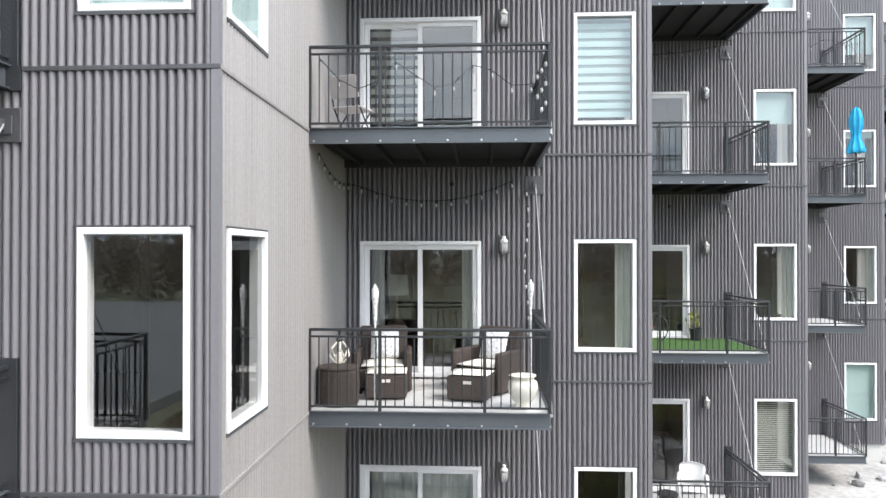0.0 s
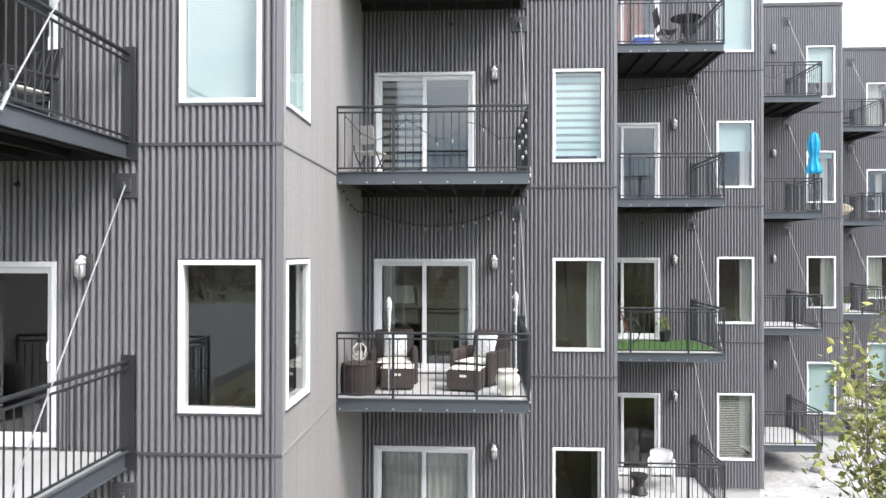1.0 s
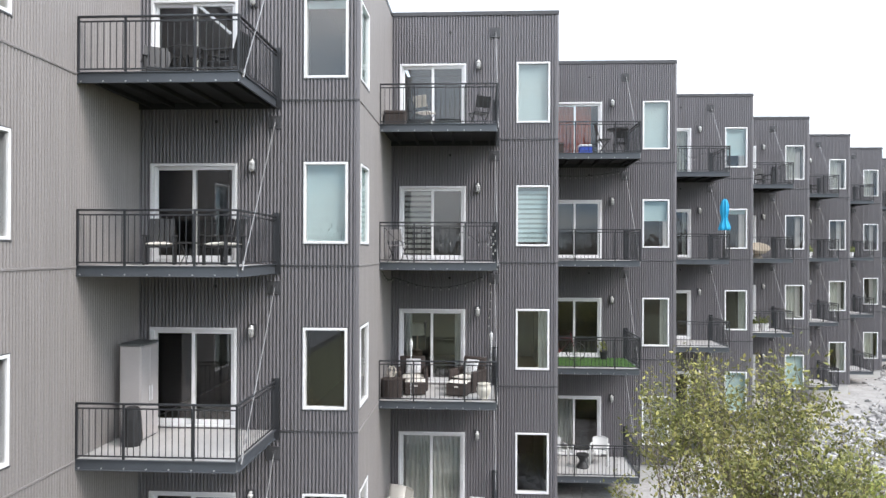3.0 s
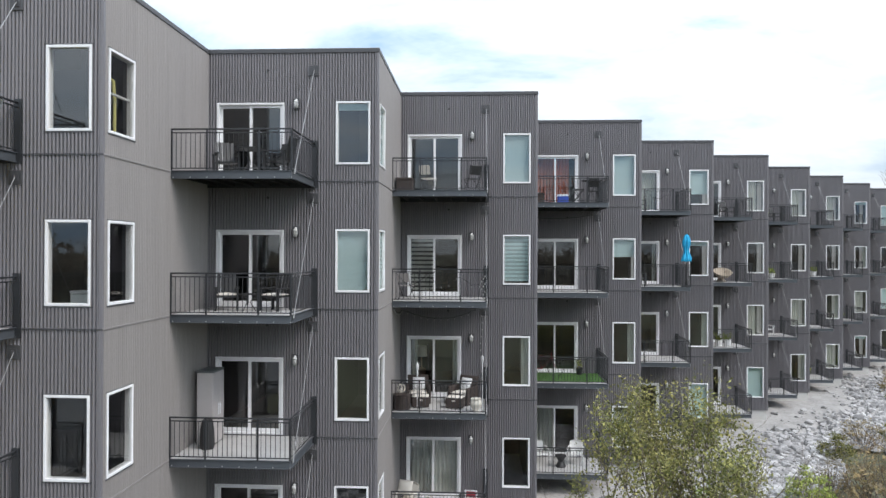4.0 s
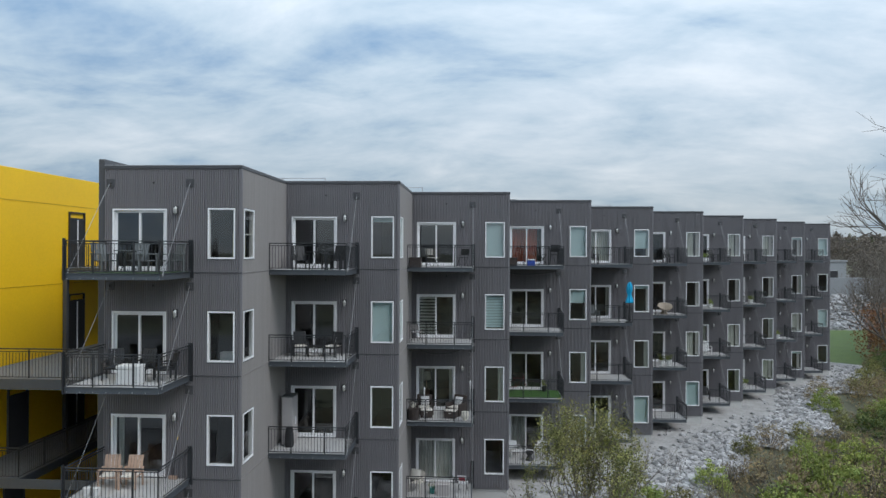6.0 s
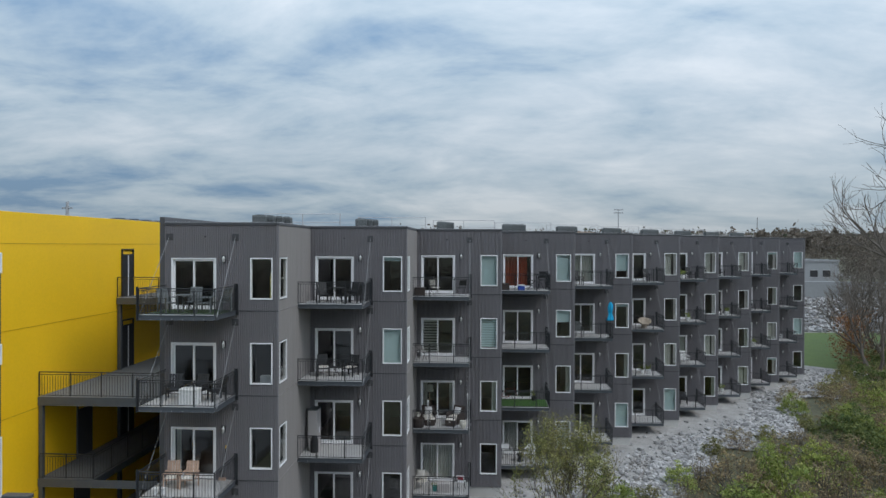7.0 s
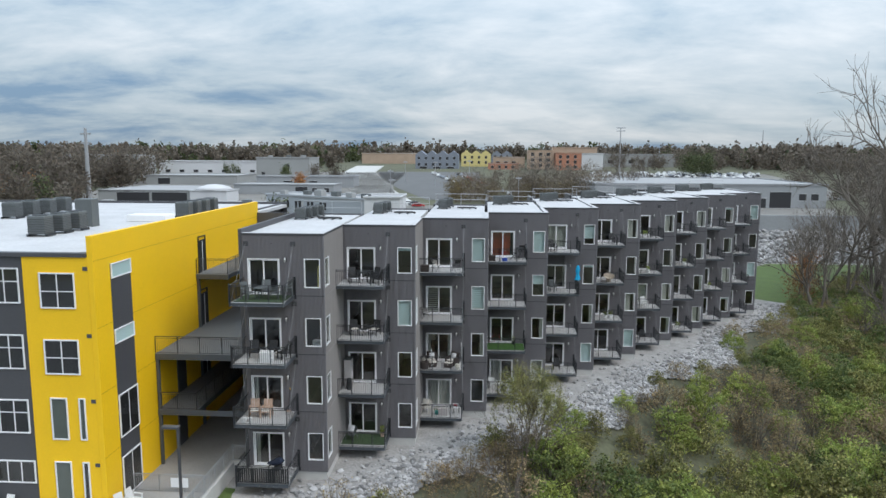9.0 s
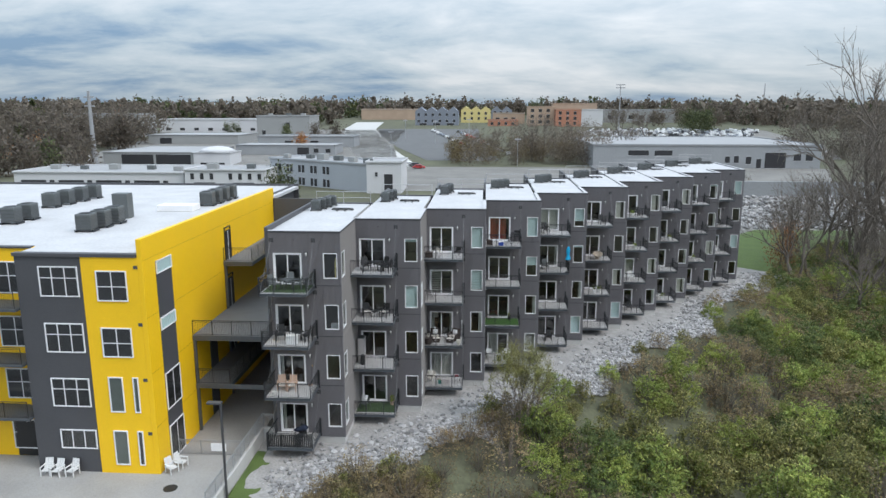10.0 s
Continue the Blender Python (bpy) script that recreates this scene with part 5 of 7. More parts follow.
def far_spot():
    """On the horizon, leaving the townhouses and sheds in the open."""
    while True:
        x, y = rng.uniform(-620, 720), 480 + 340 * rng.random() ** 1.2
        if y > 600 or not -112 < x < 160:
            return x, y


def left_spot():
    """Among the woods to the north west, clear of the halls and sheds."""
    while True:
        x, y = rng.uniform(-330, -120), rng.uniform(165, 440)
        if x < 2.0 - (0.575 if y < 262 else 0.50) * (y + 43):
            return x, y


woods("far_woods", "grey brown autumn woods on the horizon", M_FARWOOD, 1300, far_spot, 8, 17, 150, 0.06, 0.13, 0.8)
woods("far_woods", "dark green trees scattered on the horizon", M_FARGREEN, 300, far_spot, 7, 17, 150, 0.06, 0.12, 0.8)
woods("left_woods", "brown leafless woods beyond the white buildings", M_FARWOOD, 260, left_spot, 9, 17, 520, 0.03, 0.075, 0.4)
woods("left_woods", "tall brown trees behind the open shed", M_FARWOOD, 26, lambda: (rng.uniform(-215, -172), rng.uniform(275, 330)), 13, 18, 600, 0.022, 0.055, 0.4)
woods("left_woods", "dark green trees among the brown woods", M_FARGREEN, 50, left_spot, 8, 14, 420, 0.02, 0.05, 0.6)
woods("left_woods", "rust leaved trees among the brown woods", M_RUST, 14, left_spot, 9, 15, 420, 0.014, 0.034, 0.6)


def right_spot():
    while True:
        x, y = rng.uniform(95, 520), rng.uniform(285, 560)
        if x > 205 or y > 455:
            return x, y


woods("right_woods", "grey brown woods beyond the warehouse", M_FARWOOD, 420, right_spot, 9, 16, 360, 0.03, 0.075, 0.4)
woods("right_woods", "dark green trees beside the storage lot", M_FARGREEN, 9, lambda: (rng.uniform(128, 142), rng.uniform(395, 425)), 12, 16, 400, 0.02, 0.05, 0.7)
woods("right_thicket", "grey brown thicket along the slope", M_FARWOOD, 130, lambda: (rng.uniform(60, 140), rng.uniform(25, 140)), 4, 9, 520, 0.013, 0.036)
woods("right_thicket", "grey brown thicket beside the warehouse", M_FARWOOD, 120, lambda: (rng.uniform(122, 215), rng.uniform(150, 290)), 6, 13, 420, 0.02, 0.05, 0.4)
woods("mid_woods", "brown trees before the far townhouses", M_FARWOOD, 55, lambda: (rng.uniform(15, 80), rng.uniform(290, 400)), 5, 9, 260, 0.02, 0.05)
woods("brush", "olive brown brush behind the block", M_BROWN, 70, lambda: (rng.uniform(-12, 46), rng.uniform(212, 262)), 5, 10, 620, 0.012, 0.034, 0.5)
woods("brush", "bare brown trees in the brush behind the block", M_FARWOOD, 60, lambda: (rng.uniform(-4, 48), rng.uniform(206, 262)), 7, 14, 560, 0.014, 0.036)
# never in view; sized and placed to darken the lower windows' reflections
woods("rear_woods", "unseen woods behind the camera, placed for window reflections", M_FARWOOD, 300, lambda: (rng.uniform(-110, 150), rng.uniform(-170, -80)), 8.5, 12.5, 150, 0.03, 0.06, 0.6)
for x, y, h, mm, lb in ((-78, 262, 10, M_RUST, "rust orange oak in front of the sheds"), (-43, 112, 9, M_FARGREEN, "dark green conifer beside the white townhouse"), (-46, 111, 8, M_FARGREEN, "dark green conifer beside the white townhouse"),
                        (-104, 330, 10, M_FARGREEN, "dark tree before the grey hall"), (-140, 350, 10, M_FARGREEN, "dark tree before the white hall"), (-92, 340, 10, M_FARWOOD, "bare brown trees beside the grey hall"), (-82, 345, 10, M_FARWOOD, "bare brown trees beside the grey hall")):
    woods("lone_tree", lb, mm, 3, lambda: (x + rng.normal(0, 1.2), y + rng.normal(0, 1.2)), h * 0.8, h, 420, 0.02, 0.05, 0.6)
for x, y, sc in ((24, 230, 1.6), (78, 360, 1.5), (90, 352, 1.3), (20, 226, 1.0), (60, 240, 1.2), (52, 235, 1.0)):
    ob = thing("bare_tree", "tall leafless tree behind the block", "tree", "bare trees", loc=(x, y, ground_z(x, y)), rz=x, me=BARE[int(x) % 3])
    ob.scale = (sc, sc, sc)
woods("valley_brush", "brown green brush on the valley floor", M_BROWN, 220, lambda: (rng.uniform(-8, 90), rng.uniform(-110, -28)), 2.5, 5, 200, 0.02, 0.05, 0.6)

# ---- buildings and road beyond ----
M_FWHITE = mat("white stucco", (0.56, 0.56, 0.57), 0.8, 0, 0.06, 0.1, 3)
# shaded copy of the white stucco, the shade put into its colour
M_FSHADE = mat("white stucco greyed as shaded", (0.38, 0.40, 0.43), 0.8, 0, 0.08, 0.15, 3)
M_FGREY = mat("pale grey block wall", (0.30, 0.305, 0.30), 0.85, 0, 0.12, 0.1, 3)
M_HALL = mat("grey ribbed metal wall", (0.29, 0.30, 0.31), 0.8, 0, 0.1, 0.2, 2)
# near-black panels stand for dark glass and for the shade inside openings
M_FDARK = mat("dark glass and painted opening shade", (0.025, 0.025, 0.028), 0.7)
M_FROOF = mat("grey white roof", (0.33, 0.33, 0.335), 0.8, 0, 0.12, 0.08, 2)
M_BLUEGREY = mat("blue grey boarding", (0.20, 0.22, 0.26), 0.8)
M_PALEY = mat("pale yellow boarding", (0.62, 0.52, 0.22), 0.8)
M_LOT = mat("grey brown gravel lot", (0.19, 0.18, 0.165), 0.95, 0, 0.3, 0.15, 4, 0.4)
M_ORANGE = mat("orange sheathing", (0.42, 0.19, 0.12), 0.8)


def far_block(name, label, x0, y0, x1, y1, h, wall, roof=None, windows=(), gables=0, units=0, turn=0.0, lip=0.35, sides=()):
    """A block with its front at y0: walls, roof with an edge, windows with frames, boxes on the roof; turned about its front corner."""
    z = ground_z((x0 + x1) / 2, y0) - 0.3
    b = thing(name, label, "building", loc=(x0, y0, z), rz=turn)
    L, D = x1 - x0, y1 - y0
    part("wall", Shape().box(0, 0, 0, L, D, h).mesh("wall", wall), b)
    if gables:
        w = L / gables
        for k in range(gables):
            s = Shape()
            xa, xb, xm, t = k * w, (k + 1) * w, (k + 0.5) * w, h + w * 0.38
            s.v, s.f, s.mi = [(xa, 0, h), (xb, 0, h), (xm, 0, t), (xa, D, h), (xb, D, h), (xm, D, t)], [(0, 1, 2), (5, 4, 3), (0, 2, 5, 3), (1, 4, 5, 2)], [0] * 4
            part("gable", s.mesh("gable", wall), b)
    else:
        top = part("roof", Shape().box(-0.3, -0.3, h, L + 0.3, D + 0.3, h + lip * 0.6, b=0.03).mesh("roof", roof or M_FROOF), b)
        e = h + lip * 0.6 + 0.004
        for k, (a, c, d, f) in enumerate(((-0.3, -0.3, L + 0.3, 0.0), (-0.3, D, L + 0.3, D + 0.3), (-0.3, 0.004, 0.0, D - 0.004), (L, 0.004, L + 0.3, D - 0.004))):
            part("parapet", Shape().box(a, c, e, d, f, e + lip, b=0.02).mesh("parapet", wall), top)
        for k in range(units):
            ux = L * (k + 0.5) / units + rng.uniform(-1, 1)
            uy, s = D * rng.uniform(0.3, 0.6), rng.uniform(0.8, 1.5)
            part("roof_unit", Shape().box(ux - s, uy - s * 0.7, e, ux + s, uy + s * 0.7, e + s * 1.1, b=0.05).box(ux - s * 0.8, uy - s * 0.74, e + 0.2, ux + s * 0.8, uy - s * 0.71, e + s * 0.9).mesh("roof_unit", M_AC if k % 2 else M_FGREY), top)
    for (wx, wz, ww, wh) in windows:
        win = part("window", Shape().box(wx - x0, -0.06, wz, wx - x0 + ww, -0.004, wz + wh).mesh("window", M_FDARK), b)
        part("sill", Shape().box(wx - x0 - 0.08, -0.14, wz - 0.12, wx - x0 + ww + 0.08, -0.004, wz - 0.004).mesh("sill", M_FWHITE), win)
        part("lintel", Shape().box(wx - x0 - 0.08, -0.12, wz + wh + 0.004, wx - x0 + ww + 0.08, -0.004, wz + wh + 0.1).mesh("lintel", M_FWHITE), win)
    for (wy, wz, ww, wh) in sides:
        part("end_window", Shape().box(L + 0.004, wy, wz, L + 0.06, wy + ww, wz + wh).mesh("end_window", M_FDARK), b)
    return b


M_TANW = mat("pale tan sheathing", (0.42, 0.31, 0.23), 0.85, 0, 0.15, 0.2, 3)
far_block("grey_townhouse", "blue grey gabled townhouse row", -49.3, 476, -17.6, 490, 10.5, M_BLUEGREY, windows=[(-47.6 + 5.2 * i, z, 1.7, 2) for i in range(6) for z in (2.5, 7.0)] + [(-46 + 10 * i, 0.3, 5, 1.6) for i in range(3)], gables=4)
far_block("yellow_townhouse", "pale yellow gabled townhouse", -17.1, 518, 6.2, 532, 10, M_PALEY, windows=[(-15 + 5.5 * i, z, 1.8, 2) for i in range(4) for z in (2.5, 6.5)], gables=3)
far_block("blue_townhouse", "blue grey gabled townhouse behind the yellow one", 7, 540, 24, 552, 9, M_BLUEGREY, windows=[(9 + 5 * i, z, 1.6, 2) for i in range(3) for z in (2.5, 6.5)], gables=2)
far_block("orange_building", "orange sheathed building under construction", 52, 463, 69.8, 480, 12, M_ORANGE, M_TANW, windows=[(54 + 5.2 * i, z, 2, 2.2) for i in range(3) for z in (1.5, 5, 8.6)])
far_block("tan_building", "tan sheathed building under construction", 33, 474, 51.8, 492, 13.5, M_TANW, M_TANW, windows=[(35 + 5.6 * i, z, 2.4, 2.2) for i in range(3) for z in (2, 6, 10)])
far_block("tan_rear_building", "long tan topped building behind the orange one", 52, 486, 84, 500, 15.4, M_TANW, M_TANW)
far_block("white_end_building", "white end block beside the orange building", 70, 463.5, 85, 480, 11.8, M_FWHITE)
far_block("low_orange_building", "low brick and tan sheds", 8, 500, 32, 512, 8, M_TANW, M_FROOF, windows=[(10 + 6 * i, 2, 3, 3) for i in range(3)])
far_block("brick_shed", "low brick orange shed", 4, 470, 26, 478, 4.4, M_ORANGE, M_FROOF, windows=[(6 + 5 * i, 1, 2, 2) for i in range(4)])
far_block("warehouse", "long grey warehouse with dark loading doors", 40, 204, 117, 268, 8.0, M_HALL, windows=[(52, 4.6, 7, 1.8), (61, 4.6, 6, 1.8), (85, 2.2, 1.6, 2.2), (88, 2.2, 1.6, 2.4), (92, 1.8, 1.8, 2.6), (95.6, 0.4, 1.6, 3.2), (98.4, 0.4, 7, 5.4), (108, 3, 2.4, 2.2), (112, 3, 2.4, 2.2)])
far_block("townhouse_row", "white townhouse row greyed as shaded, with tall dark windows", -60.4, 158.4, -22.0, 170.4, 7.5, M_FSHADE, windows=[(-60.4 + 2.2 + 4.9 * (i // 2) + 1.5 * (i % 2), z, 1.0, 2.1) for i in range(10) for z in (0.8, 4.3)], units=6, turn=-33.0)
far_block("townhouse_end", "white townhouse end block with a dark gateway", -28.2, 136.0, -19.2, 149.5, 8.4, M_FWHITE, windows=[(-28.2 + 4.6, 0.4, 2.2, 5.2), (-28.2 + 2.2, 5, 0.7, 1.1)], turn=0)
far_block("white_office", "white two storey office with garage doors", -80, 144, -57.7, 158, 5.4, M_FWHITE, windows=[(-78.4 + 2.7 * i + (2.6 if i > 2 else 0), 3.1, 1.0, 1.7) for i in range(7)] + [(-77.6, 0.4, 6, 1.9), (-66.6, 0.4, 6, 1.9)], units=2)
far_block("low_white_building", "long low white building with dark garage openings", -131, 147, -81.7, 171, 4.3, M_FWHITE, windows=[(-129 + 11 * i, 0.4, 7.4, 2.0) for i in range(4)] + [(-120.6 + 11 * i, 0.4, 1.4, 2.0) for i in range(4)], units=5)
far_block("open_shed", "wide open shed with a pale flat roof", -138, 207, -103, 246, 4.6, M_FGREY, windows=[(-131, 0.4, 12, 3.6), (-118, 0.4, 13, 3.6)], lip=0.2)
far_block("shed_annex", "low grey shed with a truck door", -102, 246, -60, 262, 4.2, M_HALL, windows=[(-76, 0.4, 5, 3.0), (-69, 1.2, 2, 1.8), (-64, 1.2, 2, 1.8)], lip=0.2)
tent = far_block("tent_hall", "white hall with a shallow domed roof", -103.5, 206, -90, 218, 4.6, M_FWHITE, windows=[(-101, 0.3, 9, 0.9)], lip=0.2)
part("domed_roof", Shape().turned([(6.9, 4.9), (5.4, 5.9), (2.6, 6.7), (0.3, 6.9)], 12, at=(6.75, 6, 0)).mesh("domed_roof", M_FWHITE, smooth=True), tent)
far_block("grey_hall", "tall grey block hall", -130, 360, -99, 384, 11.4, M_FGREY, windows=[(-127, 0.5, 2, 3), (-113, 5, 2.4, 3)], units=3)
far_block("white_hall", "long white industrial hall", -202, 390, -137, 420, 8, M_FWHITE, windows=[(-198 + 9 * i, 1.5, 3, 1.6) for i in range(7)])
far_block("hall_roof", "low grey roofed shed before the white hall", -166, 300, -120, 330, 4.6, M_FGREY, windows=[(-160, 0.4, 6, 3)], lip=0.2)
far_block("long_shed", "long low grey shed beside the road", -105, 284, -59, 298, 5.2, M_HALL, windows=[(-92, 0.4, 4, 3.0), (-80, 0.4, 4, 3.0)])
far_block("tan_shed", "pale tan industrial shed", -105, 566, -54, 590, 9, M_TANW, M_FWHITE)
far_block("left_plant", "pale plant building among the woods", -236, 345, -192, 365, 13, M_FGREY, windows=[(-232 + 7 * i, z, 4, 2) for i in range(6) for z in (4, 8)])
far_block("lot_building", "low white building beside the storage lot", 95, 520, 150, 545, 10, M_FGREY, windows=[(98 + 8 * i, 3, 4, 3) for i in range(6)])
far_block("far_office", "dark flat office block on the horizon", 150, 900, 182, 930, 12, M_BLUEGREY, windows=[(153 + 7 * i, 4 + 4 * (i % 2), 5, 2) for i in range(4)])
thing("retaining_wall", "grey concrete retaining wall behind the block", "wall", kind="structure", me=Shape().box(36, 101, 1.0, 99, 101.5, 9.4, b=0.03).mesh("retaining_wall", M_HALL))


def road_mesh(name, pts, w0, w1, m):
    s, n = Shape(), len(pts)
    for i in range(n - 1):
        (xa, ya), (xb, yb) = pts[i], pts[i + 1]
        a, b = [w0 + (w1 - w0) * k / (n - 1) for k in (i, i + 1)]
        s.quad((xa - a, ya, ground_z(xa, ya) + 0.02), (xa + a, ya, ground_z(xa, ya) + 0.02), (xb + b, yb, ground_z(xb, yb) + 0.02), (xb - b, yb, ground_z(xb, yb) + 0.02))
    return s.mesh(name, m)


thing("road", "pale worn asphalt road running to the townhouses", "road", kind="structure", me=road_mesh("road", [(-16, 90), (-18, 150), (-32, 210), (-48, 270), (-66, 350), (-82, 430), (-90, 520)], 9, 11, M_CONC))
thing("parking_lot", "dark asphalt parking lot", "parking lot", kind="structure", me=road_mesh("parking_lot", [(-6, 226), (-18, 285), (-28, 350), (-36, 430)], 14, 34, M_ASPHALT))
thing("yard", "pale paved yard round the white buildings", "yard", kind="structure", me=Shape().box(-150, 70, 1.5, -26, 149.5, 1.79).mesh("yard", M_LOT))
thing("rear_yard", "grey paved yard round the sheds", "yard", kind="structure", me=road_mesh("rear_yard", [(-95, 150), (-95, 220), (-110, 300), (-120, 420)], 62, 70, M_LOT))
thing("rear_lot", "worn grey lot behind the block", "lot", kind="structure", me=road_mesh("rear_lot", [(20, 70), (30, 120), (45, 204)], 32, 75, M_LOT))
thing("storage_lot", "grey gravel storage lot", "lot", kind="structure", me=road_mesh("storage_lot", [(95, 236), (110, 300), (120, 420)], 45, 60, M_LOT))

CAR_COL = [mat("car paint", c, 0.3, 0.2, 0.03) for c in ((0.6, 0.6, 0.6), (0.05, 0.05, 0.055), (0.4, 0.03, 0.03), (0.25, 0.27, 0.3), (0.75, 0.75, 0.75))]


def car_body(m):
    s = Shape().box(-2.2, -0.88, 0.28, 2.2, 0.88, 0.85, b=0.12)
    n = len(s.v)
    s.box(-1.5, -0.78, 0.8, 1.2, 0.78, 1.42, b=0.16)
    s.v[n:] = [(x * (0.82 if z > 1.2 else 1.1), y, z) for x, y, z in s.v[n:]]
    return s.mesh("body", m)


ME_CARS = [car_body(m) for m in CAR_COL]
ME_CGLASS = Shape().box(-1.25, -0.80, 0.92, 1.0, 0.80, 1.28, b=0.05).mesh("windows", M_FDARK)
ME_TYRE = Shape().turned([(0.2, -0.1), (0.32, -0.1), (0.33, 0), (0.32, 0.1), (0.2, 0.1)], 14).moved(pose(0, 0, 0, 90)).mesh("tyre", M_BLACK)
ME_RIM = Shape().turned([(0.19, -0.105), (0.19, 0.105)], 10).moved(pose(0, 0, 0, 90)).mesh("rim", M_BOLT)
car0 = []
for me, lb in zip(ME_CARS, ("silver", "black", "red", "slate grey", "white")):
    c = thing("car", lb + " parked saloon car on the asphalt", "car", "parked cars")
    part("body", me, c)
    part("windows", ME_CGLASS, c)
    for x in (-1.35, 1.35):
        for y in (-0.85, 0.85):
            w = part("wheel", ME_TYRE, c, (x, y, 0.33))
            part("rim", ME_RIM, w)
    car0.append(c)
CAR_AT = [(-20.5, 198, 2, 5), (-22.5, 205, 1, 20), (-25, 207, 4, 15)]
for i in range(13):
    CAR_AT.append((-2 - i * 2.4, 262 + i * 12.0, int(rng.integers(0, 5)), 80))
    CAR_AT.append((12 - i * 2.2, 250 + i * 12.0, int(rng.integers(0, 5)), 80))
for i in range(8):
    CAR_AT.append((-64 - i * 5, 268 + rng.uniform(-3, 3), int(rng.integers(0, 5)), rng.uniform(0, 40)))
used = set()
for x, y, c, a in CAR_AT:
    p = pose(x, y, ground_z(x, y) + 0.03, 0, 0, a)
    if c in used:
        copy_thing(car0[c], p)
    else:
        used.add(c)
        car0[c].matrix_basis = p

# rows of cars too many to count in the storage lot
s = Shape()
for i in range(620):
    x, y = 58 + rng.random() * 112, 292 + 9.0 * int(rng.integers(0, 15)) + rng.uniform(-1.5, 1.5)
    if x < 62 + (y - 292) * 0.05 or x > 120 + (y - 292) * 0.45:
        continue
    z, n, k = ground_z(x, y) + 0.02, len(s.v), (0, 0, 1, 1, 2, 3)[int(rng.integers(0, 6))]
    s.box(-2.2, -0.88, 0.25, 2.2, 0.88, 0.85, k, b=0.12)
    s.box(-1.4, -0.76, 0.84, 1.1, 0.76, 1.42 + 0.5 * (i % 4 == 0), k, b=0.18)
    s.moved(pose(x, y, z, 0, 0, 90 + rng.uniform(-10, 10)), n)
thing("car_rows", "rows of white, grey and black cars on the gravel lot", "cars", kind="stuff", me=s.mesh("car_rows", CAR_COL[4], CAR_COL[1], CAR_COL[3], CAR_COL[0]))

# masts
def mast(name, label, x, y, h, r, heads=()):
    z = ground_z(x, y)
    t_ = thing(name, label, "mast", loc=(x, y, z))
    part("pole", Shape().tube([(0, 0, -0.2), (0, 0, h)], [r, r * 0.5], 8).mesh("pole", M_ROD), t_)
    for hx, hz, w in heads:
        part("crossarm", Shape().box(hx - w, -0.15, hz - 0.25, hx + w, 0.15, hz + 0.25, b=0.03).mesh("crossarm", M_ROD), t_)
    return t_


mast("light_mast", "tall floodlight mast with a lamp rack", 79, 370, 28.5, 0.45, ((0, 28.6, 2.6), (0, 26.9, 2.6)))
mast("power_pylon", "tall pale steel transmission pole", -132, 191, 26.5, 0.9, ((0, 24.5, 1.8), (0, 21.5, 1.8)))
mast("radio_tower", "distant slender radio tower", 330, 820, 34, 0.9)
for x, y, h in ((-27, 180, 11), (-35, 235, 11), (-22, 300, 12), (-6, 320, 12), (-40, 330, 11), (14, 210, 10)):
    mast("utility_pole", "wooden utility pole beside the road", x, y, h, 0.16, ((0, h - 0.7, 1.1),))

# ---- what stands on the balconies ----
def spot(unit, level, x, back, lift=0.0):
    u = "ABCDEFGHIJ".index(unit)
    return UX[u] + x, UY[u] - back, level * STOREY + DECK + lift


def wicker_chair(at, rz, group="wicker chairs"):
    t_ = thing("wicker_armchair", "dark brown wicker armchair with off white cushion", "armchair", group, loc=at, rz=rz)
    part("seat_base", Shape().box(-0.33, -0.33, 0.06, 0.33, 0.30, 0.34, b=0.02).mesh("seat_base", M_WICKER), t_)
    s = Shape().box(-0.33, 0.22, 0.32, 0.33, 0.34, 0.86, b=0.03)
    s.v = [(x * (1 + 0.12 * max(0, z - 0.34)), y + 0.22 * max(0, z - 0.34), z) for x, y, z in s.v]
    part("backrest", s.mesh("backrest", M_WICKER), t_)
    for k in (-1, 1):
        part("armrest", Shape().box(k * 0.36 - 0.05, -0.34, 0.02, k * 0.36 + 0.05, 0.34, 0.58, b=0.03).mesh("armrest", M_WICKER), t_)
    part("seat_cushion", Shape().cushion(-0.29, -0.34, 0.335, 0.29, 0.22, 0.425).mesh("seat_cushion", M_CUSHION, smooth=True), t_, label="off white seat cushion")
    for x, y in ((-0.3, -0.3), (0.3, -0.3), (-0.3, 0.28), (0.3, 0.28)):
        part("foot", Shape().turned([(0.02, 0), (0.025, 0.06)], 8, at=(x, y, 0)).mesh("foot", M_BLACK), t_)
    p = Shape().cushion(-0.2, -0.2, -0.07, 0.2, 0.2, 0.07, 8).moved(pose(0.02, 0.15, 0.62, 68, 0, 0))
    pl = thing("throw_pillow", "square grey and white patterned pillow on a wicker chair", "pillow", "throw pillows", loc=at, rz=rz, me=p.mesh("throw_pillow", M_PILLOW, smooth=True))
    return t_


def ottoman(at, rz):
    t_ = thing("wicker_ottoman", "dark brown wicker ottoman with an off white pad", "ottoman", "wicker ottomans", loc=at, rz=rz)
    part("base", Shape().box(-0.27, -0.22, 0.03, 0.27, 0.22, 0.34, b=0.02).mesh("base", M_WICKER), t_)
    part("pad", Shape().cushion(-0.27, -0.22, 0.335, 0.27, 0.22, 0.385).mesh("pad", M_CUSHION, smooth=True), t_)
    part("hand_hole", Shape().box(-0.06, -0.226, 0.24, 0.06, -0.222, 0.28).mesh("hand_hole", M_CUSHION), t_)
    return t_


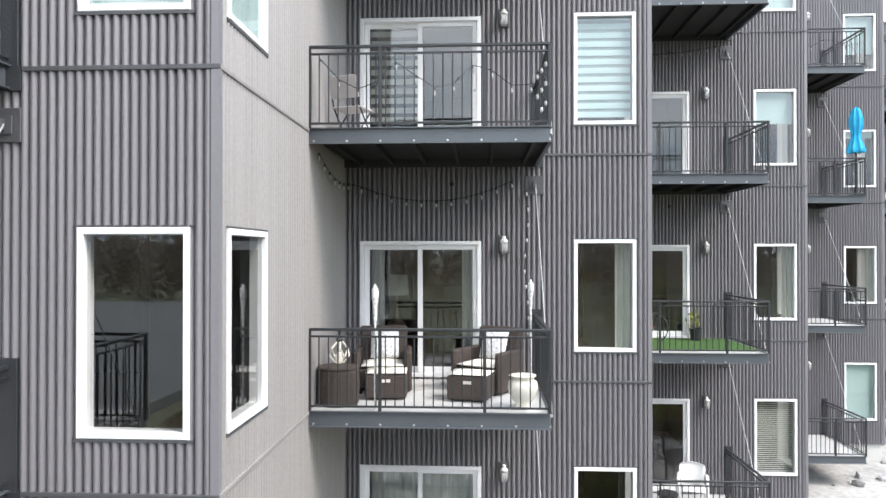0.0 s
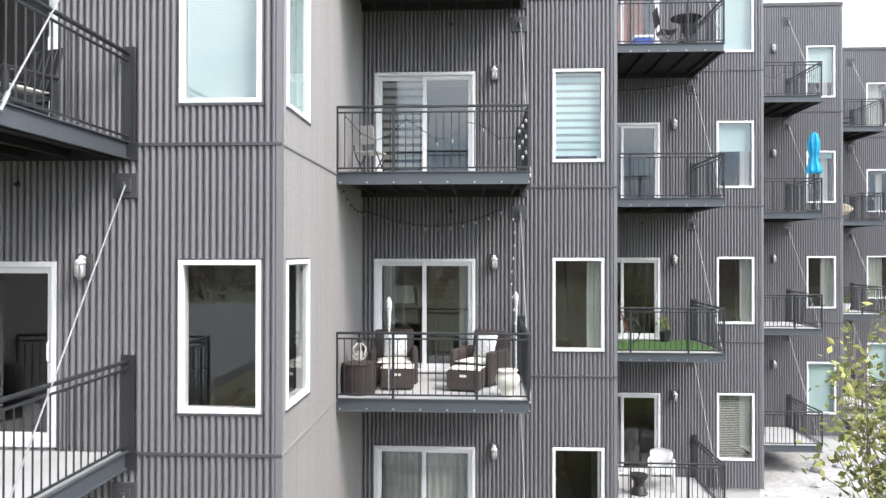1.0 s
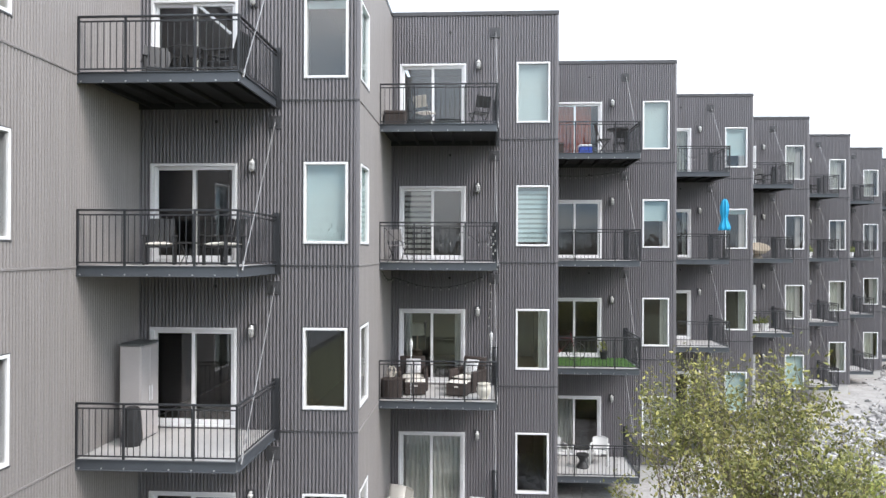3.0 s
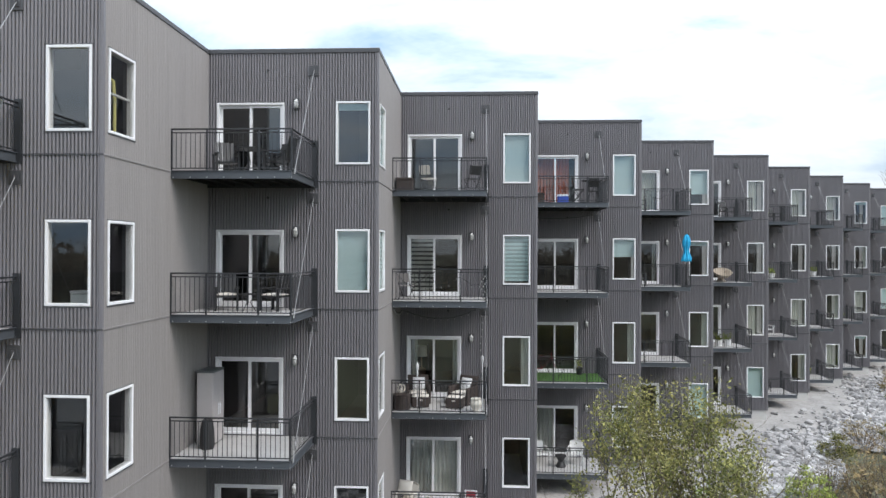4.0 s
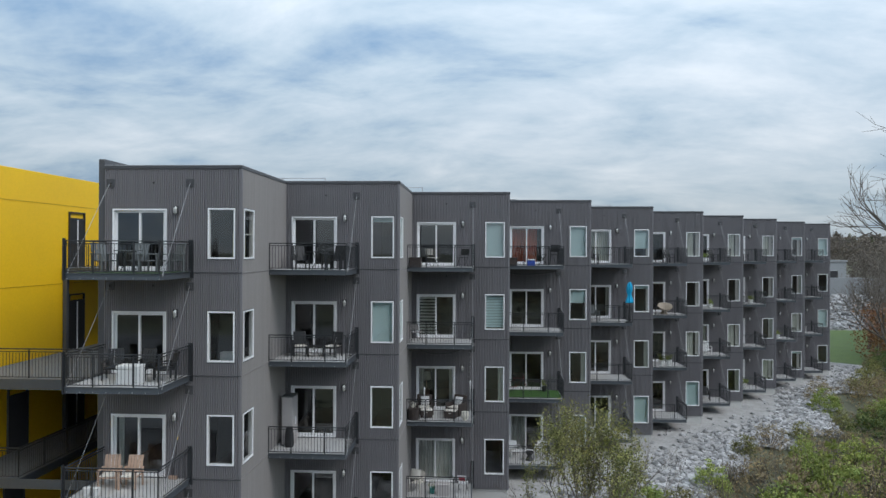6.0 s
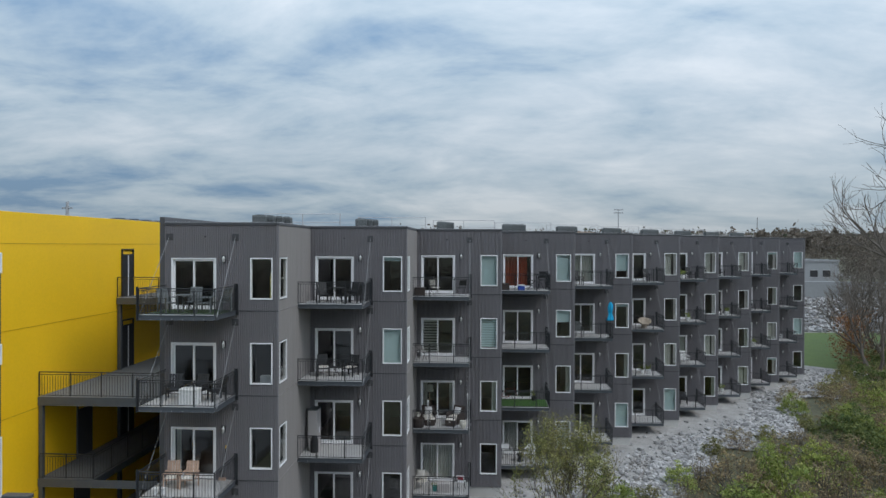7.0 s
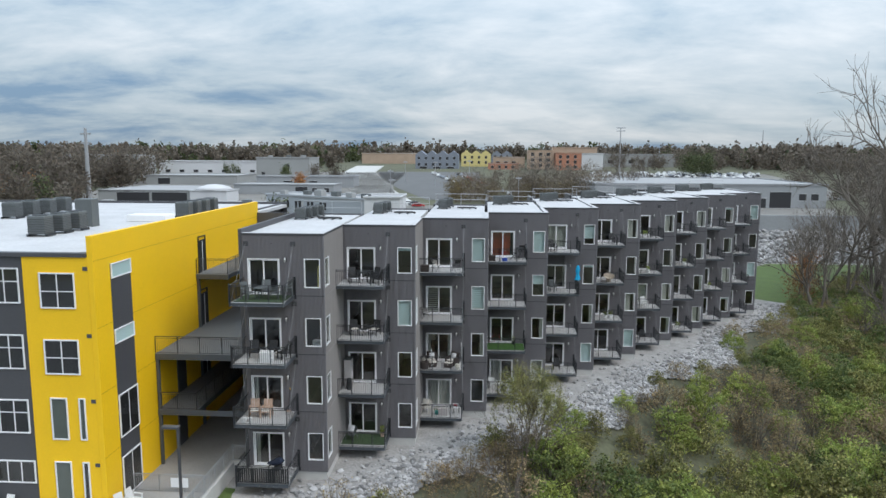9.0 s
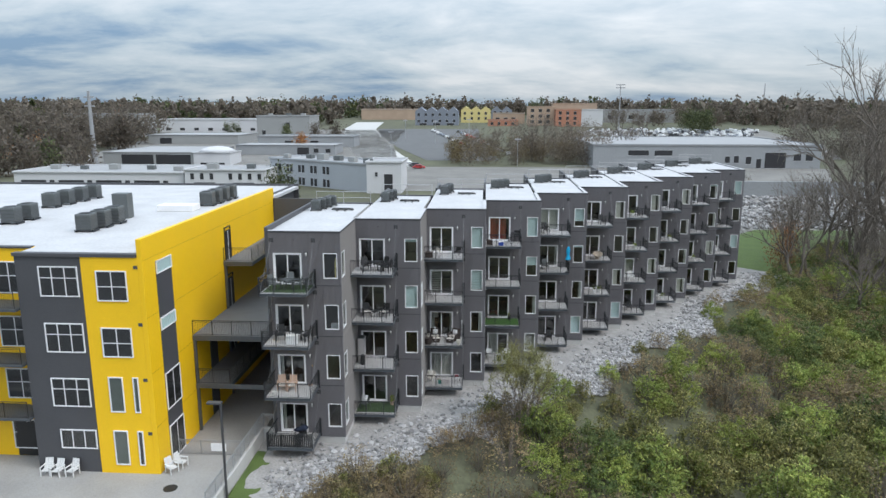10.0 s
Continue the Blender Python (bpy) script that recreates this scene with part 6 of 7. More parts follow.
wicker_chair(spot("C", 2, -0.46, 0.85), 6)
wicker_chair(spot("C", 2, 1.02, 0.82), -32)
ottoman(spot("C", 2, -0.33, 1.42), 4)
ottoman(spot("C", 2, 0.80, 1.50), -14)
t_ = thing("wicker_side_table", "round dark wicker side table", "side table", loc=spot("C", 2, -0.9, 1.85))
part("drum", Shape().turned([(0.25, 0), (0.27, 0.05), (0.28, 0.25), (0.27, 0.42), (0.26, 0.45)], 20).mesh("drum", M_WICKER), t_)
part("top", Shape().turned([(0.26, 0.452), (0.275, 0.47), (0.26, 0.485)], 20).mesh("top", M_WICKER), t_)
t_ = thing("candle_lantern", "white looped lantern with a pale candle on the wicker table", "lantern", loc=spot("C", 2, -0.93, 1.62, 0.487))
for k in range(6):
    a = k * math.pi / 3
    part("loop", Shape().tube([(0.05 * math.cos(a), 0.05 * math.sin(a), 0.0), (0.13 * math.cos(a + 0.3), 0.13 * math.sin(a + 0.3), 0.1), (0.12 * math.cos(a + 0.8), 0.12 * math.sin(a + 0.8), 0.2), (0.04 * math.cos(a + 1), 0.04 * math.sin(a + 1), 0.28)], 0.012, 6).mesh("loop", M_CERAMIC), t_)
part("candle", Shape().turned([(0.035, 0.0), (0.036, 0.14), (0.01, 0.145)], 12).mesh("candle", M_CUSHION), t_)
part("finial", Shape().turned([(0.04, 0.28), (0.045, 0.31), (0.015, 0.36), (0.02, 0.42), (0.004, 0.44)], 10).mesh("finial", M_BLACK), t_)
t_ = thing("ceramic_urn", "cream ceramic urn with a footed base", "urn", loc=spot("C", 2, 1.45, 2.0), me=Shape().turned([(0.10, 0), (0.11, 0.03), (0.09, 0.06), (0.15, 0.14), (0.19, 0.25), (0.18, 0.33), (0.13, 0.38), (0.17, 0.41), (0.165, 0.42), (0.11, 0.39)], 24).mesh("ceramic_urn", M_CERAMIC, smooth=True))
for x, back, h in ((-0.37, 2.2, 1.5), (1.66, 0.45, 1.5)):
    t_ = thing("garden_torch", "pale carved garden torch tied to the railing", "torch", "garden torches", loc=spot("C", 2, x, back))
    part("stem", Shape().tube([(0, 0, 0.0), (0, 0, h - 0.2)], 0.014, 8).mesh("stem", M_PILLOW), t_)
    part("head", Shape().turned([(0.016, h - 0.42), (0.026, h - 0.3), (0.024, h - 0.22), (0.042, h - 0.12), (0.044, h - 0.02), (0.03, h), (0.012, h + 0.05)], 12).mesh("head", M_PILLOW), t_)


def string_lights(pts, label, step=1):
    t_ = thing("string_lights", label, "string lights", "string lights", loc=pts[0])
    o = Vector(pts[0])
    rel = [tuple(Vector(p) - o) for p in pts]
    part("cable", Shape().tube(rel, 0.006, 4).mesh("cable", M_BLACK), t_)
    for p in rel[::step]:
        b = part("bulb", ME_BULB, t_, p)
        part("socket", ME_SOCKET, b)


ME_BULB = Shape().turned([(0.004, -0.105), (0.017, -0.092), (0.021, -0.07), (0.014, -0.046), (0.010, -0.036)], 8).mesh("bulb", M_BULB, smooth=True)
ME_SOCKET = Shape().turned([(0.012, -0.04), (0.013, -0.008), (0.006, 0.0)], 8).mesh("socket", M_BLACK)


def sag(a, b, n, drop):
    a, b = Vector(a), Vector(b)
    return [tuple(a.lerp(b, i / n) - Vector((0, 0, drop * 4 * (i / n) * (1 - i / n)))) for i in range(n + 1)]


cu, cy, cz = UX[2], UY[2], 3 * STOREY + DECK
string_lights(sag((cu - 1.14, cy - 1.9, cz - 0.23), (cu - 1.1, cy - 0.15, cz - 0.45), 6, 0.12) + sag((cu - 0.9, cy - 0.1, cz - 0.50), (cu + 1.40, cy - 0.1, cz - 0.42), 10, 0.26), "black cable of clear bulbs looped along the wall")
string_lights([(cu + 1.62 + 0.03 * math.sin(i), cy - 0.1, cz - 0.55 - 0.235 * i) for i in range(10)], "clear bulbs hanging down the corrugated wall")
string_lights([(cu - 1.05 + 0.235 * i, cy - BAL_D + 0.06, cz + 0.88 - 0.38 * abs(math.sin(i * 0.75))) for i in range(12)], "clear bulbs wound on the balcony railing")
string_lights([(cu + 1.72 - 0.05 * (i % 3), cy - BAL_D + 0.12, cz + 0.86 - 0.08 * i) for i in range(8)], "clear bulbs bunched at the railing corner")
du, dy, dz = UX[3], UY[3], 4 * STOREY + DECK
string_lights(sag((du - 1.1, dy - 0.1, dz - 0.42), (du + 1.5, dy - 0.1, dz - 0.34), 14, 0.12), "clear bulbs under the bistro balcony")
eu, ey, ez = UX[4], UY[4], 4 * STOREY + DECK
string_lights([(eu - 0.2 + 0.3 * i, ey - BAL_D + 0.06, ez + 0.85 - 0.3 * abs(math.sin(i * 0.9))) for i in range(7)], "clear bulbs wound on the upper railing")


def folding_chair(at, rz, m, label, name="folding_chair"):
    t_ = thing(name, label, "chair", "folding chairs", loc=at, rz=rz)
    for k in (-0.2, 0.2):
        part("leg", Shape().tube([(k, -0.24, 0), (k, 0.16, 0.46), (k, 0.26, 0.86)], 0.012, 6).mesh("leg", M_BLACK), t_)
        part("leg", Shape().tube([(k * 0.9, 0.24, 0), (k * 0.9, -0.2, 0.44)], 0.012, 6).mesh("leg", M_BLACK), t_)
    part("seat", Shape().box(-0.21, -0.22, 0.43, 0.21, 0.18, 0.455, b=0.008).mesh("seat", m), t_)
    part("backrest", Shape().box(-0.21, 0.0, 0.0, 0.21, 0.02, 0.3, b=0.008).moved(pose(0, 0.18, 0.56, -14)).mesh("backrest", m), t_)
    return t_


def lounge_chair(at, rz, m, label, group, cushion=None):
    """A slatted or moulded armchair with a sloped back."""
    t_ = thing("outdoor_armchair", label, "chair", group, loc=at, rz=rz)
    for x in (-0.27, 0.27):
        for y in (-0.27, 0.25):
            part("leg", Shape().box(x - 0.025, y - 0.03, 0, x + 0.025, y + 0.03, 0.56 if y < 0 else 0.6, b=0.006).mesh("leg", m), t_)
        part("armrest", Shape().box(x - 0.05, -0.32, 0.56, x + 0.05, 0.3, 0.59, b=0.008).mesh("armrest", m), t_)
    part("seat", Shape().box(-0.25, -0.28, 0.34, 0.25, 0.24, 0.38, b=0.01).mesh("seat", m), t_)
    for k in range(5):
        x = -0.2 + 0.1 * k
        part("back_slat", Shape().box(-0.044, 0.0, 0.0, 0.044, 0.02, 0.6, b=0.006).moved(pose(x, 0.22, 0.36, -16)).mesh("back_slat", m), t_)
    if cushion:
        part("seat_cushion", Shape().cushion(-0.25, -0.29, 0.37, 0.25, 0.22, 0.46).mesh("seat_cushion", cushion, smooth=True), t_)
    return t_


def moulded_chair(at, rz, m, label):
    """A moulded armchair: dished seat, flared back with a rounded top, arms that run down into the front legs."""
    t_ = thing("moulded_armchair", label, "chair", "white moulded armchairs", loc=at, rz=rz)
    s, n = Shape(), 9
    for j in range(7):
        v = j / 6
        half = (0.22 + 0.06 * v) * (1 - 0.35 * max(0.0, v - 0.75) * 4 * max(0.0, v - 0.75))
        for i in range(n):
            u = i / (n - 1) * 2 - 1
            top = 0.42 + 0.44 * v - 0.05 * u * u * v
            for off in (0.0, 0.022):
                s.v.append((u * half, 0.20 + 0.13 * v - 0.06 * u * u + off, top))
    for j in range(6):
        for i in range(n - 1):
            a = (j * n + i) * 2
            b, c, d = a + 2, a + 2 * n + 2, a + 2 * n
            s.f += [(a, b, c, d), (a + 1, d + 1, c + 1, b + 1)]
            s.mi += [0, 0]
    for i in range(n - 1):
        for a in (i * 2, (6 * n + i) * 2):
            s.f.append((a, a + 1, a + 3, a + 2))
            s.mi.append(0)
    for j in range(6):
        for a in (j * n * 2, (j * n + n - 1) * 2):
            s.f.append((a, a + 1, a + 2 * n + 1, a + 2 * n))
            s.mi.append(0)
    part("backrest", s.mesh("backrest", m, smooth=True), t_)
    part("seat", Shape().cushion(-0.25, -0.26, 0.36, 0.25, 0.24, 0.43).mesh("seat", m, smooth=True), t_)
    for k in (-1, 1):
        part("arm", Shape().tube([(k * 0.28, -0.30, 0.0), (k * 0.285, -0.27, 0.5), (k * 0.29, -0.2, 0.62), (k * 0.29, 0.1, 0.64), (k * 0.27, 0.26, 0.62)], [0.028, 0.032, 0.036, 0.034, 0.026], 8).mesh("arm", m, smooth=True), t_)
        part("leg", Shape().tube([(k * 0.27, 0.33, 0), (k * 0.235, 0.22, 0.42)], [0.024, 0.03], 8).mesh("leg", m), t_)
    return t_


def small_table(at, h, r, top, label, name="side_table"):
    t_ = thing(name, label, "table", loc=at)
    part("tabletop", Shape().turned([(r - 0.01, h - 0.03), (r, h - 0.02), (r, h - 0.005), (r - 0.01, h)], 20).mesh("tabletop", top), t_)
    for k in range(3):
        a = k * 2.1
        part("leg", Shape().tube([(r * 0.75 * math.cos(a), r * 0.75 * math.sin(a), 0), (0.05 * math.cos(a), 0.05 * math.sin(a), h * 0.5), (r * 0.6 * math.cos(a), r * 0.6 * math.sin(a), h - 0.03)], 0.014, 6).mesh("leg", M_BLACK), t_)
    return t_


def planter(at, label, pot, r=0.14, h=0.26, leaves=140, size=0.05, tall=0.3):
    t_ = thing("potted_plant", label, "potted plant", "potted plants", loc=at)
    part("pot", Shape().turned([(r * 0.75, 0), (r, h), (r * 1.05, h), (r * 0.9, h - 0.03)], 14).mesh("pot", pot), t_)
    c = np.array([(rng.normal(0, r * 0.5), rng.normal(0, r * 0.5), h + tall * rng.random()) for k in range(24)])
    v, f = leaf_cloud(c, (0.05, 0.05, 0.05), leaves, size)
    part("foliage", cloud_mesh("foliage", v, f, M_SHRUB), t_)
    return t_


def bin_box(at, w, d, h, m, name, label, cat, rz=0.0):
    t_ = thing(name, label, cat, loc=at, rz=rz)
    part("body", Shape().box(-w / 2, -d / 2, 0, w / 2, d / 2, h * 0.8, b=0.02).mesh("body", m), t_)
    part("lid", Shape().box(-w / 2 - 0.01, -d / 2 - 0.01, h * 0.8 + 0.002, w / 2 + 0.01, d / 2 + 0.01, h, b=0.02).mesh("lid", M_WHITE if m == M_BLUEP else m), t_)
    return t_


# C
folding_chair(spot("C", 3, -0.82, 1.3), 160, M_CABINET, "folding chair with beige slats on a black frame")
bin_box(spot("C", 4, -0.85, 1.65), 0.55, 0.4, 0.45, M_WICKER, "storage_bench", "dark wicker storage box on the balcony", "storage box")
folding_chair(spot("C", 4, -0.1, 1.5), 150, M_CUSHION, "folding chair with a pale seat on a black frame")
folding_chair(spot("C", 4, 1.3, 1.4), 210, M_BLACK, "black metal folding chair")
moulded_chair(spot("C", 1, -0.75, 1.2), -25, M_CUSHION, "pale upholstered tub chair on the balcony")
thing("seat_pillow", "white square pillow leaning on the tub chair", "pillow", loc=spot("C", 1, -0.85, 1.15), me=Shape().cushion(-0.24, -0.24, -0.09, 0.24, 0.24, 0.09, 8).moved(pose(0, 0.05, 0.72, 70, 0, -20)).mesh("seat_pillow", M_CUSHION, smooth=True))
planter(spot("C", 1, -0.05, 1.5), "small plant in a teal glazed pot", M_TEAL, leaves=30)
bin_box(spot("C", 1, 0.45, 1.6), 0.6, 0.4, 0.5, M_CABINET, "deck_box", "grey ribbed deck box on the balcony", "deck box")
t_ = folding_chair(spot("C", 1, 1.35, 1.3), 170, M_WHITE, "white framed chair with a red back panel")
part("back_panel", Shape().box(-0.15, -0.006, 0.05, 0.15, 0.026, 0.25, b=0.004).moved(pose(0, 0.18, 0.56, -14)).mesh("back_panel", M_REDP), t_, label="red back panel")
# D
t_ = thing("bicycle", "dark red bicycle leaning by the sliding door", "bicycle", loc=spot("D", 2, -0.55, 0.75))
for x in (-0.5, 0.5):
    w = part("wheel", Shape().tube([(x + 0.32 * math.cos(a * math.pi / 12), 0, 0.33 + 0.32 * math.sin(a * math.pi / 12)) for a in range(25)], 0.016, 6, cap=False).mesh("tyre", M_BLACK), t_)
    for k in range(6):
        a = k * math.pi / 6
        part("spoke", Shape().tube([(x - 0.31 * math.cos(a), 0, 0.33 - 0.31 * math.sin(a)), (x + 0.31 * math.cos(a), 0, 0.33 + 0.31 * math.sin(a))], 0.003, 3).mesh("spoke", M_BOLT), w)
part("frame", Shape().tube([(-0.5, 0, 0.33), (-0.05, 0, 0.3), (0.35, 0, 0.78), (-0.15, 0, 0.8), (-0.05, 0, 0.3)], 0.018, 6).tube([(-0.5, 0, 0.33), (-0.15, 0, 0.8)], 0.012, 6).tube([(0.5, 0, 0.33), (0.35, 0, 0.78), (0.32, 0, 0.95)], 0.016, 6).mesh("frame", mat("dark red enamel", (0.22, 0.02, 0.028), 0.4)), t_)
part("saddle", Shape().box(-0.32, -0.06, 0.9, -0.05, 0.06, 0.95, b=0.02).tube([(-0.16, 0, 0.78), (-0.17, 0, 0.9)], 0.012, 6).mesh("saddle", M_BLACK), t_)
part("handlebar", Shape().tube([(0.25, -0.28, 1.0), (0.34, -0.1, 0.98), (0.34, 0.1, 0.98), (0.25, 0.28, 1.0)], 0.014, 6).mesh("handlebar", M_BLACK), t_)
thing("turf_rug", "bright green artificial turf rug on the balcony deck", "rug", loc=spot("D", 2, 0.3, 1.0, 0.004), me=Shape().box(-1.45, -0.95, 0, 1.42, 0.9, 0.025, b=0.008).mesh("turf_rug", M_TURF))
planter(spot("D", 2, 0.95, 0.4, 0.03), "dark plant in a black pot on the turf", M_BLACK, leaves=60)
moulded_chair(spot("D", 1, -0.7, 0.9), 20, M_PLASTIC, "white moulded armchair on the deck")
moulded_chair(spot("D", 1, 0.75, 0.85), -15, M_PLASTIC, "white moulded armchair on the deck")
t_ = thing("drum_table", "black waisted drum side table", "side table", loc=spot("D", 1, 0.1, 1.35), me=Shape().turned([(0.2, 0), (0.21, 0.03), (0.11, 0.2), (0.11, 0.26), (0.21, 0.42), (0.22, 0.45), (0.2, 0.46)], 20).mesh("drum_table", M_BLACK))
small_table(spot("D", 4, 1.25, 1.2), 0.95, 0.36, M_BLACK, "tall black bistro table", "bistro_table")
for x, b_, a in ((0.75, 1.3, 90), (1.45, 0.55, 180)):
    c = folding_chair(spot("D", 4, x, b_), a, M_BLACK, "tall black bistro chair")
    c.scale = (1.0, 1.0, 1.3)
bin_box(spot("D", 4, 0.1, 1.75), 0.42, 0.3, 0.34, M_BLUEP, "cool_box", "blue cool box with a white lid", "cool box")
bin_box(spot("D", 4, -0.85, 1.6), 0.5, 0.4, 0.42, M_WICKER, "storage_bench", "dark wicker storage box by the railing", "storage box")
# B
t_ = thing("storage_cabinet", "tall beige resin cabinet with a dark top", "cabinet", loc=spot("B", 2, -0.80, 0.80), rz=88)
part("body", Shape().box(-0.34, -0.24, 0.02, 0.34, 0.18, 1.86, b=0.012).mesh("body", M_CABINET), t_)
part("top", Shape().box(-0.36, -0.27, 1.862, 0.36, 0.20, 1.91, b=0.012).mesh("top", M_AC), t_)
for x0, x1 in ((-0.33, -0.004), (0.004, 0.33)):
    d = part("door", Shape().box(x0, -0.262, 0.05, x1, -0.242, 1.84, b=0.006).mesh("door", M_CABINET), t_)
    part("handle", Shape().tube([((x0 + x1) / 2 + (0.12 if x0 < -0.1 else -0.12), -0.28, 0.75), ((x0 + x1) / 2 + (0.12 if x0 < -0.1 else -0.12), -0.28, 1.05)], 0.012, 6).mesh("handle", M_WHITE), d)
part("plinth", Shape().box(-0.32, -0.22, 0, 0.32, 0.16, 0.018).mesh("plinth", M_BLACK), t_)
t_ = thing("golf_bag", "slack black bag leaning by the cabinet", "bag", loc=spot("B", 2, -0.62, 1.36), me=Shape().turned([(0.16, 0), (0.19, 0.1), (0.17, 0.5), (0.13, 0.72), (0.1, 0.74)], 12).mesh("golf_bag", M_BLACK))
for x, a in ((-0.35, 20), (0.95, -20)):
    lounge_chair(spot("B", 3, x, 0.8), a, M_BLACK, "black framed outdoor chair with a white cushion", "cushioned chairs", M_CUSHION)
small_table(spot("B", 3, 0.3, 1.0), 0.45, 0.25, M_BLACK, "low black round table")
for x, b_, a in ((-0.3, 1.0, 30), (0.9, 0.8, -40), (1.2, 1.4, -100)):
    lounge_chair(spot("B", 4, x, b_), a, M_BLACK, "black metal patio chair", "dark patio chairs")
small_table(spot("B", 4, 0.4, 1.2), 0.7, 0.4, M_BLACK, "round black patio table")
moulded_chair(spot("B", 1, -0.55, 1.2), -20, M_AC, "grey upholstered tub chair")
thing("seat_pillow", "grey and white pillow on the tub chair", "pillow", loc=spot("B", 1, -0.6, 1.15), me=Shape().cushion(-0.24, -0.24, -0.09, 0.24, 0.24, 0.09, 8).moved(pose(0, 0.05, 0.72, 70, 0, -20)).mesh("seat_pillow", M_PILLOW, smooth=True))
thing("turf_rug", "dark green turf rug on the lowest balcony", "rug", loc=spot("B", 1, 0.3, 1.0, 0.004), me=Shape().box(-1.4, -0.9, 0, 1.4, 0.9, 0.02, b=0.006).mesh("turf_rug", M_TURF2))
planter(spot("B", 1, 1.35, 0.6, 0.03), "brown leaved plant in a pot", M_TAN, leaves=160, tall=0.6)
# A
thing("turf_rug", "dull green turf rug under the patio set", "rug", loc=spot("A", 4, 0.3, 1.0, 0.004), me=Shape().box(-1.4, -0.95, 0, 1.4, 0.9, 0.02, b=0.006).mesh("turf_rug", M_TURF2))
for x, b_, a in ((-0.5, 1.3, 60), (0.25, 0.7, 0), (0.9, 1.2, -70), (1.45, 0.8, -30)):
    lounge_chair(spot("A", 4, x, b_, 0.025), a, M_AC, "grey slatted patio chair", "grey patio chairs")
small_table(spot("A", 4, 0.3, 1.35, 0.025), 0.7, 0.42, M_AC, "round grey patio table")
for x, b_, a in ((-0.4, 0.9, 15), (0.55, 0.85, -10), (1.35, 1.0, -50)):
    lounge_chair(spot("A", 3, x, b_), a, M_BLACK, "black patio chair with dark cushion", "dark cushioned chairs", M_STEEL)
bin_box(spot("A", 3, 0.55, 1.65), 0.7, 0.45, 0.6, M_PLASTIC, "deck_table", "low pale box table on the balcony", "box table")
for x, a in ((-0.45, 12), (0.25, 2)):
    lounge_chair(spot("A", 2, x, 1.0), a, M_TAN, "tan slatted wooden chair with a pale cushion", "tan wooden chairs", M_CUSHION)
for x in (-0.75, -0.45):
    thing("white_pot", "small white pot by the railing", "pot", "white pots", loc=spot("A", 2, x, 1.8), me=Shape().turned([(0.09, 0), (0.12, 0.22), (0.125, 0.23), (0.1, 0.21)], 14).mesh("white_pot", M_PLASTIC))
t_ = thing("broom", "broom with a yellow tipped handle leaning on the wall", "broom", loc=spot("A", 2, 1.25, 0.15))
part("handle", Shape().tube([(0, 0, 0.1), (0.12, 0.06, 1.3)], 0.013, 6).mesh("handle", M_BLACK), t_)
part("grip", Shape().tube([(0.12, 0.06, 1.3), (0.13, 0.065, 1.42)], 0.015, 6).mesh("grip", M_YELLOW), t_)
part("brush", Shape().box(-0.14, -0.04, 0, 0.14, 0.04, 0.12, b=0.01).mesh("brush", M_TAN), t_)
t_ = thing("privacy_screen", "black screen fixed round the lowest balcony railing", "screen", loc=spot("A", 1, 0, 0))
for x in range(24):
    part("slat", Shape().box(BAL_X0 + 0.05 + x * 0.123, -BAL_D + 0.025, 0.06, BAL_X0 + 0.15 + x * 0.123, -BAL_D + 0.035, 0.92).mesh("slat", M_BLACK), t_)
t_ = thing("folded_parasol", "folded dark blue parasol lying across a chair", "parasol", loc=spot("A", 1, 0.7, 1.1, 0.55))
part("canopy", Shape().tube([(-0.5, 0, 0.1), (-0.2, 0, 0.16), (0.3, 0.05, 0.3), (0.5, 0.05, 0.3)], [0.03, 0.16, 0.22, 0.05], 10).mesh("canopy", mat("navy canvas", (0.015, 0.022, 0.045), 0.85)), t_)
lounge_chair(spot("A", 1, 0.7, 1.1), -20, M_BLACK, "black patio chair under a folded parasol", "dark patio chairs")
# E to J
t_ = thing("closed_umbrella", "closed bright blue patio umbrella on a dark pole", "umbrella", loc=spot("E", 3, 1.63, 2.1))
part("pole", Shape().tube([(0, 0, 0), (0, 0, 2.35)], 0.022, 8).mesh("pole", M_BLACK), t_)
s = Shape()
prof = [(0.19, 1.18), (0.20, 1.26), (0.12, 1.52), (0.10, 1.66), (0.15, 1.9), (0.15, 2.1), (0.1, 2.3), (0.03, 2.38)]
s.turned(prof, 24)
s.v = [(x * (1 + 0.22 * math.cos(8 * math.atan2(y, x))), y * (1 + 0.22 * math.cos(8 * math.atan2(y, x))), z + 0.03 * math.cos(5 * math.atan2(y, x))) for x, y, z in s.v]
part("canopy", s.mesh("canopy", M_BLUE), t_)
part("base", Shape().turned([(0.24, 0), (0.24, 0.04), (0.06, 0.08), (0.04, 0.3)], 16).mesh("base", M_BLACK), t_)
lounge_chair(spot("E", 3, -0.3, 1.0), 10, M_AC, "grey patio chair beside a blue umbrella", "grey patio chairs")
lounge_chair(spot("E", 4, -0.4, 1.2), 20, M_BLACK, "black patio chair by the railing", "dark patio chairs")
lounge_chair(spot("E", 1, 0.2, 1.0), 0, M_BLACK, "black patio chair on the lowest balcony", "dark patio chairs")
t_ = thing("papasan_chair", "round beige rattan chair on the balcony", "chair", loc=spot("F", 3, 0.55, 1.2))
M_RATTAN = mat("pale rattan", (0.40, 0.34, 0.27), 0.8, 0, 0.3, 30, 90, 0.6)
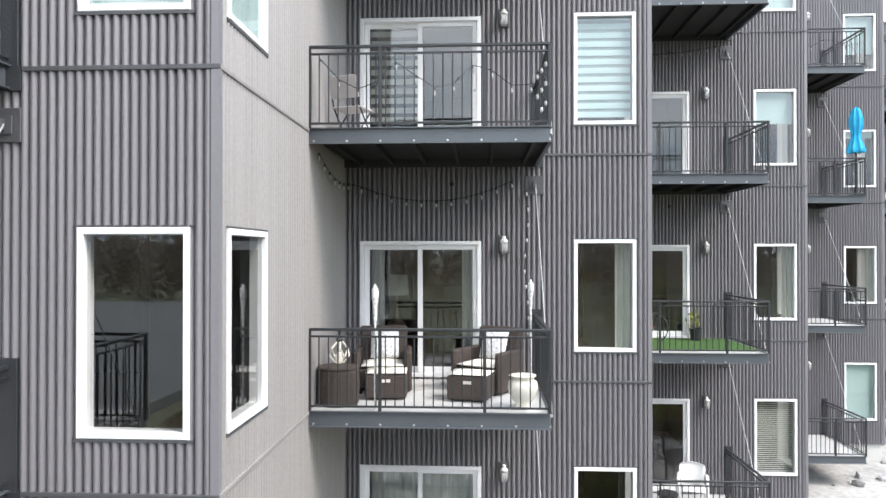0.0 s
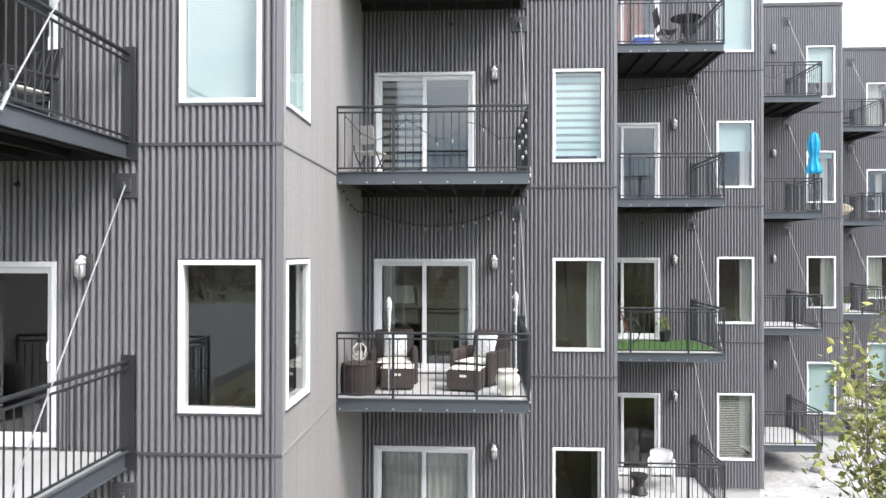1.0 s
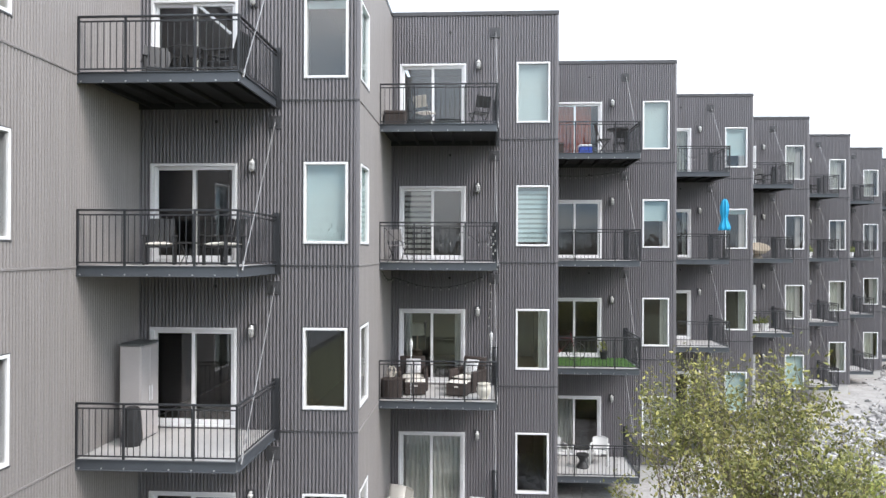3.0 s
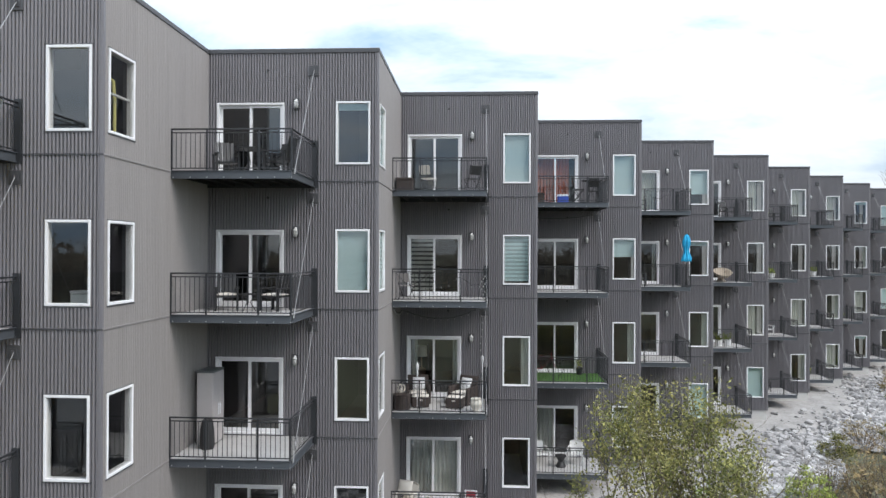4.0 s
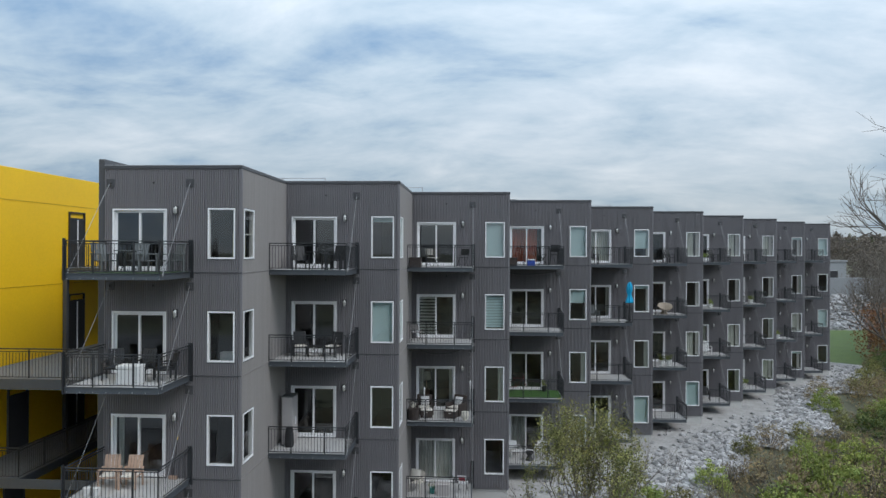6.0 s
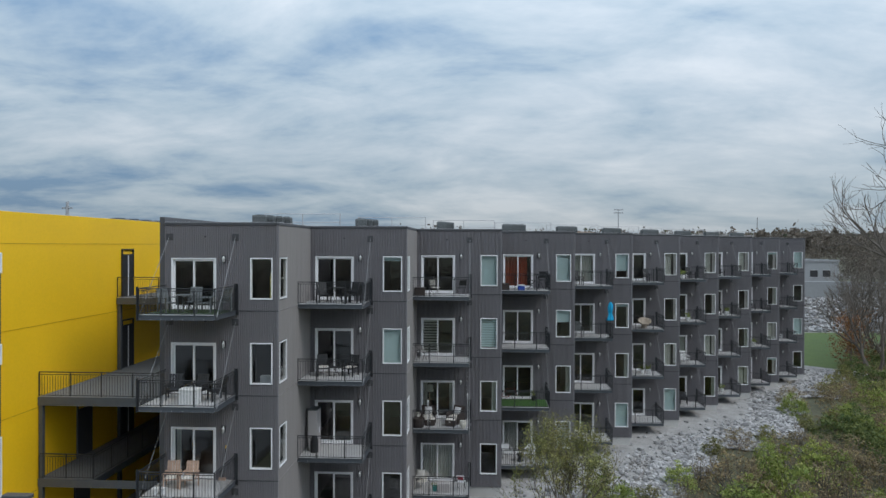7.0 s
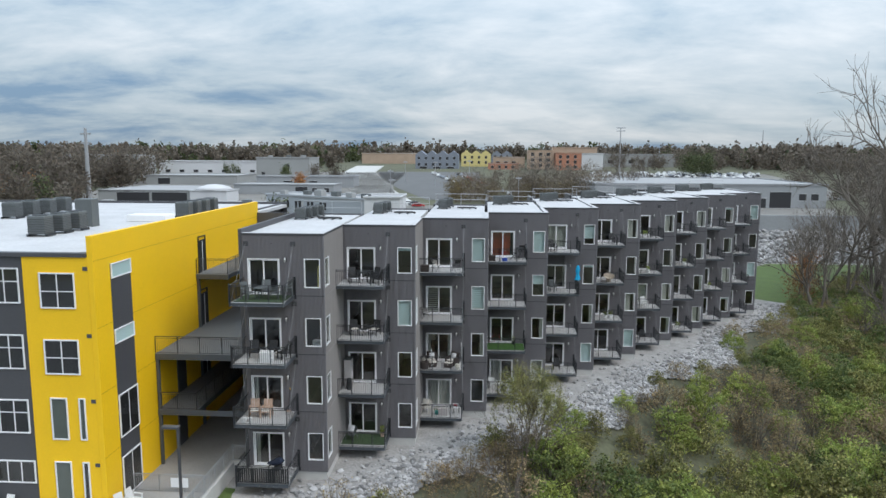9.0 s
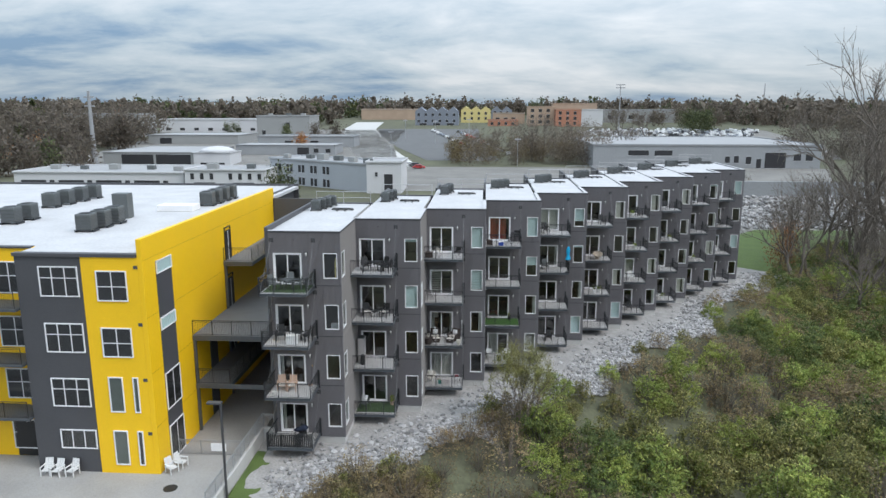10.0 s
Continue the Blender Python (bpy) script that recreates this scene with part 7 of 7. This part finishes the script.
part("bowl", Shape().turned([(0.08, 0.3), (0.35, 0.4), (0.5, 0.62), (0.46, 0.62), (0.3, 0.46), (0.06, 0.38)], 18).moved(pose(0, 0, 0, 25)).mesh("bowl", M_RATTAN, smooth=True), t_)
part("stand", Shape().turned([(0.26, 0), (0.26, 0.03), (0.14, 0.2), (0.2, 0.3)], 14).mesh("stand", M_RATTAN), t_)
for un, lv, x, b_ in (("F", 2, 0.4, 1.3), ("F", 2, 0.9, 1.2), ("G", 3, 0.6, 1.4), ("H", 3, 0.9, 1.3), ("G", 4, 0.2, 1.3), ("I", 2, 0.6, 1.3), ("H", 1, 0.5, 1.2)):
    planter(spot(un, lv, x, b_), "bushy plant in a white pot on the balcony", M_PLASTIC, r=0.2, h=0.34, leaves=160)
for un, lv, x in (("F", 4, 0.9), ("G", 4, 0.9), ("G", 1, 0.4), ("H", 4, 0.4), ("H", 3, 0.1), ("I", 3, 0.4), ("J", 3, 0.5), ("I", 4, 0.3), ("J", 1, 0.2), ("D", 3, -0.4)):
    if (un, lv) != ("D", 3):
        lounge_chair(spot(un, lv, x, 1.0), 10 * lv - 20, M_BLACK, "black patio chair on an upper balcony", "dark patio chairs")
for un, lv, x in (("G", 2, 0.4), ("H", 1, -0.2), ("J", 2, 0.3)):
    lounge_chair(spot(un, lv, x, 1.2), 15, M_PLASTIC, "white slatted armchair on the balcony", "white patio chairs")
# plaza chairs
for x, y, a in ((-24.1, -5.6, 5), (-23.4, -5.65, -5), (-22.5, -5.6, -10), (-16.6, -4.9, 60), (-16.3, -4.2, 80)):
    lounge_chair((x, y, 2.252), a, M_PLASTIC, "white plastic slatted chair on the plaza", "white plaza chairs")
lounge_chair((-26.0, -8.6, 2.252), 40, M_BLACK, "black metal chair on the plaza", "black plaza chairs")
# behind window panes
thing("yellow_floor_lamp", "pale yellow looped floor lamp behind the window", "floor lamp", loc=(UX[0] + 2.95, UY[0] + 0.75, 4 * STOREY + DECK), me=Shape().tube([(0, 0, 0), (0, 0, 1.3), (0.05, 0, 1.6), (0.2, 0, 1.72), (0.33, 0, 1.6), (0.36, 0, 1.2), (0.36, 0, 0.2)], 0.035, 8).turned([(0.2, 0), (0.2, 0.03), (0.05, 0.05)], 14).mesh("yellow_floor_lamp", mat("pale yellow enamel", (0.75, 0.68, 0.25), 0.4)))
bin_box((UX[0] + 2.9, UY[0] + 0.45, 3 * STOREY + DECK + 0.42), 0.5, 0.3, 0.3, M_WHITE, "window_unit", "white box on a shelf behind the window", "box")
thing("window_shelf", "dark shelf behind the window", "shelf", loc=(UX[0] + 2.8, UY[0] + 0.47, 3 * STOREY + DECK), me=Shape().box(-0.45, -0.2, 0, 0.45, 0.2, 0.418, b=0.01).mesh("window_shelf", M_BLACK))
t_ = thing("table_lamp", "lamp with a pale drum shade in the living room", "lamp", loc=(UX[2] - 0.55, UY[2] + 1.5, 2 * STOREY + DECK))
part("base", Shape().turned([(0.15, 0), (0.16, 0.7), (0.1, 0.75), (0.03, 0.8), (0.02, 1.25)], 14).mesh("base", M_TAN), t_)
part("shade", Shape().turned([(0.22, 1.2), (0.19, 1.55), (0.18, 1.55), (0.21, 1.2)], 18).mesh("shade", M_CUSHION), t_)
